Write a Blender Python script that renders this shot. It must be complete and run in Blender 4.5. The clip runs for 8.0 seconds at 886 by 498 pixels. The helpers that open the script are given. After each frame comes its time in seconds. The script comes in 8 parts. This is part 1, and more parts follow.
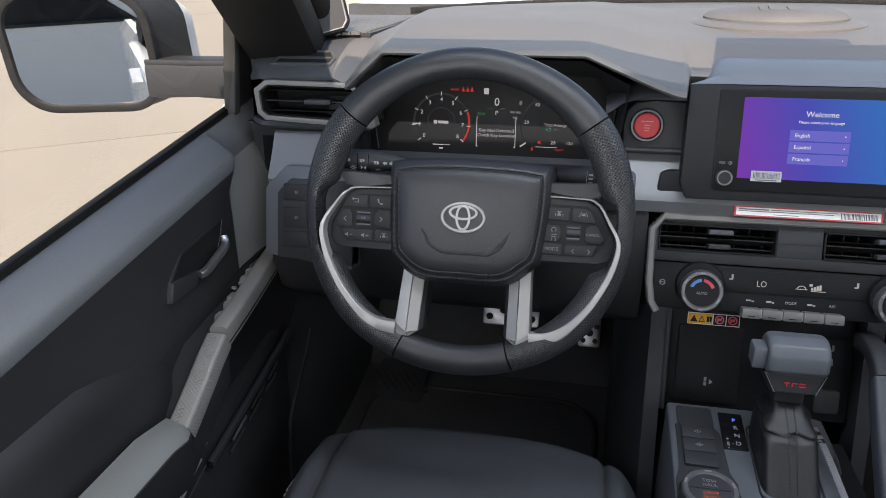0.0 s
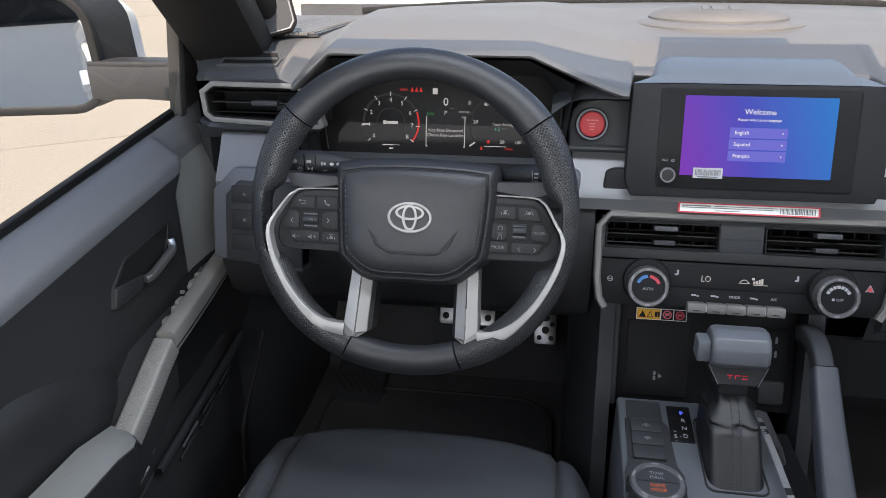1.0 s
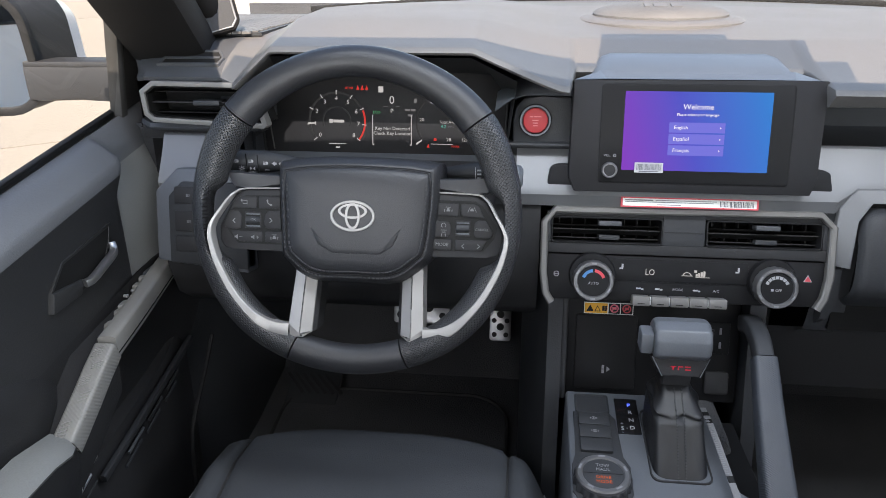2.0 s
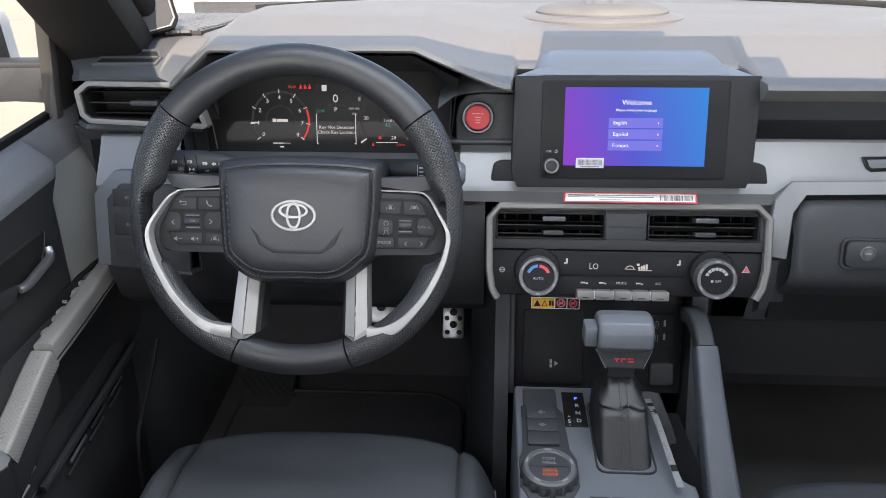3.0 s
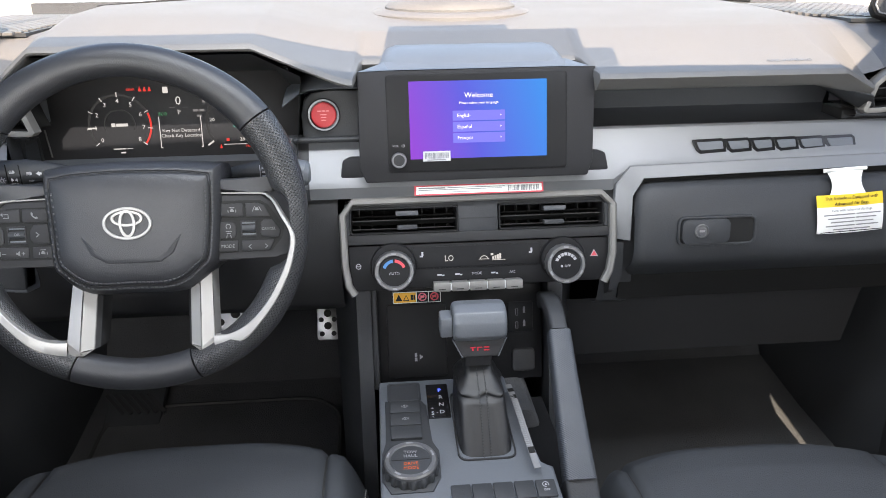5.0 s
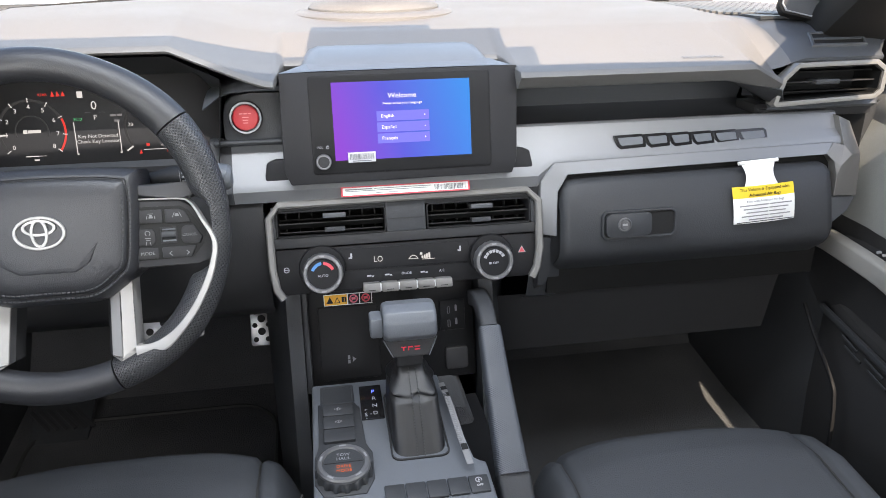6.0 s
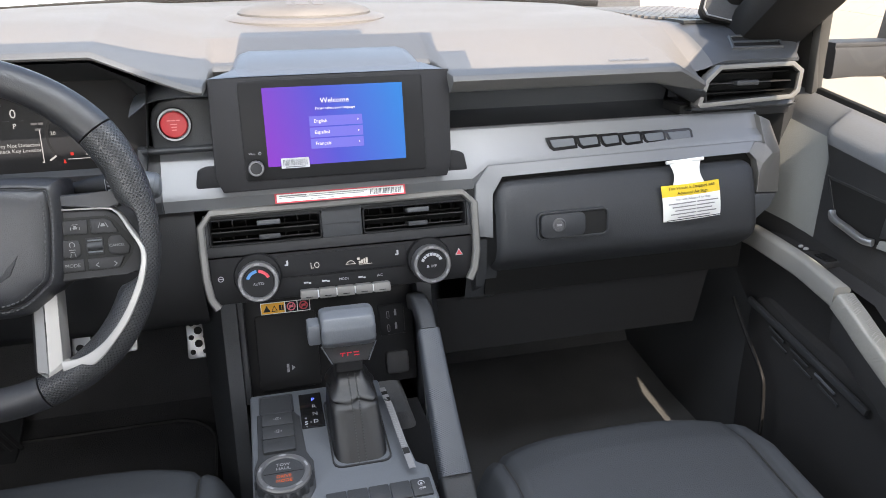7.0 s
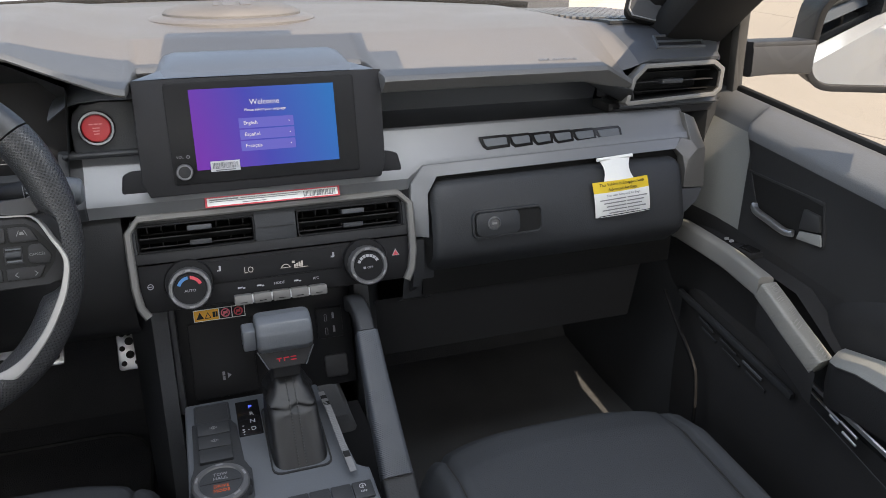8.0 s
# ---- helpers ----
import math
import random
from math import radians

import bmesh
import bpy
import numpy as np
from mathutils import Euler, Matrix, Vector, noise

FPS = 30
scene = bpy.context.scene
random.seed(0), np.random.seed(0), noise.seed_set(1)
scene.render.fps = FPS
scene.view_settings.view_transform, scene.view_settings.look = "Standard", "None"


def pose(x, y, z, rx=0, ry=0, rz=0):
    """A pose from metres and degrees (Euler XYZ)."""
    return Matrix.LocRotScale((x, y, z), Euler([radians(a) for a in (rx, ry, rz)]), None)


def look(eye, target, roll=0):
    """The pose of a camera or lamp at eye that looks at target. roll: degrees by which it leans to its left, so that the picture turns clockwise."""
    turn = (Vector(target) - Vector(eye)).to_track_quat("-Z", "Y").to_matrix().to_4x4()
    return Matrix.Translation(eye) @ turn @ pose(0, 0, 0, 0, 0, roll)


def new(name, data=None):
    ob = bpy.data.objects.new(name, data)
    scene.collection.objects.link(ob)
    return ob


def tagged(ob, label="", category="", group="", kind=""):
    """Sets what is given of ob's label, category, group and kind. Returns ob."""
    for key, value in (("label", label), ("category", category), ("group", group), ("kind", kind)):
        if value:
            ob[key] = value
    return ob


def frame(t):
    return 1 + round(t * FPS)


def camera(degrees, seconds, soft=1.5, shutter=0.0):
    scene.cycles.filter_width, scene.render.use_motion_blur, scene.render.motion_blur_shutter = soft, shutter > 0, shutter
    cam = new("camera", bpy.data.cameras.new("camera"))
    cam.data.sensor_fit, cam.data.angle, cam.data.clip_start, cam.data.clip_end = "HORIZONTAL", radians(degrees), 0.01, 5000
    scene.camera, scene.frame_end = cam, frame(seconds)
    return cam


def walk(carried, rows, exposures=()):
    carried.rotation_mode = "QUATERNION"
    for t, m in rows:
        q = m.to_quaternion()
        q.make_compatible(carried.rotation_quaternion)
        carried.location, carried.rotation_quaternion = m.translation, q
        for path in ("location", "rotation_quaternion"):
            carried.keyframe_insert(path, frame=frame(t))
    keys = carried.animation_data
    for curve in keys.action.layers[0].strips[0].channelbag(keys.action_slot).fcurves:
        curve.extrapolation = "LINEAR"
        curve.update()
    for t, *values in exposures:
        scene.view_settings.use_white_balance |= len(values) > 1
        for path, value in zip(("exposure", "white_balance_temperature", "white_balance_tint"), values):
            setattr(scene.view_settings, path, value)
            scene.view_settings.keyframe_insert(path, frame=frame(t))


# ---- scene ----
cam = camera(61.8, 8.0, soft=0.85)
# Cabin axes: x across, y ahead, z up along the windscreen side; the cabin leans 7 degrees nose-down against the ground.
CAB = Matrix.Translation((0, 0, 1.56)) @ Matrix.Rotation(radians(-7.0), 4, "X") @ Matrix.Translation((0, 0, -1.49))
PATH = [
    (0, (-0.26, -0.012, 1.494), (-0.644, 1.809, 0.761), -0.4),
    (0.5, (-0.246, -0.011, 1.495), (-0.59, 1.818, 0.763), -0.4),
    (1, (-0.237, -0.009, 1.494), (-0.534, 1.828, 0.761), -0.3),
    (1.5, (-0.223, -0.007, 1.492), (-0.476, 1.837, 0.759), -0.3),
    (3, (-0.187, -0.004, 1.489), (-0.297, 1.852, 0.753), -0.3),
    (3.5, (-0.173, -0.003, 1.486), (-0.223, 1.857, 0.752), -0.3),
    (4, (-0.159, -0.002, 1.487), (-0.144, 1.857, 0.749), -0.4),
    (4.5, (-0.141, -0.002, 1.484), (-0.058, 1.855, 0.746), -0.5),
    (6, (-0.106, -0.008, 1.484), (0.2, 1.825, 0.743), -0.6),
    (6.5, (-0.101, -0.01, 1.482), (0.28, 1.812, 0.749), -0.5),
    (7, (-0.098, -0.012, 1.481), (0.358, 1.795, 0.755), -0.4),
    (7.5, (-0.095, -0.012, 1.479), (0.437, 1.775, 0.755), -0.2),
    (8, (-0.093, -0.014, 1.478), (0.518, 1.749, 0.757), -0.1),
]
EXPOSURE = [(0.0, 1.38, 7200, 16), (1.5, 1.74, 7200, 16), (3.0, 1.98, 7300, 16), (3.5, 2.2, 7400, 16), (4.5, 2.33, 7500, 16), (6.5, 2.34, 7500, 16), (7.0, 2.2, 7500, 16), (7.5, 1.95, 7500, 16), (8.0, 1.47, 7500, 16)]
walk(cam, [(t, CAB @ look(eye, target, roll)) for t, eye, target, roll in PATH], EXPOSURE)

# ---- light ----
SUN_UP, SUN_AZ = 51.0, 7.0        # elevation, and degrees to the right of straight behind
sun_way = Vector((math.sin(radians(SUN_AZ)) * math.cos(radians(SUN_UP)), -math.cos(radians(SUN_AZ)) * math.cos(radians(SUN_UP)), math.sin(radians(SUN_UP))))
world = bpy.data.worlds.new("sky")
scene.world = world
world.use_nodes = True
wn = world.node_tree.nodes
sky = wn.new("ShaderNodeTexSky")
sky.sky_type, sky.sun_disc = "NISHITA", False
sky.sun_elevation, sky.sun_rotation = radians(SUN_UP), radians(180 - SUN_AZ)
world.node_tree.links.new(sky.outputs[0], wn["Background"].inputs[0])
wn["Background"].inputs[1].default_value = 0.15
sun = new("sun", bpy.data.lights.new("sun", "SUN"))
sun.data.energy, sun.data.angle, sun.data.color = 3.45, radians(0.5), (1.0, 0.91, 0.79)
sun.matrix_world = Matrix.Translation((0, 0, 8)) @ sun_way.to_track_quat("Z", "Y").to_matrix().to_4x4()


def sky_opening(name, eye, target, wide, high, power, colour=(0.82, 0.915, 1.0)):
    """An added area lamp inside a window, which strengthens the sky's light."""
    lamp = new(name, bpy.data.lights.new(name, "AREA"))
    lamp.data.shape, lamp.data.size, lamp.data.size_y, lamp.data.energy, lamp.data.color = "RECTANGLE", wide, high, power, colour
    lamp.matrix_world = CAB @ look(eye, target)


sky_opening("rear_sky_fill", (-0.0125, -1.30, 1.36), (-0.0125, 0.9, 1.0), 1.3, 0.42, 0.9)
sky_opening("left_sky_fill", (-0.54, -0.62, 1.36), (0.2, 0.7, 0.7), 0.44, 0.40, 1.6)
sky_opening("right_sky_fill", (0.515, -0.62, 1.36), (-0.2, 0.7, 0.7), 0.44, 0.40, 1.5)
# lamps added inside the door glass to brighten the dark footwells
sky_opening("left_door_fill", (-0.59, 0.20, 1.42), (-0.35, 0.95, 0.55), 0.26, 0.24, 0.46)
sky_opening("right_door_fill", (0.57, 0.20, 1.42), (0.35, 0.95, 0.55), 0.26, 0.24, 0.46)

sky_opening("windscreen_fill", (-0.0125, 0.64, 1.672), (-0.0125, 0.42, 0.9), 0.95, 0.16, 1.9, (0.76, 0.89, 1.0))

# ---- materials ----
def mat(name, base, rough=0.5, metal=0.0, spec=0.5, vary=0.12, scale=300.0, bump=0.15, stain=6.0, depth=0.0004, tint=None):
    """A surface with grain (scale, bump) and broad wear (stain) at real size."""
    m = bpy.data.materials.new(name)
    m.use_nodes = True
    n, l = m.node_tree.nodes, m.node_tree.links
    b = n["Principled BSDF"]
    tc = n.new("ShaderNodeTexCoord")
    fine, broad = n.new("ShaderNodeTexNoise"), n.new("ShaderNodeTexNoise")
    fine.inputs["Scale"].default_value, fine.inputs["Detail"].default_value = scale, 3
    broad.inputs["Scale"].default_value, broad.inputs["Detail"].default_value = stain, 4
    l.new(tc.outputs["Object"], fine.inputs["Vector"])
    l.new(tc.outputs["Object"], broad.inputs["Vector"])
    add = n.new("ShaderNodeMath")
    add.operation = "ADD"
    l.new(fine.outputs["Fac"], add.inputs[0])
    l.new(broad.outputs["Fac"], add.inputs[1])
    ramp = n.new("ShaderNodeMapRange")
    ramp.inputs["From Min"].default_value, ramp.inputs["From Max"].default_value = 0.6, 1.4
    ramp.inputs["To Min"].default_value, ramp.inputs["To Max"].default_value = 1 - vary, 1 + vary
    l.new(add.outputs[0], ramp.inputs["Value"])
    mul = n.new("ShaderNodeVectorMath")
    mul.operation = "SCALE"
    mul.inputs[0].default_value = base[:3]
    l.new(ramp.outputs[0], mul.inputs["Scale"])
    l.new(mul.outputs[0], b.inputs["Base Color"])
    rr = n.new("ShaderNodeMapRange")
    rr.inputs["From Min"].default_value, rr.inputs["From Max"].default_value = 0.3, 0.7
    rr.inputs["To Min"].default_value, rr.inputs["To Max"].default_value = max(0.02, rough - 0.06), min(1, rough + 0.06)
    l.new(broad.outputs["Fac"], rr.inputs["Value"])
    l.new(rr.outputs[0], b.inputs["Roughness"])
    b.inputs["Metallic"].default_value = metal
    b.inputs["Specular IOR Level"].default_value = spec
    if bump:
        bp = n.new("ShaderNodeBump")
        bp.inputs["Strength"].default_value, bp.inputs["Distance"].default_value = bump, depth
        l.new(fine.outputs["Fac"], bp.inputs["Height"])
        l.new(bp.outputs[0], b.inputs["Normal"])
    return m


def leather(name, base, rough, cell, strength, dots=False):
    """Leather grain from Voronoi cells, or punched dots."""
    m = mat(name, base, rough, bump=0, vary=0.1)
    n, l = m.node_tree.nodes, m.node_tree.links
    v = n.new("ShaderNodeTexVoronoi")
    v.feature = "F1" if dots else "DISTANCE_TO_EDGE"
    v.inputs["Scale"].default_value = cell
    if dots:
        v.inputs["Randomness"].default_value = 0.25
    tc = n.new("ShaderNodeTexCoord")
    l.new(tc.outputs["Object"], v.inputs["Vector"])
    r = n.new("ShaderNodeMapRange")
    r.inputs["From Min"].default_value, r.inputs["From Max"].default_value = (0.2, 0.42) if dots else (0.0, 0.2)
    l.new(v.outputs["Distance"], r.inputs["Value"])
    bp = n.new("ShaderNodeBump")
    bp.inputs["Strength"].default_value, bp.inputs["Distance"].default_value = strength, 0.0008 if dots else 0.0004
    l.new(r.outputs[0], bp.inputs["Height"])
    l.new(bp.outputs[0], n["Principled BSDF"].inputs["Normal"])
    return m


def perforated(name, base, rough, pitch):
    """Leather with rows of punched dots, laid out on the rim's own map."""
    m = mat(name, base, rough, bump=0, vary=0.08)
    n, l = m.node_tree.nodes, m.node_tree.links
    v, uv, r, bp = n.new("ShaderNodeTexVoronoi"), n.new("ShaderNodeUVMap"), n.new("ShaderNodeMapRange"), n.new("ShaderNodeBump")
    v.voronoi_dimensions, v.inputs["Scale"].default_value, v.inputs["Randomness"].default_value = "2D", 1 / pitch, 0.0
    rot = n.new("ShaderNodeMapping")
    rot.inputs["Rotation"].default_value = (0, 0, radians(45))
    l.new(uv.outputs[0], rot.inputs["Vector"])
    l.new(rot.outputs[0], v.inputs["Vector"])
    r.inputs["From Min"].default_value, r.inputs["From Max"].default_value = 0.2, 0.36
    l.new(v.outputs["Distance"], r.inputs["Value"])
    l.new(r.outputs[0], bp.inputs["Height"])
    hole, old = n.new("ShaderNodeMixRGB"), n["Principled BSDF"].inputs["Base Color"].links[0].from_socket
    hole.inputs[1].default_value = (0.014, 0.014, 0.015, 1)
    l.new(r.outputs[0], hole.inputs[0])
    l.new(old, hole.inputs[2])
    l.new(hole.outputs[0], n["Principled BSDF"].inputs["Base Color"])
    bp.inputs["Strength"].default_value, bp.inputs["Distance"].default_value = 1.0, 0.0012
    l.new(bp.outputs[0], n["Principled BSDF"].inputs["Normal"])
    return m


def glow(name, colour, strength=1.0):
    """What gives off light: lit pixels and lamps of the displays."""
    m = bpy.data.materials.new(name)
    m.use_nodes = True
    b = m.node_tree.nodes["Principled BSDF"]
    b.inputs["Base Color"].default_value = (0.01, 0.01, 0.01, 1)
    b.inputs["Emission Color"].default_value = (*colour, 1)
    b.inputs["Emission Strength"].default_value = strength
    b.inputs["Roughness"].default_value = 0.6
    b.inputs["Specular IOR Level"].default_value = 0.04
    return m


def pane_glass(name, gloss=0.06):
    m = bpy.data.materials.new(name)
    m.use_nodes = True
    n, l = m.node_tree.nodes, m.node_tree.links
    t, g, mix = n.new("ShaderNodeBsdfTransparent"), n.new("ShaderNodeBsdfGlossy"), n.new("ShaderNodeMixShader")
    t.inputs[0].default_value = (0.93, 0.96, 0.94, 1)
    g.inputs["Roughness"].default_value = 0.02
    mix.inputs[0].default_value = gloss
    l.new(t.outputs[0], mix.inputs[1])
    l.new(g.outputs[0], mix.inputs[2])
    l.new(mix.outputs[0], n["Material Output"].inputs[0])
    return m


DASH = mat("dash_soft_touch", (0.108, 0.106, 0.104), 0.55, scale=480, bump=0.45, vary=0.09, depth=0.0006)
DASH_DARK = mat("dash_lower_plastic", (0.035, 0.037, 0.0405), 0.5, spec=0.3, scale=520, bump=0.45, vary=0.14, depth=0.0006)
BLACK = mat("black_plastic", (0.03, 0.03, 0.0315), 0.55, spec=0.2, scale=700, bump=0.4, depth=0.0005)
ANTIGLARE = mat("matt_display_glass", (0.012, 0.012, 0.013), 0.42, spec=0.14, bump=0, vary=0.05)
PANEL = mat("black_control_panel", (0.013, 0.013, 0.014), 0.5, spec=0.16, scale=900, bump=0.12, depth=0.0003)
HOUSING = mat("black_display_housing", (0.021, 0.021, 0.023), 0.55, spec=0.18, scale=700, bump=0.25, vary=0.08, depth=0.0004)
# near-black that puts the shade of vents and gaps into the colour
SHADE_BLACK = mat("shade_black", (0.011, 0.011, 0.011), 0.7, spec=0.1, bump=0)
GLARE_GLASS = mat("glare_grey_glass", (0.030, 0.029, 0.030), 0.5, spec=0.12, bump=0, vary=0.05)
POD = mat("dark_slate_plastic", (0.058, 0.062, 0.069), 0.48, scale=560, bump=0.4, vary=0.1, depth=0.0005)
# paler than the pillar trim, with the window light put into the colour
POST = mat("lit_post_trim", (0.062, 0.06, 0.058), 0.5, scale=900, bump=0.2)
GLOSS = mat("piano_black", (0.012, 0.012, 0.013), 0.14, bump=0, vary=0.05)
SLATE = mat("slate_plastic", (0.1, 0.109, 0.122), 0.42, scale=560, bump=0.4, vary=0.1, depth=0.0005)
BAND = mat("silver_grey_paint", (0.19, 0.195, 0.205), 0.42, 0.3, scale=2500, bump=0.05, vary=0.05)
SPOKE = mat("bright_satin_silver", (0.34, 0.331, 0.32), 0.42, 0.35, scale=2500, bump=0.05, vary=0.05)
KNOB_METAL = mat("dark_knob_metal", (0.14, 0.14, 0.145), 0.35, 0.5, bump=0)
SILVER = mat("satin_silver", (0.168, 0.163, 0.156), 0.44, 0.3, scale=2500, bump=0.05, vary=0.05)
CHROME = mat("chrome", (0.38, 0.38, 0.39), 0.22, 1.0, bump=0, vary=0.03)
LEATHER = leather("black_leather", (0.023, 0.0238, 0.027), 0.42, 620, 0.22)
PERF = perforated("perforated_leather", (0.032, 0.033, 0.036), 0.42, 0.0029)
BOOT = leather("gaiter_leather", (0.0135, 0.0138, 0.015), 0.42, 900, 0.16)
SEAM = mat("seam_thread", (0.045, 0.046, 0.05), 0.7, scale=2000)
DOOR_MID = mat("door_middle_vinyl", (0.028, 0.0285, 0.03), 0.52, scale=500, bump=0.5, vary=0.12, depth=0.0006)
DOOR_DARK = mat("door_lower_vinyl", (0.022, 0.022, 0.023), 0.52, scale=500, bump=0.5, vary=0.12, depth=0.0006)
SEAT = mat("seat_fabric", (0.05, 0.055, 0.063), 0.8, scale=620, bump=0.8, vary=0.2, depth=0.0007)
THREAD = mat("grey_thread", (0.3, 0.3, 0.3), 0.8, scale=2000)
THREAD_DARK = mat("black_thread", (0.028, 0.028, 0.028), 0.8, scale=2000)
CARPET = mat("black_carpet", (0.095, 0.096, 0.1), 0.95, scale=700, bump=1.0, vary=0.35, depth=0.003, spec=0.1)
RUBBER = mat("rubber", (0.03, 0.03, 0.03), 0.7, scale=800)
RED = mat("red_button", (0.38, 0.012, 0.018), 0.45, scale=900, bump=0.1)
STEEL = mat("brushed_steel", (0.48, 0.48, 0.48), 0.3, 1.0, scale=1500, bump=0.1)
HEADLINER = mat("headliner_cloth", (0.66, 0.65, 0.62), 0.9, scale=1200, bump=0.4)
PILLAR = mat("pillar_trim", (0.014, 0.0135, 0.0135), 0.65, spec=0.15, scale=1000, bump=0.3)
WHITE = mat("white_car_paint", (0.78, 0.79, 0.8), 0.18, bump=0, vary=0.02, stain=2)
PAPER = mat("white_paper", (0.82, 0.82, 0.8), 0.6, scale=400, bump=0.05, vary=0.03)
YELLOW = mat("yellow_print", (0.8, 0.55, 0.03), 0.55, bump=0, vary=0.03)
ORANGE = mat("orange_print", (0.85, 0.42, 0.02), 0.5, bump=0, vary=0.03)
INK = mat("black_ink", (0.014, 0.014, 0.014), 0.6, spec=0.2, bump=0)
GREY_INK = mat("grey_ink", (0.22, 0.22, 0.23), 0.5, bump=0)
RED_INK = mat("red_ink", (0.6, 0.06, 0.08), 0.5, bump=0)
LEGEND = mat("white_legend", (0.36, 0.36, 0.375), 0.5, bump=0)
BLUE_INK = mat("blue_arc", (0.05, 0.2, 0.45), 0.5, bump=0)
MIRROR = mat("mirror_glass", (0.66, 0.68, 0.69), 0.02, 1.0, bump=0, vary=0.0)
MIRROR.node_tree.nodes["Principled BSDF"].inputs["Roughness"].links and MIRROR.node_tree.links.remove(MIRROR.node_tree.nodes["Principled BSDF"].inputs["Roughness"].links[0])
MIRROR.node_tree.nodes["Principled BSDF"].inputs["Roughness"].default_value = 0.01
CONCRETE = mat("sunlit_concrete", (0.38, 0.335, 0.272), 0.9, scale=40, bump=0.3, vary=0.12, stain=0.6, depth=0.004)
JOINT = mat("concrete_joint", (0.2, 0.17, 0.14), 0.95, scale=60)
TINT = mat("dark_glass", (0.02, 0.022, 0.025), 0.5, spec=0.12, bump=0)
CLEAR = pane_glass("window_glass")
SIDE_GLASS = pane_glass("tinted_side_glass")
SIDE_GLASS.node_tree.nodes["Transparent BSDF"].inputs[0].default_value = (0.62, 0.635, 0.62, 1)
SHADING_TINT = pane_glass("shading_tint", 0.05)
SHADING_TINT.node_tree.nodes["Transparent BSDF"].inputs[0].default_value = (0.36, 0.42, 0.5, 1)
TINTED = pane_glass("tinted_glass", 0.12)
TINTED.node_tree.nodes["Transparent BSDF"].inputs[0].default_value = (0.14, 0.15, 0.15, 1)
GLOW_WHITE = glow("display_white", (0.75, 0.78, 0.8), 0.2)
GLOW_DIM = glow("display_grey", (0.3, 0.31, 0.33), 0.16)
GLOW_FAINT = glow("display_faint", (0.25, 0.26, 0.28), 0.035)
GLOW_RED = glow("display_red", (0.8, 0.06, 0.05), 0.2)
GLOW_GREEN = glow("display_green", (0.1, 0.7, 0.3), 0.15)
GLOW_CYAN = glow("display_cyan", (0.15, 0.7, 0.6), 0.2)
GLOW_BLUE = glow("display_blue", (0.08, 0.15, 1.0), 0.6)
GLOW_ORANGE = glow("display_orange", (0.9, 0.22, 0.1), 0.18)
GLOW_BUTTON = glow("display_button", (0.15, 0.16, 0.72), 0.3)
GLOW_TEXT = glow("display_text", (0.85, 0.88, 0.95), 0.32)

SCREEN = glow("display_picture", (0.2, 0.2, 0.8), 0.25)
_n, _l = SCREEN.node_tree.nodes, SCREEN.node_tree.links
_tc, _sx, _mr, _cr = _n.new("ShaderNodeTexCoord"), _n.new("ShaderNodeSeparateXYZ"), _n.new("ShaderNodeMath"), _n.new("ShaderNodeValToRGB")
_l.new(_tc.outputs["Object"], _sx.inputs[0])
_mz = _n.new("ShaderNodeMath")
_mz.operation, _mz.inputs[1].default_value = "MULTIPLY_ADD", 1.6
_l.new(_sx.outputs["Z"], _mz.inputs[0])
_mz.inputs[2].default_value = 0.5 - 1.6 * 1.245
_mr.operation, _mr.inputs[1].default_value = "MULTIPLY_ADD", 5.2
_l.new(_sx.outputs["X"], _mr.inputs[0])
_l.new(_mz.outputs[0], _mr.inputs[2])
_l.new(_mr.outputs[0], _cr.inputs[0])
_cr.color_ramp.elements[0].position, _cr.color_ramp.elements[0].color = 0.0, (0.235, 0.045, 0.62, 1)
_cr.color_ramp.elements[1].position, _cr.color_ramp.elements[1].color = 1.0, (0.015, 0.235, 0.78, 1)
_e = _cr.color_ramp.elements.new(0.45)
_e.color = (0.075, 0.09, 0.68, 1)
_l.new(_cr.outputs[0], _n["Principled BSDF"].inputs["Emission Color"])


# ---- building helpers ----
V = Vector
XC = -0.0125                      # the cabin's middle


def B():
    return bmesh.new()


def plane_at(x, y, z, s=0.0, turn=0.0):
    """Axes on a face that leans s metres ahead for each metre of height: right, up, out to the seats."""
    up = V((0, s, 1)).normalized()
    right = V((1, 0, 0))
    m = Matrix.Identity(4)
    for i, a in enumerate((right, up, right.cross(up))):
        m[0][i], m[1][i], m[2][i] = a
    return Matrix.Translation((x, y, z)) @ Matrix.Rotation(radians(turn), 4, "Z") @ m


def flat_at(x, y, z, slope=0.0, turn=0.0):
    """Axes on a face that lies: right, ahead, up; slope: rise per metre ahead."""
    return Matrix.Translation((x, y, z)) @ Matrix.Rotation(radians(turn), 4, "Z") @ Matrix.Rotation(math.atan(slope), 4, "X")


def bevel(bm, edges, w, seg=2):
    if w > 0:
        bmesh.ops.bevel(bm, geom=edges, offset=w, segments=seg, profile=0.5, affect="EDGES", clamp_overlap=True)


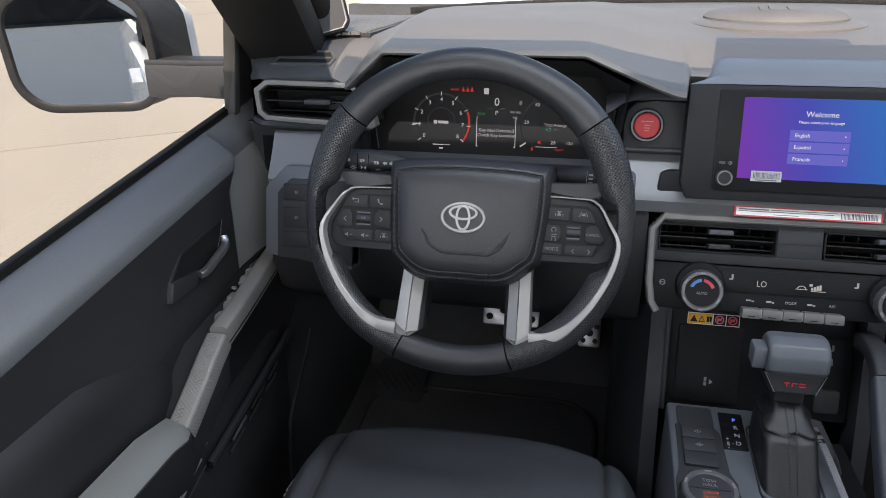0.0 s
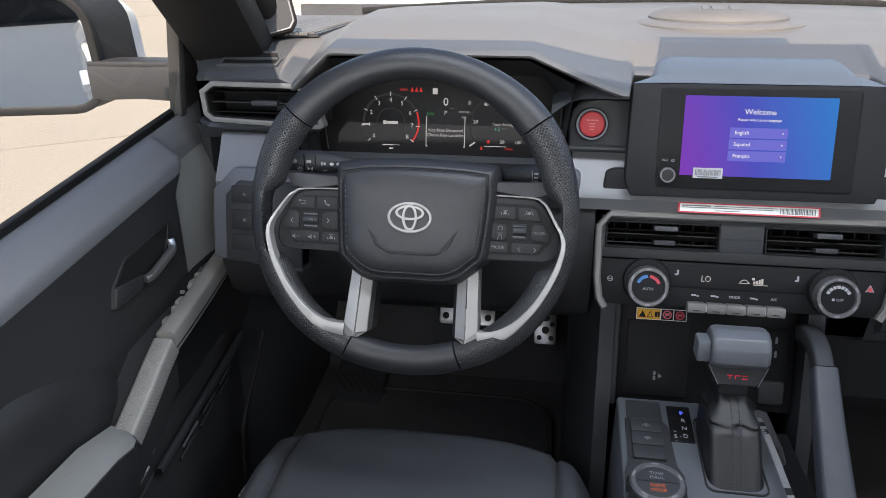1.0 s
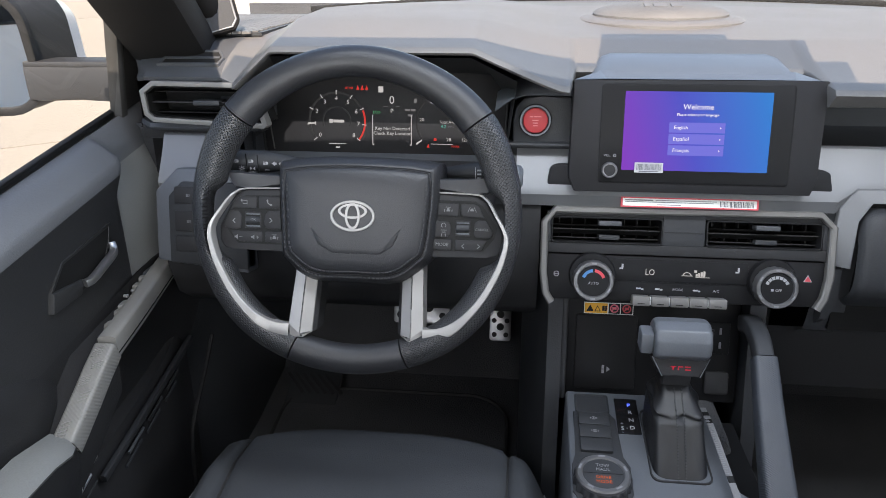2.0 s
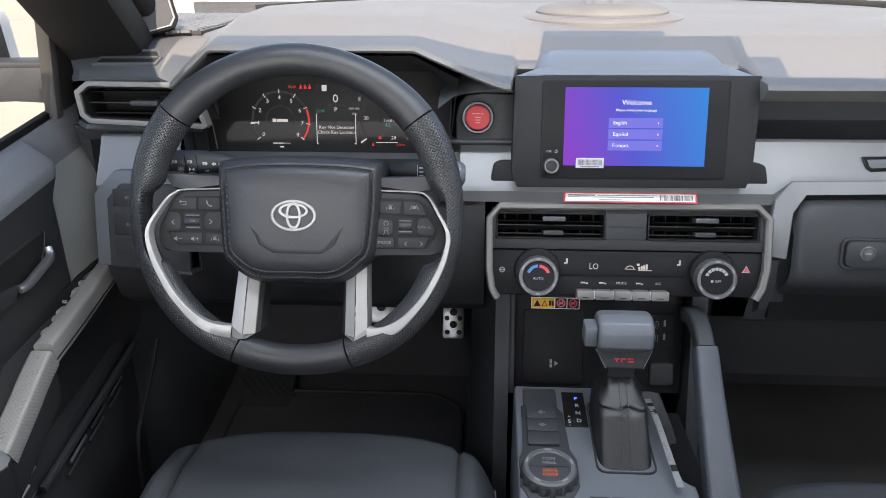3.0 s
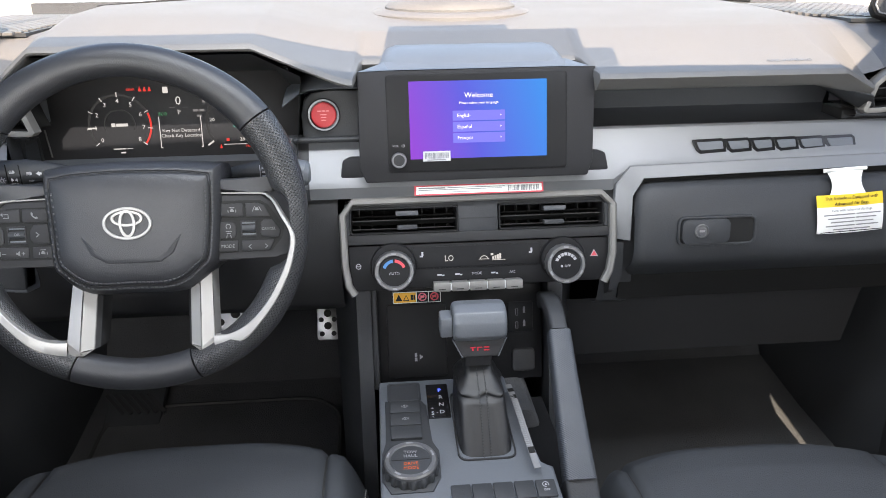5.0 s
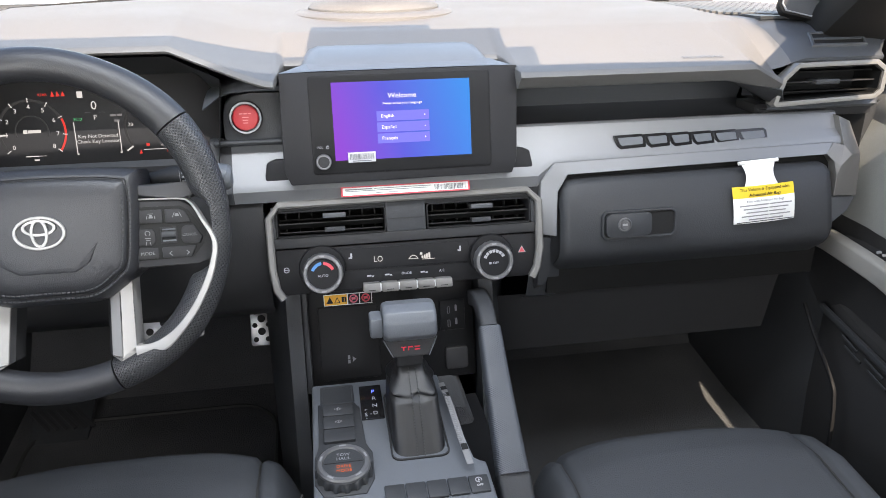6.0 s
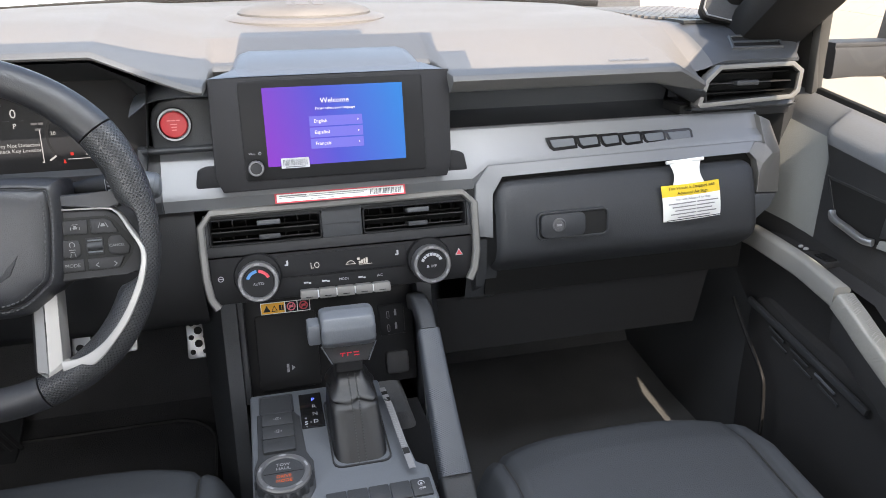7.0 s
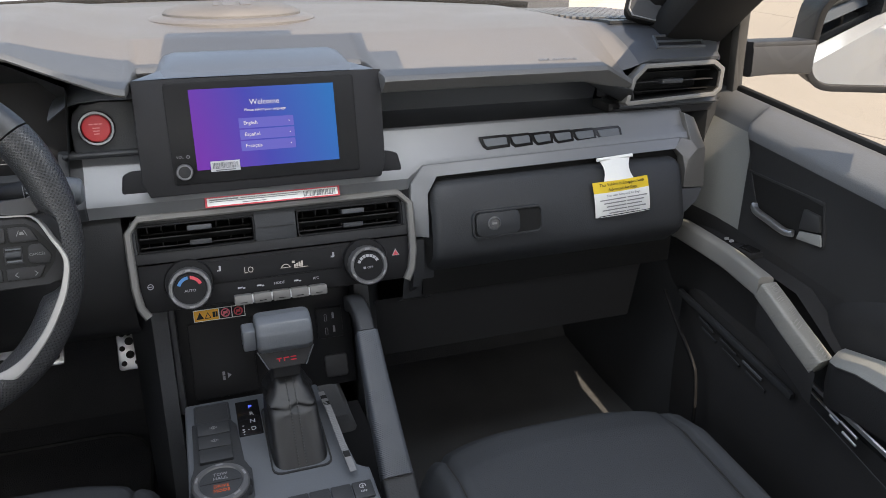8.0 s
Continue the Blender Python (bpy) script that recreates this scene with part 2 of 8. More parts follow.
def prism(bm, m, poly, z0, z1, bev=0.0, seg=2, taper=1.0):
    """A polygon of the face's axes, drawn out from z0 to z1 (front)."""
    cx, cy = sum(p[0] for p in poly) / len(poly), sum(p[1] for p in poly) / len(poly)
    a = [bm.verts.new(m @ V((p[0], p[1], z0))) for p in poly]
    b = [bm.verts.new(m @ V((cx + (p[0] - cx) * taper, cy + (p[1] - cy) * taper, z1))) for p in poly]
    n = len(poly)
    fs = [bm.faces.new(a[::-1]), bm.faces.new(b)] + [bm.faces.new((a[i], a[(i + 1) % n], b[(i + 1) % n], b[i])) for i in range(n)]
    if bev:
        bevel(bm, list({e for f in fs[1:] for e in f.edges} - set(fs[0].edges)), bev, seg)
    return bm


def box(bm, m, x0, x1, y0, y1, z0, z1, bev=0.0, seg=2, taper=1.0):
    return prism(bm, m, [(x0, y0), (x1, y0), (x1, y1), (x0, y1)], z0, z1, bev, seg, taper)


def rounded(x0, x1, y0, y1, r, n=4):
    """A rectangle with round corners."""
    pts = []
    for cx, cy, a in ((x1 - r, y1 - r, 0), (x0 + r, y1 - r, 90), (x0 + r, y0 + r, 180), (x1 - r, y0 + r, 270)):
        for i in range(n + 1):
            t = radians(a + 90 * i / n)
            pts.append((cx + r * math.cos(t), cy + r * math.sin(t)))
    return pts


def ring(bm, m, outer, inner, z0, z1, bev=0.0):
    """A frame between two polygons with as many corners each."""
    n = len(outer)
    vs = [[bm.verts.new(m @ V((p[0], p[1], z))) for p in poly] for poly, z in ((outer, z0), (outer, z1), (inner, z1), (inner, z0))]
    fs = []
    for k in range(4):
        u, w = vs[k], vs[(k + 1) % 4]
        fs += [bm.faces.new((u[i], u[(i + 1) % n], w[(i + 1) % n], w[i])) for i in range(n)]
    if bev:
        edges = [e for v in (vs[1], vs[2]) for i in range(n) for e in [bm.edges.get((v[i], v[(i + 1) % n]))] if e]
        bevel(bm, edges, bev, 2)
    return bm


def shrink(poly, d):
    """A convex polygon drawn in by d."""
    n, out = len(poly), []
    area = sum(poly[i][0] * poly[(i + 1) % n][1] - poly[(i + 1) % n][0] * poly[i][1] for i in range(n))
    sg = 1 if area > 0 else -1
    for i in range(n):
        p, q, r = V(poly[i - 1]), V(poly[i]), V(poly[(i + 1) % n])
        a, b = (q - p).normalized(), (r - q).normalized()
        na, nb = V((-a.y, a.x)) * sg, V((-b.y, b.x)) * sg
        k = (na + nb)
        k = k / max(0.2, k.dot(na))
        out.append(tuple(q + k * d))
    return out


def loft(bm, sections, closed=False, caps=False, loop=False):
    """Skin over rows of points. closed: each row is a ring; loop: the last row meets the first."""
    rows = [[bm.verts.new(p) for p in s] for s in sections]
    n = len(rows[0])
    pairs = list(zip(rows, rows[1:])) + ([(rows[-1], rows[0])] if loop else [])
    for u, w in pairs:
        for i in range(n if closed else n - 1):
            j = (i + 1) % n
            bm.faces.new((u[i], u[j], w[j], w[i]))
    if caps:
        bm.faces.new(rows[0][::-1])
        bm.faces.new(rows[-1])
    return bm


def sweep(bm, path, section, up=V((0, 0, 1)), caps=True, scales=None, loop=False):
    """A section (side, up) carried along points."""
    rows = []
    pts = [V(p) for p in path]
    n = len(pts)
    for i, p in enumerate(pts):
        if loop:
            d = pts[(i + 1) % n] - pts[i - 1]
        else:
            d = pts[min(i + 1, n - 1)] - pts[max(i - 1, 0)]
        d.normalize()
        side = d.cross(V(up)).normalized()
        u = side.cross(d)
        k = scales[i] if scales else 1.0
        rows.append([p + (side * a + u * b) * k for a, b in section])
    return loft(bm, rows, True, caps and not loop, loop)


def circle(r, n=12, ry=None):
    return [(r * math.cos(2 * math.pi * i / n), (ry or r) * math.sin(2 * math.pi * i / n)) for i in range(n)]


def lathe(bm, m, profile, n=32):
    """A profile of (radius, height) turned about the face's normal."""
    rows = [[m @ V((r * math.cos(2 * math.pi * i / n), r * math.sin(2 * math.pi * i / n), z)) for i in range(n)] for r, z in profile]
    return loft(bm, rows, True, True)


def smooth_path(pts, k=6):
    """Points along a smooth curve through pts."""
    pts = [V(p) for p in pts]
    out = []
    for i in range(len(pts) - 1):
        p0, p1, p2, p3 = pts[max(i - 1, 0)], pts[i], pts[i + 1], pts[min(i + 2, len(pts) - 1)]
        for j in range(k):
            t = j / k
            out.append(0.5 * ((2 * p1) + (p2 - p0) * t + (2 * p0 - 5 * p1 + 4 * p2 - p3) * t * t + (3 * p1 - p0 - 3 * p2 + p3) * t ** 3))
    return out + [pts[-1]]


def thing(name, at, label, category, group="", kind="", cab=True):
    ob = new(name)
    ob.empty_display_size = 0.05
    ob.matrix_basis = Matrix.Translation((CAB @ V(at)) if cab else V(at))
    return tagged(ob, label, category, group, kind)


def part(name, bm, material, parent=None, label="", sharp=32, cab=True):
    """Links a bmesh as one mesh object under a thing or a part."""
    bmesh.ops.recalc_face_normals(bm, faces=bm.faces[:])
    me = bpy.data.meshes.new(name)
    if cab:
        bm.transform(CAB)
    bm.to_mesh(me)
    bm.free()
    me.materials.append(material)
    for p in me.polygons:
        p.use_smooth = True
    me.set_sharp_from_angle(angle=radians(sharp))
    ob = new(name, me)
    if parent:
        ob.parent = parent
        top = parent.parent or parent
        if parent.parent is None:
            ob.matrix_parent_inverse = parent.matrix_basis.inverted()
    if label:
        ob["label"] = label
    return ob


def solo(name, bm, material, label, category, group="", kind="", sharp=32, cab=True):
    """A thing of a single mesh."""
    return tagged(part(name, bm, material, None, sharp=sharp, cab=cab), label, category, group, kind)


def writing(text, m, size, material, parent, name="lettering", align="CENTER", proud=0.0003, wide=1.0):
    """Letters on a face, as a mesh."""
    cu = bpy.data.curves.new(name, "FONT")
    cu.body, cu.size, cu.align_x, cu.align_y, cu.extrude, cu.resolution_u = text, size, align, "CENTER", proud / 2, 2
    ob = bpy.data.objects.new(name, cu)
    me = bpy.data.meshes.new_from_object(ob)
    bpy.data.objects.remove(ob)
    bpy.data.curves.remove(cu)
    bm = B()
    bm.from_mesh(me)
    bpy.data.meshes.remove(me)
    bm.transform(m @ Matrix.Translation((0, 0, proud)) @ Matrix.Diagonal((wide, 1, 1, 1)))
    return part(name, bm, material, parent)


def marks(name, m, polys, material, parent, proud=0.0004, label=""):
    """Small flat printed or raised shapes on a face."""
    bm = B()
    for p in polys:
        prism(bm, m, p, 0.0, proud)
    return part(name, bm, material, parent, label)


def bar(x0, x1, y0, y1):
    return [(x0, y0), (x1, y0), (x1, y1), (x0, y1)]


def arc_band(r0, r1, a0, a1, n=16, cx=0, cy=0):
    """Pieces of a ring between two angles."""
    out = []
    for i in range(n):
        t0, t1 = radians(a0 + (a1 - a0) * i / n), radians(a0 + (a1 - a0) * (i + 1) / n)
        out.append([(cx + r0 * math.cos(t0), cy + r0 * math.sin(t0)), (cx + r1 * math.cos(t0), cy + r1 * math.sin(t0)),
                    (cx + r1 * math.cos(t1), cy + r1 * math.sin(t1)), (cx + r0 * math.cos(t1), cy + r0 * math.sin(t1))])
    return out


# ---- ground and outside ----
bm = B()
box(bm, Matrix.Identity(4), -600, 600, -600, 600, -0.4, -0.012)
ground = solo("ground", bm, JOINT, "wide flat ground of pale concrete with dark joints", "ground", kind="structure", cab=False)
SLAB = 4.2
slab_mesh = None
for i in range(-7, 8):
    for j in range(-7, 8):
        if slab_mesh is None:
            bm = B()
            box(bm, Matrix.Identity(4), -SLAB / 2 + 0.008, SLAB / 2 - 0.008, -SLAB / 2 + 0.008, SLAB / 2 - 0.008, -0.012, 0.0)
            slab = part("slab", bm, CONCRETE, ground, cab=False)
            slab_mesh = slab.data
        else:
            slab = new("slab", slab_mesh)
            slab.parent = ground
        slab.matrix_parent_inverse = Matrix.Rotation(radians(25.8), 4, "Z") @ Matrix.Translation((i * SLAB - 0.9, j * SLAB - 1.3, 0))

# ---- the shell of the cab ----
def belt(y):
    return 1.284 - 0.137 * (0.985 - y)


def side_x(side, inward):
    return XC + side * (0.778 - inward)


cab_body = thing("pickup_cab", (XC, 0, 0.5), "white pickup truck cab with a grey cloth headliner", "truck")
# roof: inner lining and outer skin
def roof_z(y):
    return 1.775 + 0.11 * (y - 0.42)


bm = B()
rows = []
for y in (0.42, 0.2, -0.4, -1.0, -1.35):
    z = roof_z(y)
    rows.append([V((XC + a * 0.6, y, z + h)) for a, h in ((-1.0, -0.03), (-0.9, 0.0), (-0.5, 0.012), (0, 0.016), (0.5, 0.012), (0.9, 0.0), (1.0, -0.03))])
loft(bm, rows)
for f in bmesh.ops.extrude_face_region(bm, geom=bm.faces[:])["geom"]:
    if isinstance(f, bmesh.types.BMVert):
        f.co.z += 0.03
solo("ceiling", bm, HEADLINER, "pale grey cloth headliner over the seats", "ceiling", kind="structure")
bm = B()
rows = []
for y in (0.45, 0.2, -0.4, -1.0, -1.4):
    z = roof_z(y)
    rows.append([V((XC + a * 0.66, y, z + h + 0.034)) for a, h in ((-1.0, -0.05), (-0.9, 0.0), (-0.5, 0.012), (0, 0.016), (0.5, 0.012), (0.9, 0.0), (1.0, -0.05))])
loft(bm, rows)
part("roof_skin", bm, WHITE, cab_body)

# windscreen header, mirror foot and inside mirror
bm = B()
rows = [[V((XC + 0.60 * a, 0.47 - 0.05 * a * a + d, 1.762 + h)) for d, h in ((-0.09, 0.0), (0.0, 0.0), (0.006, 0.012), (0.0, 0.03), (-0.09, 0.034))] for a in (-1, -0.75, -0.5, -0.25, 0, 0.25, 0.5, 0.75, 1)]
loft(bm, rows, True, True)
part("header_rail", bm, HEADLINER, cab_body)
for side, word in ((-1, "driver"), (1, "passenger")):
    # A pillar, roof rail, B and C pillars
    a0, a1 = V((side_x(side, 0.055), 1.19, 1.27)), V((XC + side * 0.58, 0.42, 1.765))
    bm = B()
    sweep(bm, [a0, a0.lerp(a1, 0.5) + V((side * 0.012, 0, 0.012)), a1], rounded(-0.055, 0.055, -0.03, 0.03, 0.015, 2), caps=True)
    part("pillar", bm, PILLAR, cab_body, "dark grey trimmed windscreen pillar")
    # rail drawn deep, out of view, to keep the sun off the lower cab
    bm = B()
    sweep(bm, [V((XC + side * 0.60, y, roof_z(y) - 0.055)) for y in (0.44, 0.0, -0.6, -1.35)], rounded(-0.05, 0.06, -0.19, 0.055, 0.015, 2))
    part("roof_rail", bm, HEADLINER, cab_body)
    # unseen header along the leaning side glass, its edge stepped to block sun
    outer_rows = []
    for y, z in ((0.72, 1.55), (0.66, 1.50), (0.63, 1.325), (0.515, 1.385), (0.36, 1.400), (0.233, 1.378), (0.1, 1.34), (-0.1, 1.34)) if side > 0 else ((0.72, 1.55), (0.60, 1.555), (0.52, 1.51), (0.425, 1.495), (0.385, 1.56), (0.1, 1.50), (-0.1, 1.50)):
        zt = min(roof_z(y), 1.27 + (1.19 - y) * 0.643) + 0.02
        col = []
        for h in (z, zt):
            inn = 0.168 * (h - belt(y)) / (roof_z(y) - 0.02 - belt(y))
            col.append(side_x(side, inn))
        wide = 0.08 if side < 0 else 0.010
        outer_rows.append([V((col[0] - side * 0.012, y, z)), V((col[1] - side * 0.012, y, zt)), V((col[1] + side * (wide + 0.015), y, zt)), V((col[0] + side * wide, y, z))])
    part("sun_block_header", loft(B(), outer_rows, True, True), PILLAR, cab_body, "unseen dark header added to block the sun")
    for y0, y1 in ((-0.22, -0.10), (-1.38, -1.05)):
        bm = B()
        rows = []
        for z, inn in ((belt(y0) - 0.6, 0.0), (belt(y0), 0.0), (roof_z(y0), 0.158)):
            x = side_x(side, inn)
            rows.append([V((x, y1, z)), V((x + side * 0.06, y1, z)), V((x + side * 0.06, y0, z)), V((x, y0, z))])
        loft(bm, rows, True, True)
        part("pillar", bm, PILLAR, cab_body, "dark grey side pillar")
    # outside skin of the body side, behind and ahead of the front door
    bm = B()
    poly = [(-1.42, belt(-1.42) - 0.72), (1.15, belt(1.15) - 0.72), (1.15, 1.21), (0.9, belt(0.9) - 0.055), (-1.2, belt(-1.2) - 0.055), (-1.42, belt(-1.42) - 0.06)]
    m = Matrix(((0, 0, side, side_x(side, -0.055)), (1, 0, 0, 0), (0, 1, 0, 0), (0, 0, 0, 1)))
    prism(bm, m, poly, 0.0, 0.05, 0.012)
    part("body_side", bm, WHITE, cab_body, "white painted door skins")
    bm = B()
    box(bm, m, -0.32, -0.14, belt(-0.2) - 0.11, belt(-0.2) - 0.085, 0.05, 0.085, 0.008)
    part("door_pull", bm, WHITE, cab_body)
    bm = B()
    rows = [[V((side_x(side, -0.05), y, belt(y) - 0.01)), V((side_x(side, 0.1), y, roof_z(y) - 0.02))] for y in (-0.12, -0.6, -1.2)]
    loft(bm, rows)
    pane = part("rear_pane", bm, TINTED, cab_body, "tinted rear side window glass")
    pane.visible_shadow = False
# back wall with its window opening
bm = B()
m = plane_at(XC, -1.36, 0.5, 0.0)
box(bm, m, -0.78, 0.78, 0.0, 0.58, -0.05, 0.0)
part("back_wall", bm, PILLAR, cab_body)
bm = B()
box(bm, flat_at(XC, 0, 0), -0.78, 0.78, -1.36, -0.95, 0.45, 0.72, 0.04)
part("rear_bench", bm, SEAT, cab_body, "black cloth rear bench")

# bonnet, cowl and windscreen glass
bm = B()
rows = []
for y, z in ((1.50, 1.355), (1.62, 1.37), (2.0, 1.405), (2.6, 1.43), (2.85, 1.40), (2.95, 1.25)):
    rows.append([V((XC + a * 0.82, y, z + h)) for a, h in ((-1, -0.07), (-0.85, -0.01), (-0.5, 0.012), (0, 0.012), (0.5, 0.012), (0.85, -0.01), (1, -0.07))])
loft(bm, rows)
part("bonnet", bm, WHITE, cab_body, "white painted bonnet")
bm = B()
box(bm, flat_at(XC, 1.475, 1.345), -0.78, 0.78, -0.04, 0.06, -0.03, 0.012, 0.006)
part("cowl", bm, BLACK, cab_body, "black plastic cowl")
bm = B()
rows = [[V((XC + a * w, y - 0.05 * a * a, z)) for a in (-1, -0.6, -0.2, 0.2, 0.6, 1)] for w, y, z in ((0.74, 1.46, 1.385), (0.6, 0.46, 1.77))]
loft(bm, rows)
glass = part("windscreen", bm, CLEAR, cab_body, "clear windscreen glass")
glass.visible_shadow = False


def on_screen(x, y):
    """A point just inside the windscreen."""
    return V((x, y, 1.77 - 0.385 * (y - 0.46) - 0.012))


# unseen tinted panes, stepped to throw the partial shade on the dash pad
bm = B()
for x0, x1, y0, y1 in ((-0.58, -0.085, 0.49, 0.70), (-0.085, 0.085, 0.49, 0.905), (0.085, 0.185, 0.49, 0.845), (0.185, 0.225, 0.49, 0.69)):
    loft(bm, [[on_screen(x0, y0), on_screen(x1, y0)], [on_screen(x0, y1), on_screen(x1, y1)]])
part("shading_panes", bm, SHADING_TINT, glass, "blue-grey panes added inside the windscreen to shade the dash pad")

# wings, load bed and road wheels, which carry the cab
def outer(bm, side, y0, y1, low, high, x0, x1):
    rows = [[V((XC + side * x, y, belt(y) + z)) for x, z in ((x0, low), (x1, low), (x1, high - 0.05), (x1 - 0.04, high), (x0, high))] for y in (y0, y1)]
    return loft(bm, rows, True, True)


for side in (-1, 1):
    part("wing", outer(B(), side, 1.17, 2.95, -0.42, -0.02, 0.72, 0.9), WHITE, cab_body, "white front wing")
    part("bed_side", outer(B(), side, -1.46, -3.1, -0.55, -0.03, 0.80, 0.88), WHITE, cab_body, "white load bed side")
    for y in (2.15, -2.0):
        hub_y = (CAB @ V((0, y, 1.0))).y
        mw = Matrix.Translation((XC + side * 0.80, hub_y, 0.39)) @ Matrix.Rotation(radians(90 * side), 4, "Y")
        tyre = part("road_wheel", lathe(B(), mw, [(0.24, -0.12), (0.37, -0.12), (0.39, -0.09), (0.39, 0.09), (0.37, 0.12), (0.24, 0.12)], 40), RUBBER, cab_body, "black tyre", cab=False)
        part("wheel_disc", lathe(B(), mw, [(0.24, -0.05), (0.24, 0.09), (0.20, 0.06), (0.06, 0.08), (0.0, 0.08)], 32), STEEL, tyre, cab=False)
bm = B()
box(bm, flat_at(XC, 0, 0.45, 0.123), -0.78, 0.78, -3.1, 2.8, -0.06, 0.0)
part("chassis", bm, BLACK, cab_body)

# floor, tunnel and firewall
bm = B()
m = flat_at(XC, 0, 0.485, 0.123)
box(bm, m, -0.80, 0.80, -1.5, 1.38, -0.03, 0.0)
box(bm, flat_at(XC, 1.37, 0.655, 1.2), -0.80, 0.80, -0.01, 0.42, -0.03, 0.0)
box(bm, plane_at(XC, 1.62, 0.9), -0.80, 0.80, -0.35, 0.5, -0.03, 0.0)
solo("floor", bm, CARPET, "black carpeted cab floor and toe board", "floor", kind="structure")
bm = B()
prism(bm, Matrix(((1, 0, 0, 0), (0, 0, -1, 1.6), (0, 1, 0, 0), (0, 0, 0, 1))), [(-0.16, 0.45), (-0.135, 0.86), (-0.12, 0.9), (0.07, 0.9), (0.085, 0.86), (0.12, 0.45)], 0.0, 0.75, 0.01)
solo("tunnel", bm, CARPET, "black carpeted transmission tunnel", "tunnel", kind="structure")

for side in (-1, 1):
    bm = B()
    rows = [[V((XC + side * (0.735 + d), y, z)) for d, y in ((0.0, 1.0), (-0.02, 1.06), (-0.03, 1.2), (-0.03, 1.66), (0.06, 1.66), (0.06, 1.0))] for z in (0.55, 0.9, 1.27)]
    loft(bm, rows, True, True)
    part("kick_panel", bm, DASH_DARK, cab_body, "dark grey kick panel", sharp=40)
    line = [(0.975, 0.945), (0.938, 0.905), (0.881, 0.853), (0.868, 0.826), (0.860, 0.766), (0.858, 0.66)]
    bm = sweep(B(), smooth_path([V((XC + side * 0.6725, y, z)) for y, z in line], 4), rounded(-0.003, 0.003, -0.003, 0.003, 0.0015, 2), up=V((1, 0, 0)))
    part("sill_trim", bm, PANEL, cab_body, "dark grey edge of the sill trim")
# ---- dashboard ----
dash = thing("dashboard", (XC, 1.0, 0.95), "dark grey soft-touch dashboard with satin silver trim", "dashboard")


def hood(x):
    """How far the instrument hood stands up over the pad at x, 0 to 1."""
    if x < -0.40:
        return min(1, max(0, (x + 0.583) / 0.044))
    u = min(1, max(0, (-0.160 - x) / 0.118))
    return u * u / (u + 0.12) * 1.12


def pad_rows(x):
    """Profile of the dash pad at x, from the lip's underside to the windscreen."""
    h = hood(x)
    drop = min(1, max(0, (x - 0.476) / 0.052))
    z = 1.343 + 0.043 * h - 0.024 * drop
    lip = z - 1.3225 + 0.0195 * min(1, max(0, (x - 0.446) / 0.086)) if x > -0.15 else 0.008
    y = 0.914 + 0.022 * h + 0.02 * drop
    mid = min(1, max(0, (0.153 - abs(x + 0.003)) / 0.008))
    y += mid * 0.085
    arch = 0.022 * (1 - min(1, abs(x - XC) / 0.64) ** 2)
    z += mid * 0.013
    return [V((x, y + 0.09, z - lip - 0.005)), V((x, y + 0.7 * lip + 0.008, z - lip - 0.003)), V((x, y + 0.7 * lip, z - lip - 0.001)), V((x, y + 0.7 * lip - 0.003, z - lip + 0.002)), V((x, y + 0.0008, z - 0.0085)), V((x, y - 0.001, z - 0.006)), V((x, y + 0.003, z - 0.0005)), V((x, y + 0.0065, z + 0.0007)), V((x, y + 0.02, z + 0.004)),
            V((x, 1.07, 1.383 + 0.026 * h)), V((x, 1.09, 1.386 + 0.026 * h)), V((x, 1.22, 1.392 + 0.022 * h + 0.35 * arch)), V((x, 1.42, 1.392 + 0.01 * h + 0.9 * arch)), V((x, 1.49, 1.390 + 1.1 * arch)), V((x, 1.50, 1.36))]


bm = B()
xs = [-0.5845 + 1.1145 * i / 300 for i in range(301)]
loft(bm, [pad_rows(x) for x in xs])
part("pad", bm, DASH, dash, "soft grained grey dash pad with an instrument hood", sharp=50)

bm = sweep(B(), [V((x, 1.497, 1.394 + 1.1 * 0.022 * (1 - min(1, abs(x - XC) / 0.64) ** 2))) for x in [-0.64 + 0.063 * i for i in range(21)]], rounded(-0.006, 0.006, -0.006, 0.007, 0.002, 2))
part("screen_seal", bm, INK, dash, "black seal along the foot of the windscreen")

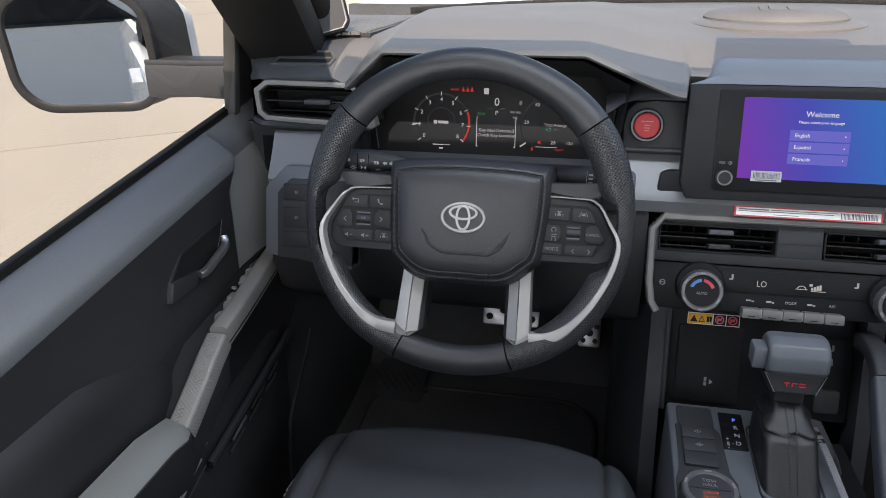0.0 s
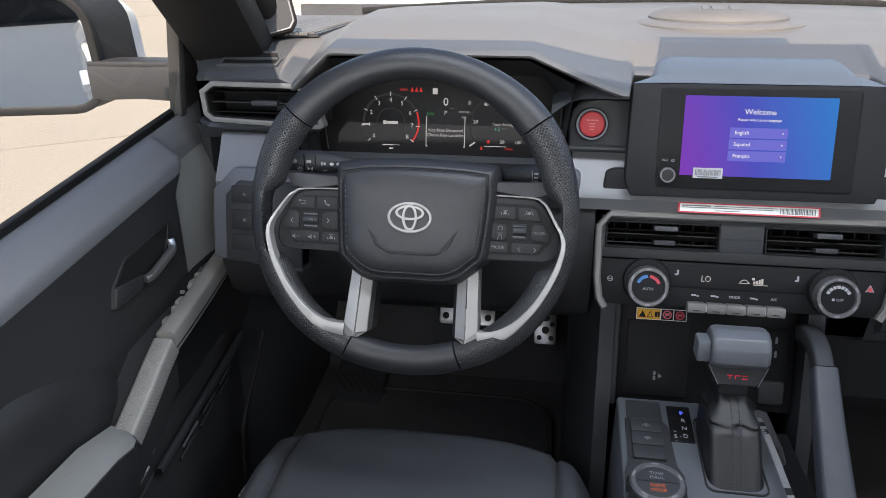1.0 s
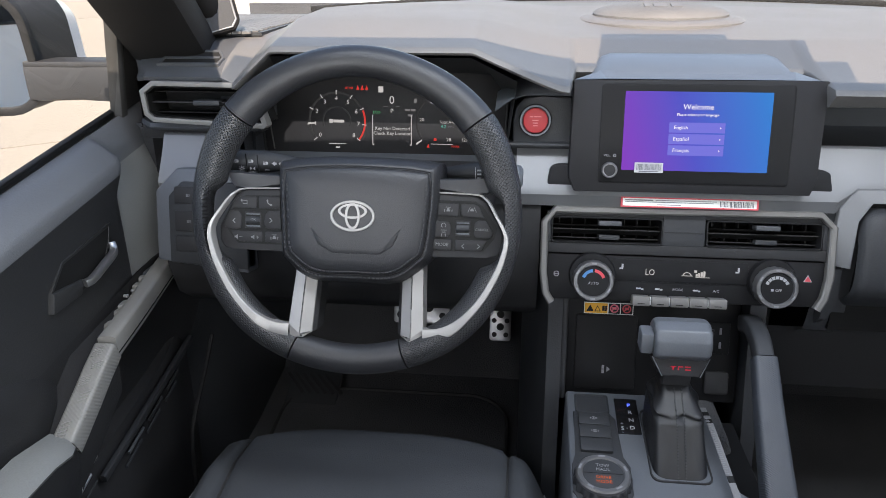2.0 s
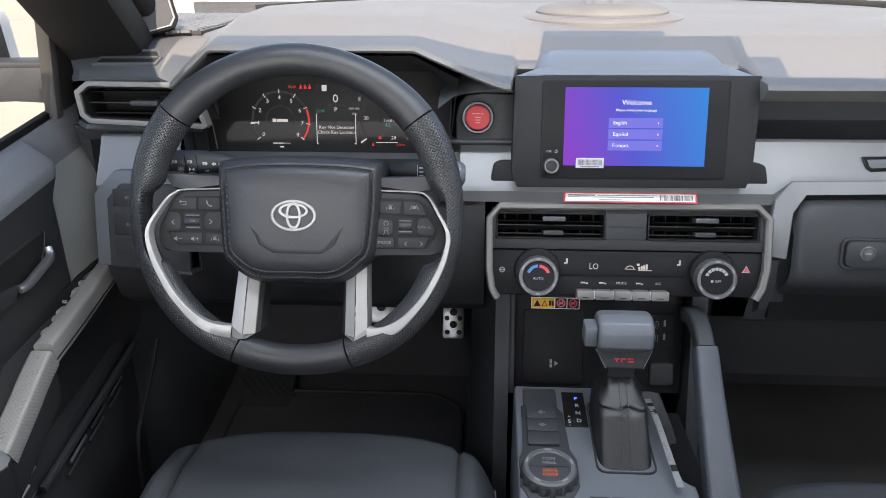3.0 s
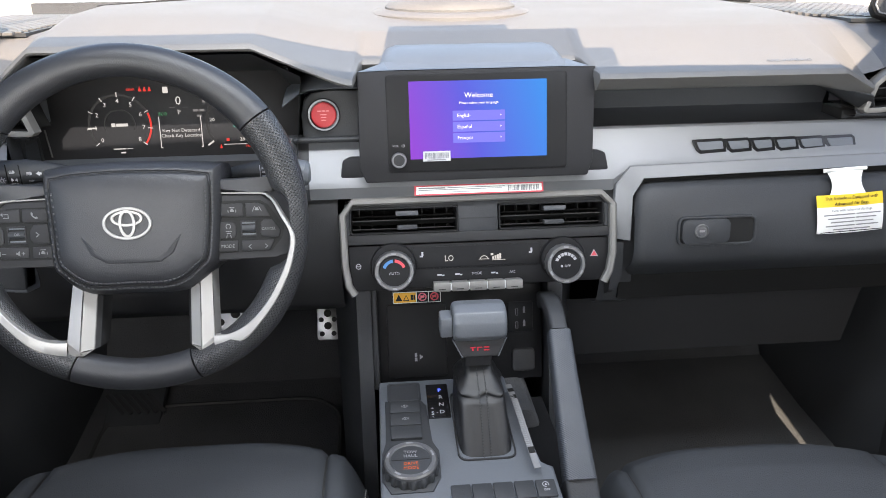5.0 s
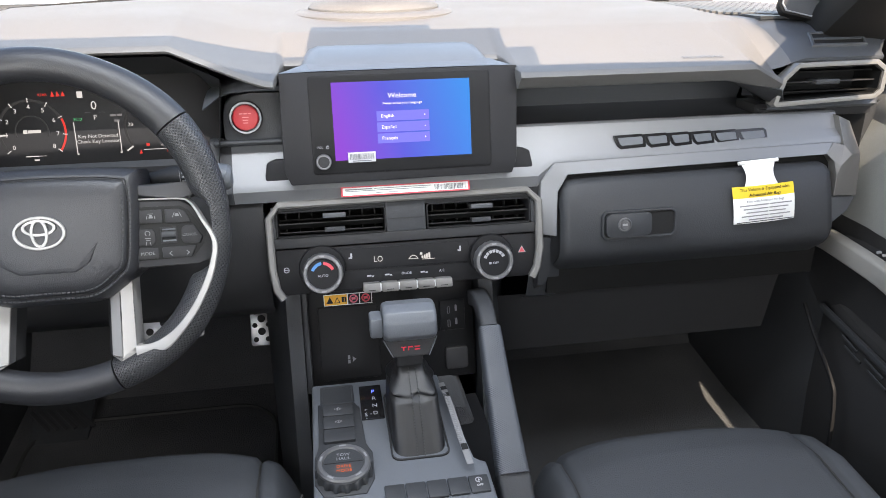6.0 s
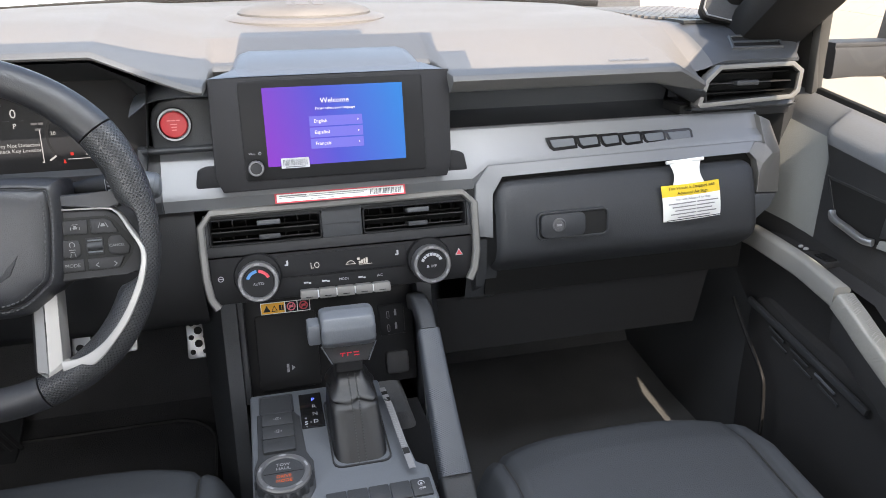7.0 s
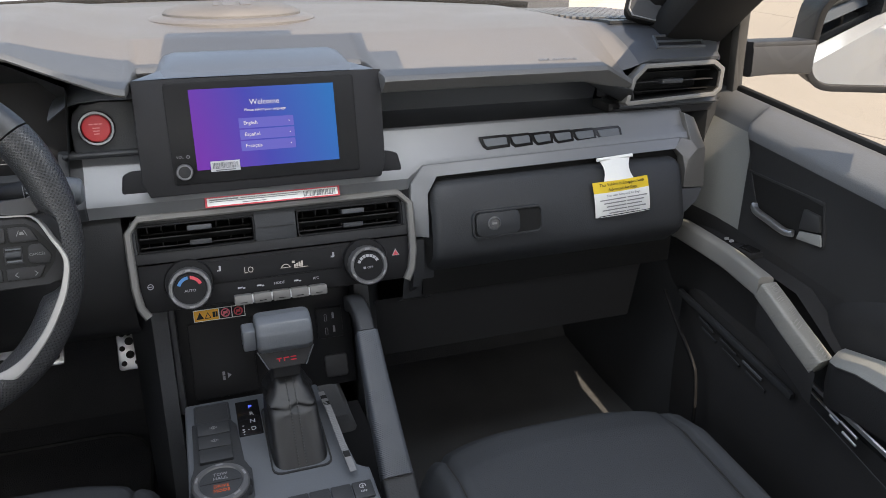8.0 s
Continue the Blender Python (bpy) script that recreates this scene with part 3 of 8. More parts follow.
# ends of the dash: pods that carry the outer air vents
for side in (-1, 1):
    def pod(x, y, z):
        return V((XC + side * x, y, z))
    bm = B()
    rows = []
    for x in (0.555 if side < 0 else 0.541, 0.558, 0.571, 0.59, 0.607, 0.62, 0.64, 0.66, 0.715, 0.735, 0.742):
        e = max(0, (x - 0.715) / 0.027)
        f = min(1, max(0, (0.607 - x) / 0.046)) * (0.020 if side < 0 else 0.0)
        rows.append([pod(x, 0.985, 1.268), pod(x, 0.963 + 0.03 * e, 1.270), pod(x, 0.959 + 0.03 * e, 1.274), pod(x, 0.963 + 0.03 * e, 1.279), pod(x, 1.03, 1.280), pod(x, 1.03, 1.335 - f), pod(x, 0.966 + 0.03 * e, 1.337 - 0.006 * e - f), pod(x, 0.964 + 0.03 * e, 1.342 - 0.006 * e - f), pod(x, 0.972 + 0.03 * e, 1.350 - 0.006 * e - f),
                     pod(x, 1.0, 1.366 - 0.004 * e - 0.6 * f), pod(x, 1.04, 1.379 - 0.2 * f), pod(x, 1.09, 1.386), pod(x, 1.25, 1.39), pod(x, 1.5, 1.375)])
    if side > 0:
        for r in rows:
            f = min(1, max(0, (r[0].x - 0.5285) / 0.055))
            f = f * f * (3 - 2 * f)
            for p in r[6:]:
                if p.y < 1.08:
                    p.z += (1 - f) * (min(p.z, 1.3225 + 0.060 * (p.y - 0.954) / 0.116) - p.z)
        for p in rows[0][6:]:
            p.x += 0.0012
    # the change from pad to pod colour paints the edge of the pillar's shadow
    split = 4 if side < 0 else 2
    loft(bm, rows[split:])
    loft(bm, [[V((p.x, p.y, min(p.z, 1.345))) for p in rows[-1]], [V((p.x, p.y, 1.268)) for p in rows[-1]]])
    part("vent_pod", bm, POD, dash, "end pod of the dash, darkened for the pillar's shadow", sharp=40)
    part("pad_end", loft(B(), [r[7:] for r in rows[:split + 1]]), DASH, dash, "grained end of the dash pad", sharp=40)
    part("pod_root", loft(B(), [r[:8] for r in rows[:split + 1]] ), POD, dash, sharp=40)
    # silver hexagonal bezel
    m = plane_at(XC + side * 0.636, 0.957, 1.309, 0.1)
    out = [(0.082, 0.016), (0.064, 0.029), (-0.060, 0.0275), (-0.082, 0.008), (-0.0945, -0.028), (-0.0895, -0.0325), (0.066, -0.026), (0.078, -0.0165)]
    if side < 0:
        out = [(-a, b) for a, b in out][::-1]
    inn = shrink(out, 0.0066)
    bm = B()
    ring(bm, m, out, inn, -0.012, 0.008, 0.002)
    bz = part("vent_bezel", bm, SILVER, dash, "satin silver vent surround")
    bm = B()
    prism(bm, m, inn, -0.06, -0.05)
    part("vent_back", bm, SHADE_BLACK, bz)
    bm = B()
    inn2 = shrink(inn, -0.001)
    ring(bm, m, inn2, shrink(inn2, 0.003), -0.05, 0.004)
    part("vent_throat", bm, SHADE_BLACK, bz)
    for k, v in enumerate((-0.014, 0.0, 0.014)):
        bm = B()
        box(bm, m @ Matrix.Translation((0, v, -0.016 if k != 1 else -0.010)), -0.078, 0.074, -0.0009, 0.0009, -0.02, 0.004, 0.0006)
        # middle slat left lighter as the lit one, the others blackened for shade
        part("slat", bm, BLACK if k == 1 else SHADE_BLACK, bz)
    bm = B()
    box(bm, m @ Matrix.Translation((-0.008 * side, 0.0, -0.004)), -0.019, 0.019, -0.0038, 0.0038, -0.02, 0.006, 0.002)
    part("vent_tab", bm, DASH_DARK, bz)
    # side-glass demister
    m = flat_at(XC + side * 0.656, 0.993, 1.3632, 0.52)
    bm = B()
    o = [(-0.046, -0.016), (0.042, -0.016), (0.046, 0.0), (0.036, 0.018), (-0.036, 0.018)]
    ring(bm, m, o, shrink(o, 0.004), -0.004, 0.0025, 0.001)
    dm = part("demister", bm, POD, dash, "slotted side window demister outlet")
    bm = B()
    prism(bm, m, shrink(o, 0.004), -0.003, 0.0006)
    part("slot", bm, INK, dm)
    bm = B()
    box(bm, m, -0.04, 0.04, -0.002, 0.002, 0.0, 0.0022)
    part("rib", bm, POD, dm)
    # corner speaker grille: brick-like raised mesh
    bm = B()
    m = flat_at(0, 0, 1.3915, 0.0)
    for r in range(34):
        y = 1.075 + 0.0104 * r
        for c in range(17):
            x = 0.555 + 0.0148 * c + (0.0074 if r % 2 else 0)
            x0, x1 = x, x + 0.0124
            inside = 0.56 + 0.09 * max(0, (1.16 - y) / 0.09) if side > 0 else 0.585
            if x0 > inside and x1 < 0.765 - 0.1 * max(0, (1.13 - y) / 0.06):
                box(bm, m @ Matrix.Translation((XC + side * (x0 + x1) / 2, y, 0)), -0.0066, 0.0066, -0.0043, 0.0043, -0.003, 0.0006)
    g = part("corner_grille", bm, DASH, dash, "grey brick-patterned corner speaker grille")
    bm = B()
    box(bm, m, min(XC + side * 0.585, XC + side * 0.765), max(XC + side * 0.585, XC + side * 0.765), 1.078, 1.42, -0.006, -0.0012)
    part("grille_back", bm, DASH_DARK, g)

# cheek between the pad's end and the passenger vent
cheek = [V((0.446, 0.934, 1.3215)), V((0.535, 0.938, 1.3035)), V((0.553, 0.955, 1.2765)), V((0.546, 0.965, 1.2745)), V((0.487, 0.952, 1.306))]
bm = loft(B(), [cheek, [p + V((0.004, 0.06, 0.004)) for p in cheek]], True, True)
bevel(bm, bm.edges[:], 0.0015, 1)
part("pod_cheek", bm, DASH_DARK, dash, "dark grey cheek under the end of the pad", sharp=40)

# open tray under the lip
bm = B()
rows = []
for x in (-0.16, 0.46, 0.50, 0.545):
    k = max(0, (x - 0.46) / 0.085)
    rows.append([V((x, 0.99, 1.318 - 0.02 * k)), V((x, 1.06, 1.315 - 0.02 * k)), V((x, 1.07, 1.27)), V((x, 1.055, 1.262)), V((x, 0.966, 1.259))])
loft(bm, rows)
part("tray", bm, POD, dash, "open black storage tray", sharp=40)
bm = B()
box(bm, plane_at(XC + 0.60, 1.0, 1.262), -0.06, 0.135, -0.01, 0.012, -0.04, 0.01, 0.003)
part("tray_end", bm, BLACK, dash)
bm = B()
box(bm, plane_at(XC - 0.63, 0.995, 1.262), -0.11, 0.05, -0.01, 0.012, -0.04, 0.01, 0.003)
part("tray_end", bm, BLACK, dash)

# satin band across the dash, with a chamfered lower edge and hexagonal ends
def band(bm, stations):
    rows = []
    for x, zb, yb in stations:
        rows.append([V((x, 0.985, 1.262)), V((x, 0.970, 1.2645)), V((x, 0.966, 1.262)), V((x, 0.9545, 1.241)), V((x, yb + 0.004, zb + 0.008)), V((x, yb, zb)), V((x, yb + 0.004, zb - 0.016)), V((x, yb + 0.02, zb - 0.018))])
    return loft(bm, rows)


bm = B()
band(bm, [(-0.220, 1.203, 0.926), (-0.20, 1.203, 0.926), (0.182, 1.203, 0.926), (0.207, 1.217, 0.937), (0.62, 1.2245, 0.937), (0.644, 1.2235, 0.937)])
part("trim_band", bm, BAND, dash, "satin silver-grey trim band", sharp=25)
part("column_side", band(B(), [(-0.246, 1.203, 0.924), (-0.222, 1.203, 0.924), (-0.2203, 1.203, 0.926)]), DASH_DARK, dash, "dark grey panel beside the steering column", sharp=25)
bm = B()
band(bm, [(-0.712, 1.203, 0.93), (-0.60, 1.205, 0.93)])
part("trim_band", bm, BAND, dash, "satin silver-grey trim band", sharp=25)
# right end of the band: three silver facets that wrap round the glovebox, with a grey piece below
fold = {"a": (0.6400, 0.953, 1.2600), "b": (0.6634, 0.957, 1.2500), "c": (0.6759, 0.937, 1.2062), "d": (0.6751, 0.928, 1.1438), "e": (0.6281, 0.916, 1.1498), "j": (0.6288, 0.918, 1.1784),
        "m": (0.6236, 0.922, 1.1994), "n": (0.6100, 0.924, 1.2115), "o": (0.6264, 0.935, 1.2250), "g": (0.6410, 0.930, 1.2212), "h": (0.6503, 0.922, 1.2088), "i": (0.6333, 0.919, 1.1937)}
bm = B()
vs = {k: bm.verts.new(V(p)) for k, p in fold.items()}
for f in ("abchg", "ghi", "hcdeji", "ogimn", "mij"):
    bm.faces.new([vs[k] for k in f])
edge = "abcdejmnoga"
rear = {k: bm.verts.new(V((fold[k][0], fold[k][1] + 0.05, fold[k][2]))) for k in edge[:-1]}
for u, w in zip(edge, edge[1:]):
    bm.faces.new((vs[u], vs[w], rear[w], rear[u]))
bmesh.ops.recalc_face_normals(bm, faces=bm.faces[:])
bevel(bm, [e for e in bm.edges if all(v in vs.values() for v in e.verts)], 0.0008, 2)
part("band_end", bm, SILVER, dash, "silver faceted end of the trim band", sharp=20)
bm = B()
pts = [(0.6751, 0.930, 1.1415), (0.6278, 0.918, 1.1475), (0.6262, 0.922, 1.094), (0.6415, 0.930, 1.1000), (0.670, 0.934, 1.1190)]
loft(bm, [[V(p) for p in pts], [V((p[0], p[1] + 0.06, p[2])) for p in pts]], True, True)
bevel(bm, bm.edges[:], 0.0012, 1)
part("band_end", bm, SLATE, dash, "grey lower end of the trim band")
# chamfered strip that frames the glovebox, from beside the centre stack to the band's end
pairs = [((0.1850, 0.9265, 1.1185), (0.2105, 0.9185, 1.1165)), ((0.1860, 0.9265, 1.1940), (0.2085, 0.9185, 1.1805)), ((0.2065, 0.9345, 1.2175), (0.2235, 0.9240, 1.2025)),
         ((0.4000, 0.9345, 1.2215), (0.4000, 0.9240, 1.2062)), ((0.6250, 0.9345, 1.2255), (0.6100, 0.9240, 1.2105))]
rows = []
for a, b in pairs:
    a, b = V(a), V(b)
    inward = (b - a).normalized() * 0.001
    rows.append([a + V((0, 0.03, 0)), a + V((0, 0.001, 0)), a + inward, b - inward, b + V((0, 0.001, 0)), b + V((0, 0.03, 0))])
part("edge_strip", loft(B(), rows), BAND, dash, "silver-grey chamfered strip framing the glovebox", sharp=25)

# lettered badge pressed into the band: a row of plain angular shapes
m = plane_at(0.415, 0.9500, 1.2395, 0.58) @ Matrix.Translation((0, -0.002, 0))
WIDTHS = (0.044, 0.036, 0.033, 0.034, 0.038, 0.044)
x = -0.117
for k, wide in enumerate(WIDTHS):
    a, b = x + 0.001, x + wide - 0.001
    o = [(a - 0.003, 0.0095), (b - 0.003, 0.0105), (b + 0.001, 0.0065), (b + 0.001, -0.0085), (a + 0.006, -0.0105), (a + 0.001, -0.0055)]
    bg = part("badge_shape", prism(B(), m, o, -0.001, 0.0022, 0.0005, 1), GLOSS, dash, "black raised angular badge shape")
    part("badge_core", prism(B(), m, shrink(o[::-1], 0.0042)[::-1], 0.0, 0.0030, 0.0004, 1), SLATE, bg)
    x += wide

# glovebox, with a near-black sheet behind it for the shade round its lid
bm = B()
prism(bm, plane_at(0.0, 0.937, 1.10), [(0.205, -0.08), (0.63, -0.08), (0.633, 0.085), (0.612, 0.111), (0.222, 0.107), (0.205, 0.085)], -0.03, 0.0)
part("lid_gap", bm, SHADE_BLACK, dash)
bm = B()
rows = []
for x in [0.2120, 0.2140, 0.2180, 0.2260, 0.2360] + [0.26 + 0.03 * k for k in range(11)] + [0.584, 0.598, 0.608, 0.616, 0.621, 0.6235]:
    e = min(x - 0.2120, 0.6235 - x)
    r = 0.010 * max(0, 1 - e / 0.010) ** 2
    c = 0.022 * (1 - math.sqrt(max(0, 1 - max(0, 1 - e / 0.022) ** 2)))
    u = (x - 0.212) / 0.4115
    xx = x + 0.004 * u
    rows.append([V((x, 0.955 + r, 1.195 + 0.004 * u - c)), V((x, 0.928 + r, 1.1945 + 0.004 * u - c)), V((x, 0.917 + r, 1.188 + 0.004 * u - c)), V((x, 0.9045 + r, 1.15)), V((xx, 0.898 + r, 1.1094)), V((xx, 0.8985 + r, 1.0974)),
                 V((xx, 0.9015 + r, 1.0884)), V((xx, 0.908 + r, 1.0804)), V((xx, 0.950 + r, 1.0464)), V((xx, 0.985 + r, 1.0254)), V((xx, 1.05, 0.995))])
loft(bm, rows)
part("glovebox_door", bm, DASH_DARK, dash, "grained dark grey glovebox lid", sharp=50)
# added panel whose black stands in for the shade under the glovebox
bm = B()
rows = [[V((x, 0.975, 1.004)), V((x, 0.98, 0.99)), V((x, 0.99, 0.94)), V((x, 1.0, 0.895)), V((x, 1.35, 0.885))] for x in (0.12, 0.21, 0.55, 0.605)]
part("shade_panel", loft(bm, rows), BLACK, dash, "added black panel for the shade below the glovebox", sharp=50)
m = plane_at(0.322, 0.9015, 1.134, 0.14)
bm = B()
o = rounded(-0.055, 0.055, -0.021, 0.02, 0.010, 5)
ring(bm, m, o, shrink(o, 0.0035), -0.004, 0.0042, 0.001)
gh = part("latch_frame", bm, DASH_DARK, dash, "dark grey glovebox latch recess")
# recess floor inked near-black to paint the shade inside it
bm = B()
prism(bm, m, shrink(o, 0.0035), -0.002, 0.0012)
part("recess", bm, INK, gh)
bm = B()
prism(bm, m, rounded(-0.050, 0.016, -0.0165, 0.0165, 0.008, 5), 0.0, 0.008, 0.002)
part("latch", bm, DASH_DARK, gh)
bm = B()
lathe(bm, m @ Matrix.Translation((-0.024, 0.001, 0.008)), [(0.0098, -0.001), (0.0098, 0.0016), (0.0085, 0.0020), (0.0078, 0.0004), (0.0058, 0.0004), (0.0054, 0.0016), (0.0, 0.0017)], 28)
part("lock", bm, KNOB_METAL, gh, "dark metal lock barrel")
bm = B()
box(bm, m @ Matrix.Translation((-0.024, 0.001, 0.0096)), -0.0036, 0.0036, -0.0014, 0.0014, 0, 0.0008)
part("keyhole", bm, STEEL, gh)

# fillers beside the centre stack
for x0, x1 in ((0.176, 0.222),):
    bm = B()
    rows = [[V((x, y, z)) for x in (x0, (x0 + x1) / 2, x1)] for y, z in ((0.936, 1.215), (0.934, 1.15), (0.936, 1.05), (0.945, 1.015), (0.97, 1.0))]
    part("stack_filler", loft(B(), rows), DASH_DARK, dash, "dark grey filler beside the centre stack")
bm = B()
rows = [[V((x, y + d, z)) for x, d in ((0.184, 0.012), (0.187, 0.0), (0.203 - 0.4 * max(0, 1.06 - z), 0.0), (0.208 - 0.4 * max(0, 1.06 - z), 0.016))] for y, z in ((0.928, 1.114), (0.924, 1.112), (0.922, 1.06), (0.926, 1.04), (0.94, 1.028))]
part("stack_cheek", loft(bm, rows), DASH_DARK, dash, "dark grey cheek beside the stack", sharp=30)

# lower dash behind the wheel, and knee panel
bm = B()
rows = []
for x in (-0.715, -0.64, -0.60, -0.55, -0.30, -0.22, -0.186):
    rows.append([V((x, 0.985, 1.205)), V((x, 0.948, 1.198)), V((x, 0.935, 1.185)), V((x, 0.925, 1.13)), V((x, 0.93, 1.08)), V((x, 0.95, 1.03)), V((x, 0.99, 1.0)), V((x, 1.08, 0.985))])
loft(bm, rows)
part("knee_panel", bm, BLACK, dash, "black knee panel", sharp=40)

# instrument cluster
front = [(-0.585, 1.215), (-0.588, 1.318), (-0.545, 1.3735), (-0.280, 1.3735), (-0.222, 1.345), (-0.232, 1.262), (-0.238, 1.215)]
back = [(-0.596, 1.219), (-0.602, 1.300), (-0.575, 1.338), (-0.255, 1.338), (-0.232, 1.300), (-0.238, 1.24), (-0.238, 1.219)]
bm = B()
mid = [((a[0] + b[0]) / 2, (a[1] + b[1]) / 2) for a, b in zip(front, back)]
loft(bm, [[V((x, 0.94, z)) for x, z in front], [V((x, 1.0, z)) for x, z in mid], [V((x, 1.055, z)) for x, z in back]], True)
part("hood_lining", bm, DASH_DARK, dash, "dark lining under the instrument hood", sharp=60)
bm = B()
rows = []
for x in (-0.62, -0.59, -0.57, -0.26, -0.24):
    rows.append([V((x, 1.052, 1.226)), V((x, 1.04, 1.222)), V((x, 0.985, 1.205)), V((x, 0.955, 1.190)), V((x, 0.95, 1.17))])
loft(bm, rows)
part("cluster_shelf", bm, SLATE, dash, "grey shelf below the instruments", sharp=40)

bm = B()
rows = [[V((x, 0.972 + dy, z)) for z, dy in ((1.20, 0.0), (1.262, 0.012), (1.30, 0.03), (1.336, 0.05))] for x, dy in ((-0.640, 0), (-0.600, 0), (-0.586, 0))]
part("side_filler", loft(bm, rows), DASH_DARK, dash, "dark grey panel beside the instruments", sharp=40)

cluster = thing("instrument_cluster", (-0.42, 1.05, 1.22), "lit black digital instrument cluster with two dials", "instrument panel")
MC = plane_at(-0.42, 1.050, 1.268, 0.15)
bm = B()
o = [(-0.172, -0.048), (0.178, -0.048), (0.182, 0.03), (0.165, 0.072), (-0.155, 0.072), (-0.180, 0.032)]
prism(bm, MC, o, -0.01, 0.0, 0.001)
# cluster glass greyed in its base colour for the glare on it
part("display_glass", bm, GLARE_GLASS, cluster)
bm = B()
ring(bm, MC, [(x * 1.02, y * 1.06) for x, y in o], o, -0.01, 0.004, 0.001)
part("display_rim", bm, BLACK, cluster)
L = Matrix.Translation((-0.0655, 0.0, 0))
marks("dial_ring", MC @ L, arc_band(0.0395, 0.0425, -35, 215, 40), GLOW_FAINT, cluster, 0.0006)
marks("dial_redline", MC @ L, arc_band(0.041, 0.0435, -38, 22, 14), GLOW_RED, cluster, 0.0009)
marks("dial_inner", MC @ L, arc_band(0.0200, 0.0213, -20, 200, 30), GLOW_FAINT, cluster, 0.0006)
polys = []
for k in range(9):
    a = radians(219 - 258 * k / 8)
    c, s2 = math.cos(a), math.sin(a)
    polys.append([(0.0385 * c - 0.0005 * s2, 0.0385 * s2 + 0.0005 * c), (0.0445 * c - 0.0005 * s2, 0.0445 * s2 + 0.0005 * c), (0.0445 * c + 0.0005 * s2, 0.0445 * s2 - 0.0005 * c), (0.0385 * c + 0.0005 * s2, 0.0385 * s2 - 0.0005 * c)])
    writing(str(k), MC @ L @ Matrix.Translation((0.0325 * c, 0.0325 * s2, 0)), 0.0085, GLOW_WHITE, cluster, "numeral")
marks("dial_ticks", MC @ L, polys, GLOW_WHITE, cluster, 0.0012)
marks("needle", MC @ L, [bar(-0.043, -0.031, -0.0045, -0.0025)], GLOW_WHITE, cluster, 0.0014)
marks("dial_logo", MC @ L, [bar(-0.011, -0.006, -0.0025, 0.0025), bar(-0.005, 0.011, -0.002, 0.002)], GLOW_WHITE, cluster, 0.0008)
marks("small_gauge", MC @ L, [bar(-0.012, 0.004, -0.0335, -0.0322), bar(0.004, 0.014, -0.0331, -0.0325), bar(-0.002, 0.004, -0.039, -0.037)], GLOW_WHITE, cluster, 0.0008)
writing("0", MC @ Matrix.Translation((0.0165, 0.031, 0)), 0.0165, GLOW_WHITE, cluster, "speed_numeral")
writing("P", MC @ Matrix.Translation((0.0165, 0.0155, 0)), 0.009, GLOW_WHITE, cluster, "gear_letter")
marks("divider", MC, [bar(0.004, 0.011, 0.022, 0.0225), bar(0.022, 0.029, 0.022, 0.0225)], GLOW_DIM, cluster)
writing("ECO", MC @ Matrix.Translation((-0.006, 0.0135, 0)), 0.0055, GLOW_GREEN, cluster, "eco_letters")
writing("Key Not Detected", MC @ Matrix.Translation((0.017, -0.0095, 0)), 0.0068, GLOW_WHITE, cluster, "message")
writing("Check Key Location", MC @ Matrix.Translation((0.017, -0.0165, 0)), 0.0068, GLOW_WHITE, cluster, "message")
for x, foot in ((-0.0125, -0.0125), (0.0445, 0.043)):
    marks("message_frame", MC, [[(x, 0.010), (x, -0.032), (foot, -0.032), (foot, -0.0335), (foot + 0.0025, -0.0335), (foot + 0.0025, -0.032), (x + 0.001, -0.032), (x + 0.001, 0.010)]], GLOW_WHITE, cluster, 0.0006)
writing("REAR", MC @ Matrix.Translation((-0.046, 0.0475, 0)), 0.005, GLOW_RED, cluster, "belt_letters")
marks("belt_lamps", MC, [[(-0.036 + 0.0065 * k, 0.045), (-0.031 + 0.0065 * k, 0.045), (-0.0335 + 0.0065 * k, 0.052)] for k in range(3)], GLOW_RED, cluster)
marks("page_icon", MC, [bar(-0.003, 0.004, 0.042, 0.0505)], GLOW_WHITE, cluster)
marks("warning_icons", MC, [bar(0.036, 0.043, 0.016, 0.019), bar(0.0445, 0.051, 0.016, 0.019), bar(0.040, 0.047, 0.0085, 0.0115), bar(0.049, 0.053, 0.028, 0.034)], GLOW_DIM, cluster)
R = Matrix.Translation((0.094, 0.0, 0))
marks("speed_ring", MC @ R, arc_band(0.0395, 0.0425, 100, 215, 20), GLOW_FAINT, cluster, 0.0006)
marks("speed_needle", MC @ R, [[(-0.042, -0.030), (-0.041, -0.032), (-0.033, -0.0265), (-0.034, -0.0245)]], GLOW_WHITE, cluster, 0.0014)
for text, x, y, size, mt in (("20", -0.0335, 0.004, 0.007, GLOW_WHITE), ("40", -0.019, 0.029, 0.007, GLOW_WHITE), ("60", 0.004, 0.036, 0.007, GLOW_WHITE), ("80", 0.022, 0.025, 0.007, GLOW_WHITE), ("Total Average", 0.008, 0.001, 0.0058, GLOW_WHITE),
                             ("4.2", -0.002, -0.0055, 0.0065, GLOW_CYAN), ("MPG", 0.009, -0.0055, 0.004, GLOW_DIM), ("28", 0.006, -0.024, 0.007, GLOW_WHITE), ("120", 0.029, -0.024, 0.0065, GLOW_WHITE), ("PARK", 0.016, -0.034, 0.005, GLOW_RED)):
    writing(text, MC @ R @ Matrix.Translation((x, y, 0)), size, mt, cluster, "numeral")
marks("fuel_bar", MC @ R, [bar(-0.020, 0.012, -0.031, -0.0302)], GLOW_WHITE, cluster)
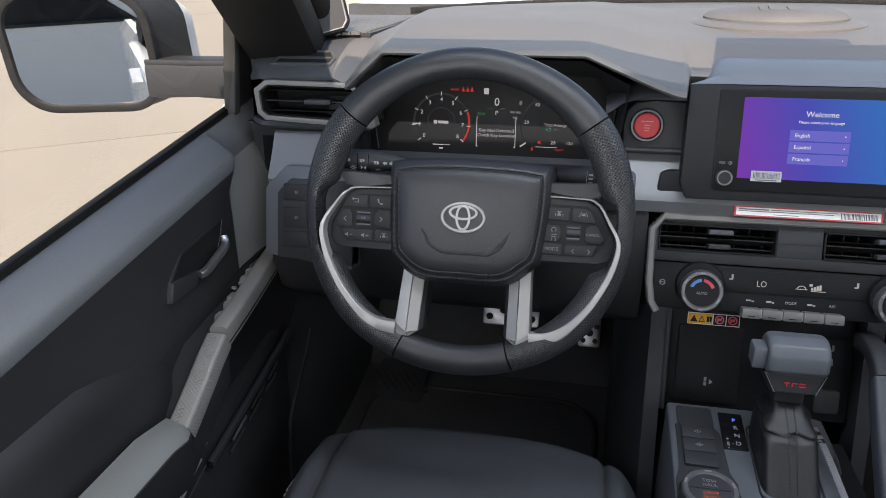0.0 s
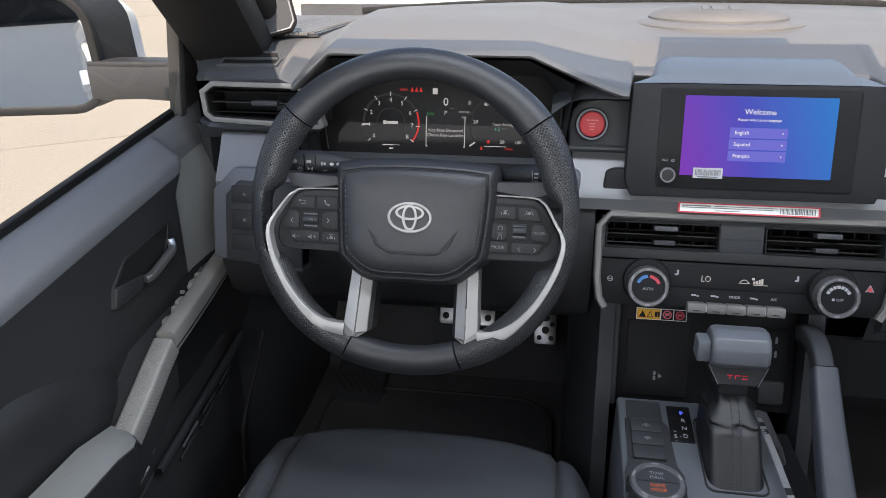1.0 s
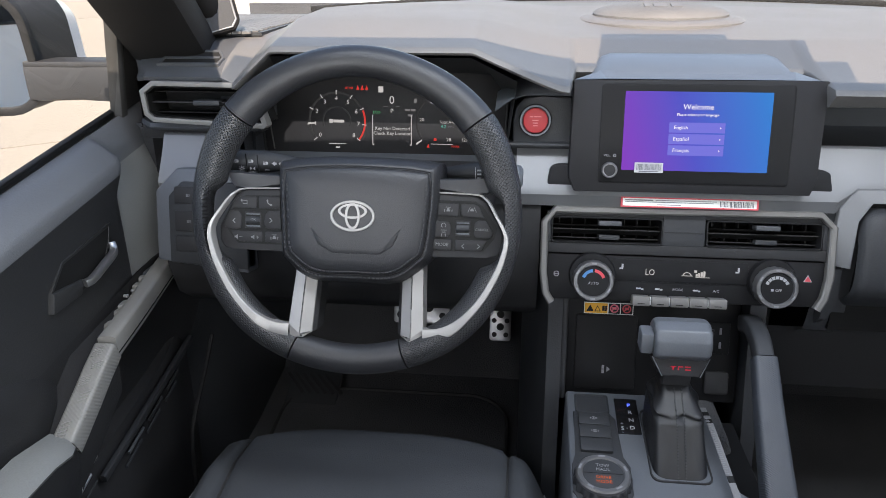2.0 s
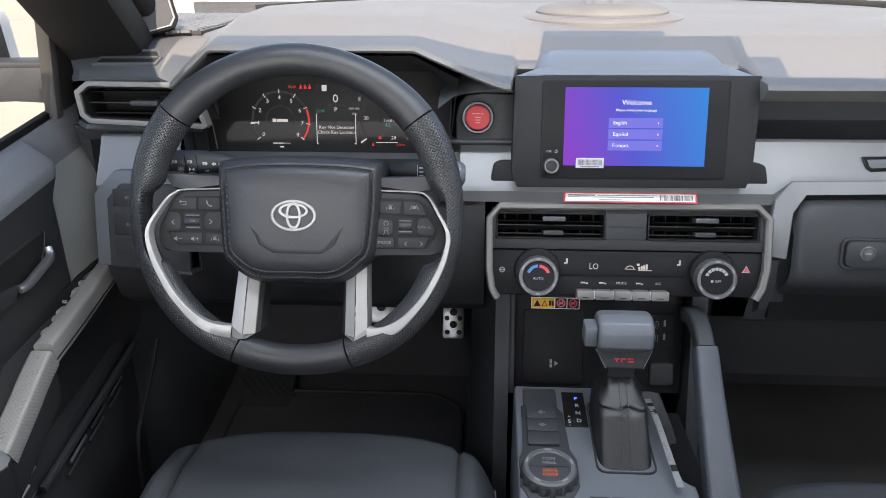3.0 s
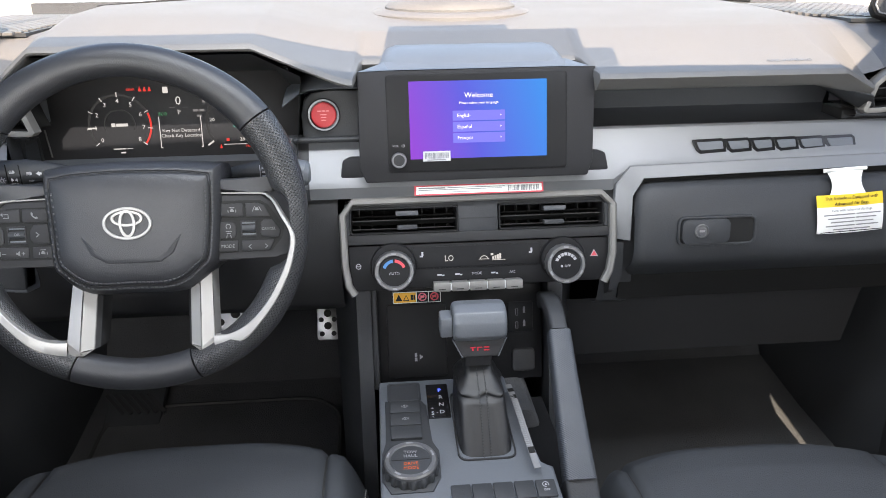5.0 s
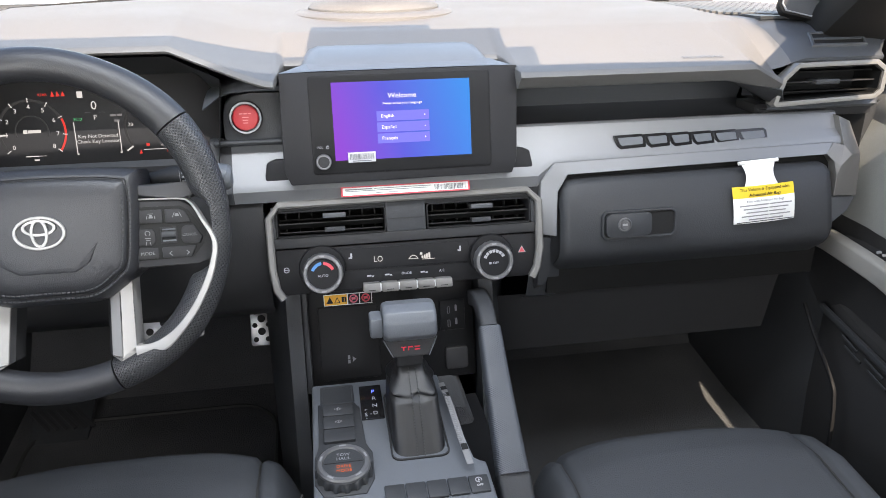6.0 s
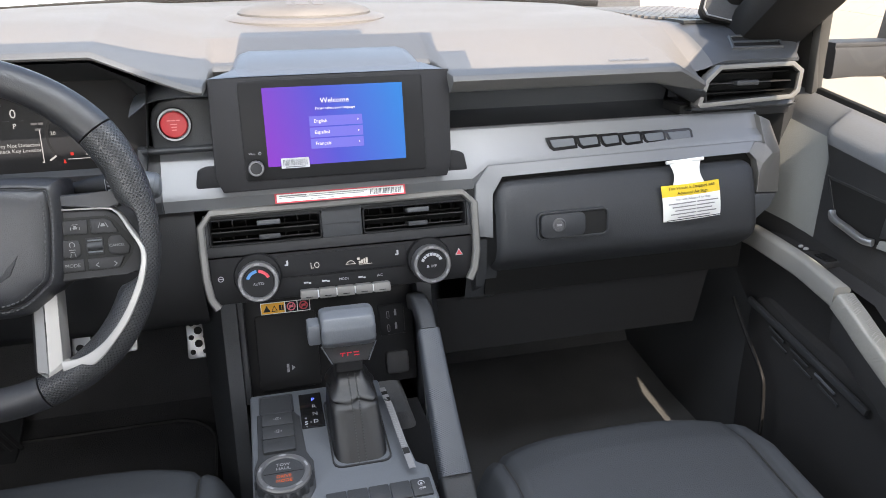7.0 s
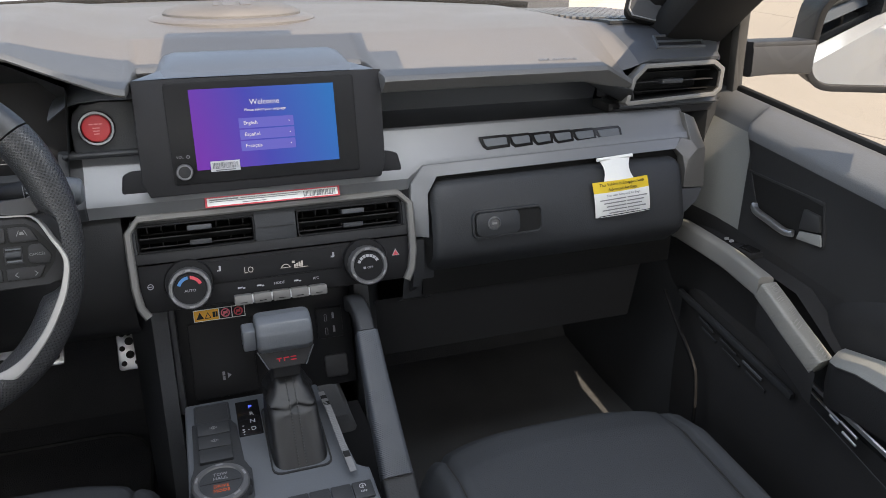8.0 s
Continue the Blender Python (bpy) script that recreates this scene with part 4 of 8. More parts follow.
marks("red_lamps", MC @ R, [bar(-0.016, -0.012, -0.026, -0.022), [(-0.026, -0.036), (-0.022, -0.036), (-0.024, -0.030)]], GLOW_RED, cluster)
# silver slivers painted as glints down the display's left edge
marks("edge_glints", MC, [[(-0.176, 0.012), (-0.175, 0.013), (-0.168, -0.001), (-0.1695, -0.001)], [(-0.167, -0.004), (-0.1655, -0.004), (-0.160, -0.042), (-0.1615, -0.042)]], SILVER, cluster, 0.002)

# start button plate
mp = plane_at(-0.19, 0.962, 1.293, 0.15)
o = [(-0.036, -0.036), (0.045, -0.036), (0.045, 0.0300), (0.0, 0.0300), (-0.022, 0.0285), (-0.033, 0.0175), (-0.0370, 0.0)]
plate = part("button_plate", prism(B(), mp, o, -0.05, 0.0, 0.003, 3), DASH_DARK, dash, "dark grey start button plate")
cover = [[V((-0.19 + x, y, 1.293 + z + dz)) for x, dz in ((-0.060, -0.020), (-0.038, -0.004), (-0.024, 0.0005), (0.0, 0.002), (0.045, 0.002))] for y, z in ((0.9655, 0.0290), (0.9635, 0.0305), (0.966, 0.0330), (0.990, 0.0400), (1.03, 0.0440))]
part("plate_shoulder", loft(B(), cover), SLATE, dash, "grey shoulder over the start button plate", sharp=60)
bm = B()
box(bm, mp, -0.05, 0.043, -0.0365, -0.0285, -0.03, 0.011, 0.004, 3)
part("plate_lip", bm, DASH_DARK, dash, "dark rounded lip under the start button")
MB = plane_at(-0.1975, 0.9600, 1.2925, 0.15)
start = thing("start_button", (-0.197, 0.962, 1.289), "round red engine start button in a black ring", "button")
bm = B()
lathe(bm, MB, [(0.0212, -0.002), (0.0212, 0.0035), (0.0200, 0.0055), (0.0175, 0.0055), (0.0166, 0.001)], 40)
part("ring", bm, GLOSS, start)
bm = B()
lathe(bm, MB, [(0.0162, 0.001), (0.0162, 0.0055), (0.0150, 0.0070), (0.010, 0.0074), (0.0, 0.0075)], 40)
part("cap", bm, RED, start)
PINK = mat("pale_red_print", (0.6, 0.2, 0.2), 0.6, bump=0)
marks("cap_marks", MB @ Matrix.Translation((0, 0, 0.0071)), [bar(-0.0075, -0.003, 0.0045, 0.006), bar(-0.002, 0.0025, 0.0045, 0.006), bar(0.0035, 0.0075, 0.0045, 0.006)], PINK, start, 0.0007)
marks("cap_text", MB @ Matrix.Translation((0, 0, 0.0071)), [bar(-0.004, 0.004, 0.0, 0.0012), bar(-0.0035, 0.0035, -0.0035, -0.0023), bar(-0.003, 0.003, -0.007, -0.0058)], PINK, start, 0.0006)

# centre speaker on the pad
spk = thing("centre_speaker", (-0.018, 1.15, 1.39), "oval centre dash speaker with a speckled grille", "speaker")
m = flat_at(-0.006, 1.235, 1.3985, 0.04)
bm = B()
lathe(bm, m @ Matrix.Diagonal((1, 0.75, 1, 1)), [(0.127, -0.006), (0.127, 0.001), (0.123, 0.003), (0.110, 0.006), (0.105, 0.006)], 48)
part("surround", bm, DASH, spk, "grey oval surround")
GRILLE = mat("speckled_grille", (0.1, 0.099, 0.097), 0.6, scale=900, vary=0.6, bump=0.8)
bm = B()
lathe(bm, m @ Matrix.Translation((0, 0.008, 0)) @ Matrix.Diagonal((1, 0.7, 1, 1)), [(0.1045, 0.003), (0.1045, 0.009), (0.098, 0.014), (0.075, 0.021), (0.0, 0.026)], 48)
part("grille", bm, GRILLE, spk, "brown-grey speckled grille")
marks("badge", m @ Matrix.Translation((0, -0.022, 0.0232)) @ Matrix.Rotation(radians(9), 4, "X"), [bar(-0.030, -0.022, -0.010, 0.012), bar(-0.016, 0.004, -0.010, 0.012), bar(0.010, 0.026, -0.010, 0.012)], DASH, spk, 0.001)
bm = B()
lathe(bm, flat_at(0.205, 1.36, 1.391), [(0.014, 0), (0.014, 0.004), (0.011, 0.008), (0.006, 0.011), (0.0, 0.012)], 24)
solo("light_sensor", bm, CHROME, "small domed light sensor on the dash pad", "sensor")
writing("SRS AIRBAG", flat_at(0.412, 0.945, 1.3512, 0.26), 0.0105, SLATE, dash, "airbag_lettering", wide=1.1)

# ---- steering wheel ----
wheel = thing("steering_wheel", (-0.401, 0.79, 1.03), "black leather steering wheel with satin silver spokes", "steering wheel")
SEAT_EYE = V((-0.187, -0.004, 1.489))
MW = Matrix.Translation(SEAT_EYE) @ Matrix.Scale(1.022, 4) @ Matrix.Translation(-SEAT_EYE) @ plane_at(-0.401, 0.783, 1.2185, 0.27)


def rim_piece(a0, a1, n, material, label):
    """A stretch of the rim between two angles; thicker where the thumbs rest."""
    rows = []
    for i in range(n + 1):
        a = radians(a0 + (a1 - a0) * i / n)
        d = math.degrees(a) % 360
        low = math.exp(-((d - 222) / 26) ** 2) + math.exp(-((d - 318) / 26) ** 2)
        high = math.exp(-((d - 145) / 22) ** 2) + math.exp(-((d - 35) / 22) ** 2)
        side = math.exp(-((d - 182) / 22) ** 2) + math.exp(-(((d + 180) % 360 - 178) / 22) ** 2)
        off = abs((d - 354.5 if d > 270 else d + 5.5 if d < 90 else 185.5 - d))      # degrees from the pod's middle
        pod = min(1.0, max(0.0, (16.5 - off) / 5.0))
        thick = 1.0 + 0.14 * high + 0.06 * low
        R = 0.1705 + 0.0050 * low + 0.0028 * high + 0.0025 * side
        c, s = math.cos(a), math.sin(a)
        row = []
        for k in range(16):
            t = 2 * math.pi * k / 16
            r = R + 0.0178 * thick * math.cos(t) * (1 - 0.9 * pod if math.cos(t) < 0 else 1)
            row.append(MW @ V((r * c, r * s, 0.0165 * thick * math.sin(t) + 0.002)))
        rows.append(row)
    ob = part("rim", loft(B(), rows, True, True), material, wheel, label, sharp=60)
    back_to = (CAB @ MW).inverted()
    layer = ob.data.uv_layers.new(name="rim_map")
    for lp in ob.data.loops:
        p = back_to @ ob.data.vertices[lp.vertex_index].co
        t = math.atan2(p.z - 0.002, math.hypot(p.x, p.y) - 0.1705)
        a = math.atan2(p.y, p.x)
        a += 2 * math.pi if (a < 0 and a0 > 100 and a0 < 280) else 0
        t += 2 * math.pi if t < -2.6 else 0
        layer.data[lp.index].uv = (a * 0.1705, t * 0.0178)


rim_piece(37.0, 141.0, 40, LEATHER, "smooth black leather rim")
rim_piece(141.6, 246.0, 40, PERF, "perforated black leather rim")
rim_piece(246.6, 290.5, 20, LEATHER, "smooth black leather rim")
rim_piece(291.1, 396.4, 40, PERF, "perforated black leather rim")

# hub pad: crowned leather cushion with flanks
hub_out = [(-0.091, 0.046), (-0.080, 0.059), (-0.03, 0.064), (0.03, 0.064), (0.088, 0.060), (0.1005, 0.047), (0.094, -0.040), (0.082, -0.060), (0.052, -0.0805), (0.0, -0.082), (-0.050, -0.0805), (-0.079, -0.061), (-0.088, -0.040)]
hub_loop = smooth_path([V((x, y, 0)) for x, y in hub_out[-2:] + hub_out + hub_out[:2]], 4)[8:-8]
hub_out = [(p.x, p.y) for p in hub_loop]


def inset(d):
    """The hub's outline drawn in by about d."""
    return [(0.004 + (x - 0.004) * (1 - d / 0.095), (y + 0.009) * (1 - d / 0.0725) - 0.009) for x, y in hub_out]


bm = B()
rows = []
for d, w in ((0.0, -0.05), (0.0, -0.012), (0.0012, -0.004), (0.0040, 0.0035), (0.0075, 0.0088), (0.0092, 0.0104), (0.0104, 0.0106), (0.0112, 0.0098), (0.0120, 0.0072), (0.0128, 0.0104), (0.0136, 0.0120), (0.0150, 0.0133), (0.020, 0.0160), (0.030, 0.0180), (0.042, 0.0188)):
    rows.append([MW @ V((x, y, w + (0.0036 if d == 0.0120 and y > 0.03 else 0.0))) for x, y in inset(d)])
rows.append([MW @ V((x * 0.4, (y + 0.009) * 0.4 - 0.009, 0.0193)) for x, y in inset(0.042)])
loft(bm, rows, True, True)
pad_ob = part("airbag_pad", bm, LEATHER, wheel, "black leather hub pad", sharp=40)
# dished facet below the emblem
bm = B()
o = [(-0.0455, -0.014), (-0.037, -0.033), (-0.022, -0.042), (0.026, -0.042), (0.039, -0.033), (0.0475, -0.014), (0.034, -0.030), (0.023, -0.0365), (-0.020, -0.0365), (-0.032, -0.030)]
prism(bm, MW @ Matrix.Translation((0.004, 0, 0)), [(x * 1.12, y * 1.06) for x, y in o], 0.012, 0.0203, 0.0008)
part("pad_facet", bm, LEATHER, pad_ob)
# flank strips and stitching
o = inset(0.0120)
line = [V((x, y, 0)) for x, y in o[20:] + o[:1]]
part("piping", sweep(B(), [MW @ V((p.x, p.y, 0.0082)) for p in line], circle(0.0010, 6), up=V((0, -1, 0.27))), INK, pad_ob, "black seam")
for d, w, mt in ((0.0158, 0.0142, SEAM), (0.0092, 0.0106, SEAM)):
    o = inset(d)
    line = smooth_path([V((x, y, 0)) for x, y in o[20:] + o[:1]], 10)
    bm = B()
    last = line[0]
    for p in line[1:]:
        if (p - last).length >= 0.0042:
            f = (p - last).normalized()
            sweep(bm, [MW @ V((last.x, last.y, w)), MW @ V((last.x + f.x * 0.0027, last.y + f.y * 0.0027, w))], circle(0.0010, 6), up=V((0, -1, 0.27)))
            last = p
    part("stitching", bm, mt, pad_ob, "black seam stitching")
marks("embossing", MW @ Matrix.Translation((0.003, -0.054, 0.0165)), [bar(-0.028, -0.022, -0.002, 0.003), bar(-0.019, -0.012, -0.002, 0.003), bar(-0.009, -0.002, -0.002, 0.003), bar(0.001, 0.007, -0.002, 0.003), bar(0.010, 0.017, -0.002, 0.003), bar(0.020, 0.026, -0.002, 0.003)], LEATHER, pad_ob, 0.0006)
# plain oval emblem
ME = MW @ Matrix.Translation((0.0025, -0.002, 0.0200))
bm = B()
ring(bm, ME, circle(0.0255, 40, 0.0175), circle(0.0225, 40, 0.0145), -0.002, 0.0022, 0.0007)
part("emblem", bm, SPOKE, pad_ob, "silver oval emblem")
bm = B()
ring(bm, ME, circle(0.0085, 28, 0.0150), circle(0.0060, 28, 0.0122), -0.002, 0.0018)
part("emblem", bm, SPOKE, pad_ob, "silver inner oval")
bm = B()
ring(bm, ME @ Matrix.Translation((0, 0.0055, 0)), circle(0.0165, 28, 0.0085), circle(0.0138, 28, 0.0060), -0.002, 0.0016)
part("emblem", bm, SPOKE, pad_ob, "silver inner oval")

HUB_X = 0.005                     # the spokes' middle line
for sgn in (-1, 1):
    def W(x, y, w=0.0):
        return MW @ V((HUB_X + sgn * x, y, w))
    # pod that carries the buttons
    o = [(0.076, 0.0255), (0.134, 0.0240), (0.147, 0.016), (0.1655, -0.018), (0.1665, -0.036), (0.160, -0.0455), (0.148, -0.0465), (0.076, -0.0495)]
    o = [(HUB_X + sgn * x, y) for x, y in o]
    pod_ob = part("button_pod", prism(B(), MW, o if sgn < 0 else o[::-1], -0.03, -0.0015, 0.0025, 3), BLACK, wheel, "matt black button pod")
    # dark bed that shows in the gaps between the keys
    bed = [(0.078, 0.0178), (0.134, 0.0172), (0.1420, 0.0120), (0.1590, -0.0120), (0.1560, -0.0245), (0.1440, -0.0392), (0.078, -0.0402)]
    bed = [(HUB_X + sgn * x, y) for x, y in bed]
    part("key_bed", prism(B(), MW, bed if sgn < 0 else bed[::-1], -0.01, -0.0011), INK, pod_ob)
    # leather arm above the pod
    arm = [(0.082, 0.0285), (0.133, 0.028), (0.146, 0.024), (0.160, 0.046), (0.140, 0.0425), (0.090, 0.0415)]
    arm = [(HUB_X + sgn * x, y) for x, y in arm]
    part("upper_arm", prism(B(), MW, arm if sgn > 0 else arm[::-1], -0.03, 0.0, 0.003), LEATHER, wheel, "black leather upper arm")
    # satin strip round the pod and down the rim, widening to the foot of the spoke
    run = ((0.085, 0.0262, 0.0, 0.0009), (0.1335, 0.0247, 0.001, 0.0010), (0.1439, 0.0210, 0.004, 0.0012), (0.1502, 0.0149, 0.010, 0.0014), (0.1587, 0.0006, 0.0165, 0.0016), (0.1667, -0.0130, 0.0190, 0.0020), (0.1697, -0.0242, 0.0195, 0.0025),
           (0.1680, -0.0380, 0.0200, 0.0029), (0.1610, -0.0600, 0.0200, 0.0034), (0.1457, -0.0893, 0.0200, 0.0037), (0.1278, -0.1121, 0.0195, 0.0043), (0.1110, -0.1270, 0.0180, 0.0060), (0.0943, -0.1348, 0.0155, 0.0070), (0.0782, -0.1371, 0.0130, 0.0078))
    mid = smooth_path([V((x, y, w)) for x, y, w, h in run], 5)
    half = smooth_path([V((h, 0, 0)) for x, y, w, h in run], 5)
    rows = []
    for i, p in enumerate(mid):
        d = (mid[min(i + 1, len(mid) - 1)] - mid[max(i - 1, 0)])
        d = V((d.x, d.y, 0)).normalized()
        nx, ny, h = -d.y, d.x, half[i].x
        if i > len(mid) - 4:
            nx, ny = 0.08, -1.0
        rows.append([W(p.x + nx * a, p.y + ny * a, p.z + b + 0.002 * min(1, max(0, (0.01 - p.y) / 0.03))) for a, b in ((-h, -0.014), (-h, -0.0010), (-h * 0.75, -0.0001), (h * 0.75, 0.0003), (h, -0.0006), (h, -0.014))])
    part("spoke_strip", loft(B(), rows), SPOKE, wheel, "satin silver strip", sharp=30)
    # lower spoke: two long facets that meet in a ridge, mitred into the foot
    top = [(0.0745, -0.0450, -0.016), (0.0620, -0.0520, -0.010), (0.0500, -0.0600, -0.016)]
    bot = [(0.0788, -0.1293, 0.0122), (0.0646, -0.1405, 0.0162), (0.0521, -0.1390, 0.0085)]
    low = [(0.0774, -0.1449, 0.0132), (0.0620, -0.1452, 0.0136)]
    bm = B()
    tv, bv, lv = ([bm.verts.new(W(*p)) for p in q] for q in (top, bot, low))
    faces = [(tv[0], tv[1], bv[1], bv[0]), (tv[1], tv[2], bv[2], bv[1]), (bv[0], bv[1], lv[1], lv[0]), (bv[1], bv[2], lv[1])]
    for f in faces:
        bm.faces.new(f)
    edge = [tv[0], tv[1], tv[2], bv[2], lv[1], lv[0], bv[0]]
    deep = [bm.verts.new(W(p[0] + dx, p[1], p[2] - 0.032)) for p, dx in zip(top + [bot[2], low[1], low[0], bot[0]], (0, 0, -0.003, -0.003, 0, 0, 0))]
    for i in range(7):
        bm.faces.new((edge[i], edge[(i + 1) % 7], deep[(i + 1) % 7], deep[i]))
    bevel(bm, [e for e in bm.edges if len(e.link_faces) == 2 and all(v in tv + bv + lv for v in e.verts)], 0.0007, 2)
    part("lower_spoke", bm, SPOKE, wheel, "satin silver faceted lower spoke", sharp=14)
    # dark flank on the inner side of the spoke
    rows = [[W(x - 0.0002, y, w - 0.002), W(x - 0.0040, y + 0.001, w - 0.008), W(x - 0.0045, y + 0.001, w - 0.035)] for x, y, w in (top[2], bot[2])]
    part("spoke_flank", loft(B(), rows), BLACK, wheel, "black inner flank of the spoke", sharp=12)


# buttons on the pods
def key(poly, kind):
    """A flush key on a pod, with its sign."""
    x, y = sum(p[0] for p in poly) / len(poly), sum(p[1] for p in poly) / len(poly)
    kb = part("button", prism(B(), MW, poly, -0.008, 0.0006, 0.0009), BLACK, wheel)
    m = MW @ Matrix.Translation((x, y, 0.0007))
    if kind == "<":
        marks("symbol", m, [[(-0.002, 0), (0.001, 0.003), (0.0017, 0.0024), (-0.0006, 0), (0.0017, -0.0024), (0.001, -0.003)]], KEY_SIGN, kb)
    elif kind == ">":
        marks("symbol", m, [[(0.002, 0), (-0.001, -0.003), (-0.0017, -0.0024), (0.0006, 0), (-0.0017, 0.0024), (-0.001, 0.003)]], KEY_SIGN, kb)
    elif len(kind) > 1 and kind.isupper():
        writing(kind, m, 0.0040 if len(kind) > 4 else 0.0052, KEY_SIGN, kb)
    elif kind == "minus_plus":
        for dx in (-0.0095, 0.0105):
            marks("symbol", m @ Matrix.Translation((dx + 0.001, 0, 0)), [bar(-0.0050, -0.0036, -0.0010, 0.0010), [(-0.0036, -0.0010), (-0.0012, -0.0028), (-0.0012, 0.0028), (-0.0036, 0.0010)], bar(0.0006, 0.0042, -0.0003, 0.0003)] + ([bar(0.0021, 0.0027, -0.0018, 0.0018)] if dx > 0 else []), KEY_SIGN, kb)
    elif kind == "arrows":
        for sg in (-1, 1):
            marks("symbol", m @ Matrix.Translation((sg * 0.0090 - 0.001, 0, 0)), [[(sg * 0.0018, 0), (-sg * 0.0012, sg * -0.0027), (-sg * 0.0018, sg * -0.0021), (sg * 0.0006, 0), (-sg * 0.0018, sg * 0.0021), (-sg * 0.0012, sg * 0.0027)]], KEY_SIGN, kb)
    elif kind == "arrow":
        marks("symbol", m, [bar(-0.003, 0.0035, 0.001, 0.0017), bar(0.0029, 0.0036, -0.0022, 0.001), bar(-0.002, 0.0036, -0.0028, -0.0021), [(-0.0048, 0.0013), (-0.0025, 0.0032), (-0.0025, -0.0006)]], KEY_SIGN, kb)
    elif kind == "phone":
        marks("symbol", m, [[(-0.0036, 0.0030), (-0.0022, 0.0038), (-0.0010, 0.0018), (-0.0020, 0.0010)], [(-0.0034, 0.0024), (-0.0022, 0.0010), (0.0012, -0.0024), (0.0020, -0.0036), (0.0004, -0.0030), (-0.0026, -0.0004)], [(0.0008, -0.0018), (0.0018, -0.0010), (0.0036, -0.0022), (0.0026, -0.0036)]], KEY_SIGN, kb)
    elif kind == "road":
        marks("symbol", m, [[(-0.0052, -0.0025), (-0.0044, -0.0025), (-0.0020, 0.003), (-0.0026, 0.003)], [(0.0052, -0.0025), (0.0026, 0.003), (0.0020, 0.003), (0.0044, -0.0025)], bar(-0.0022, 0.0022, -0.0014, 0.0002), bar(-0.0014, 0.0014, 0.0002, 0.0016)], KEY_SIGN, kb)
    elif kind == "icon":
        marks("symbol", m, [bar(-0.0045, -0.0038, -0.0025, 0.0005), bar(0.0038, 0.0045, -0.0025, 0.0005), bar(-0.0020, 0.0020, -0.0018, 0.0002), bar(-0.0012, 0.0012, 0.0002, 0.0018), bar(-0.0028, 0.0028, 0.0026, 0.0032)], KEY_SIGN, kb)
    elif kind == "lines":
        marks("symbol", m @ Matrix.Translation((-0.001, 0, 0)), arc_band(0.0022, 0.0029, -60, 240, 14, 0, 0.0045) + [bar(-0.0032, 0.0032, -0.0012, -0.0006), bar(-0.0022, 0.0022, -0.0036, -0.0028), [(-0.0030, -0.0085), (-0.0023, -0.0085), (-0.0014, -0.0045), (-0.0020, -0.0045)], [(0.0030, -0.0085), (0.0020, -0.0045), (0.0014, -0.0045), (0.0023, -0.0085)]], KEY_SIGN, kb)


KEY_SIGN = mat("dim_key_print", (0.16, 0.16, 0.165), 0.5, bump=0)
for kind, poly in (
    ("arrow", [(-0.1462, 0.0020), (-0.1393, 0.0125), (-0.1349, 0.0155), (-0.1155, 0.0159), (-0.1157, 0.0021)]),
    ("phone", [(-0.1130, 0.0159), (-0.0876, 0.0160), (-0.0871, 0.0018), (-0.1133, 0.0017)]),
    ("<", [(-0.1564, -0.0158), (-0.1479, -0.0016), (-0.1378, -0.0011), (-0.1337, -0.0065), (-0.1343, -0.0204), (-0.1376, -0.0226), (-0.1528, -0.0226)]),
    (">", [(-0.1064, -0.0074), (-0.1022, -0.0010), (-0.0874, -0.0006), (-0.0862, -0.0217), (-0.1031, -0.0218), (-0.1068, -0.0171)]),
    ("minus_plus", [(-0.1470, -0.0247), (-0.1092, -0.0250), (-0.1097, -0.0370), (-0.1361, -0.0372), (-0.1425, -0.0344)]),
    ("icon", [(-0.1053, -0.0252), (-0.0838, -0.0251), (-0.0831, -0.0374), (-0.1058, -0.0370)]),
    ("icon", [(0.0967, 0.0140), (0.1201, 0.0141), (0.1199, -0.0003), (0.0961, 0.0003)]),
    ("road", [(0.1228, 0.0141), (0.1370, 0.0141), (0.1433, 0.0114), (0.1496, -0.0012), (0.1231, -0.0007)]),
    ("lines", [(0.0939, -0.0057), (0.1092, -0.0067), (0.1113, -0.0109), (0.1112, -0.0205), (0.1079, -0.0237), (0.0924, -0.0238)]),
    ("CANCEL", [(0.1385, -0.0076), (0.1422, -0.0044), (0.1517, -0.0044), (0.1597, -0.0171), (0.1569, -0.0246), (0.1409, -0.0236), (0.1378, -0.0204)]),
    ("MODE", [(0.0911, -0.0265), (0.1128, -0.0269), (0.1127, -0.0386), (0.0903, -0.0387)]),
    ("arrows", [(0.1169, -0.0269), (0.1526, -0.0267), (0.1472, -0.0374), (0.1440, -0.0389), (0.1167, -0.0386)]),
):
    key(poly, kind)
for (x0, y1), (x1, y0) in ((((-0.1301, -0.0022), (-0.1108, -0.0214)), ((0.1166, -0.005), (0.1334, -0.0225)))):
    rf = part("roller_frame", ring(B(), MW, bar(x0, x1, y0, y1), bar(x0 + 0.0012, x1 - 0.0012, y0 + 0.0014, y1 - 0.0014), -0.008, 0.0002, 0.0004), BLACK, wheel, "black roller frame")
    ym = (y0 + y1) / 2
    drum = [MW @ V((x, ym, -0.003)) for x in (x0 + 0.0012, x1 - 0.0012)]
    part("roller", sweep(B(), drum, circle(0.0046, 14), up=V((0, 0, 1))), DASH_DARK, rf, "dark grey roller")
    for v in (y1 - 0.0026, y0 + 0.0026):
        part("roller_lip", prism(B(), MW, bar(x0 + 0.0012, x1 - 0.0012, v - 0.0009, v + 0.0009), -0.006, -0.0008, 0.0004), SLATE, rf)
writing("OK", MW @ Matrix.Translation((-0.1195, -0.0110, 0.0017)), 0.0042, KEY_SIGN, wheel, "roller_lettering")

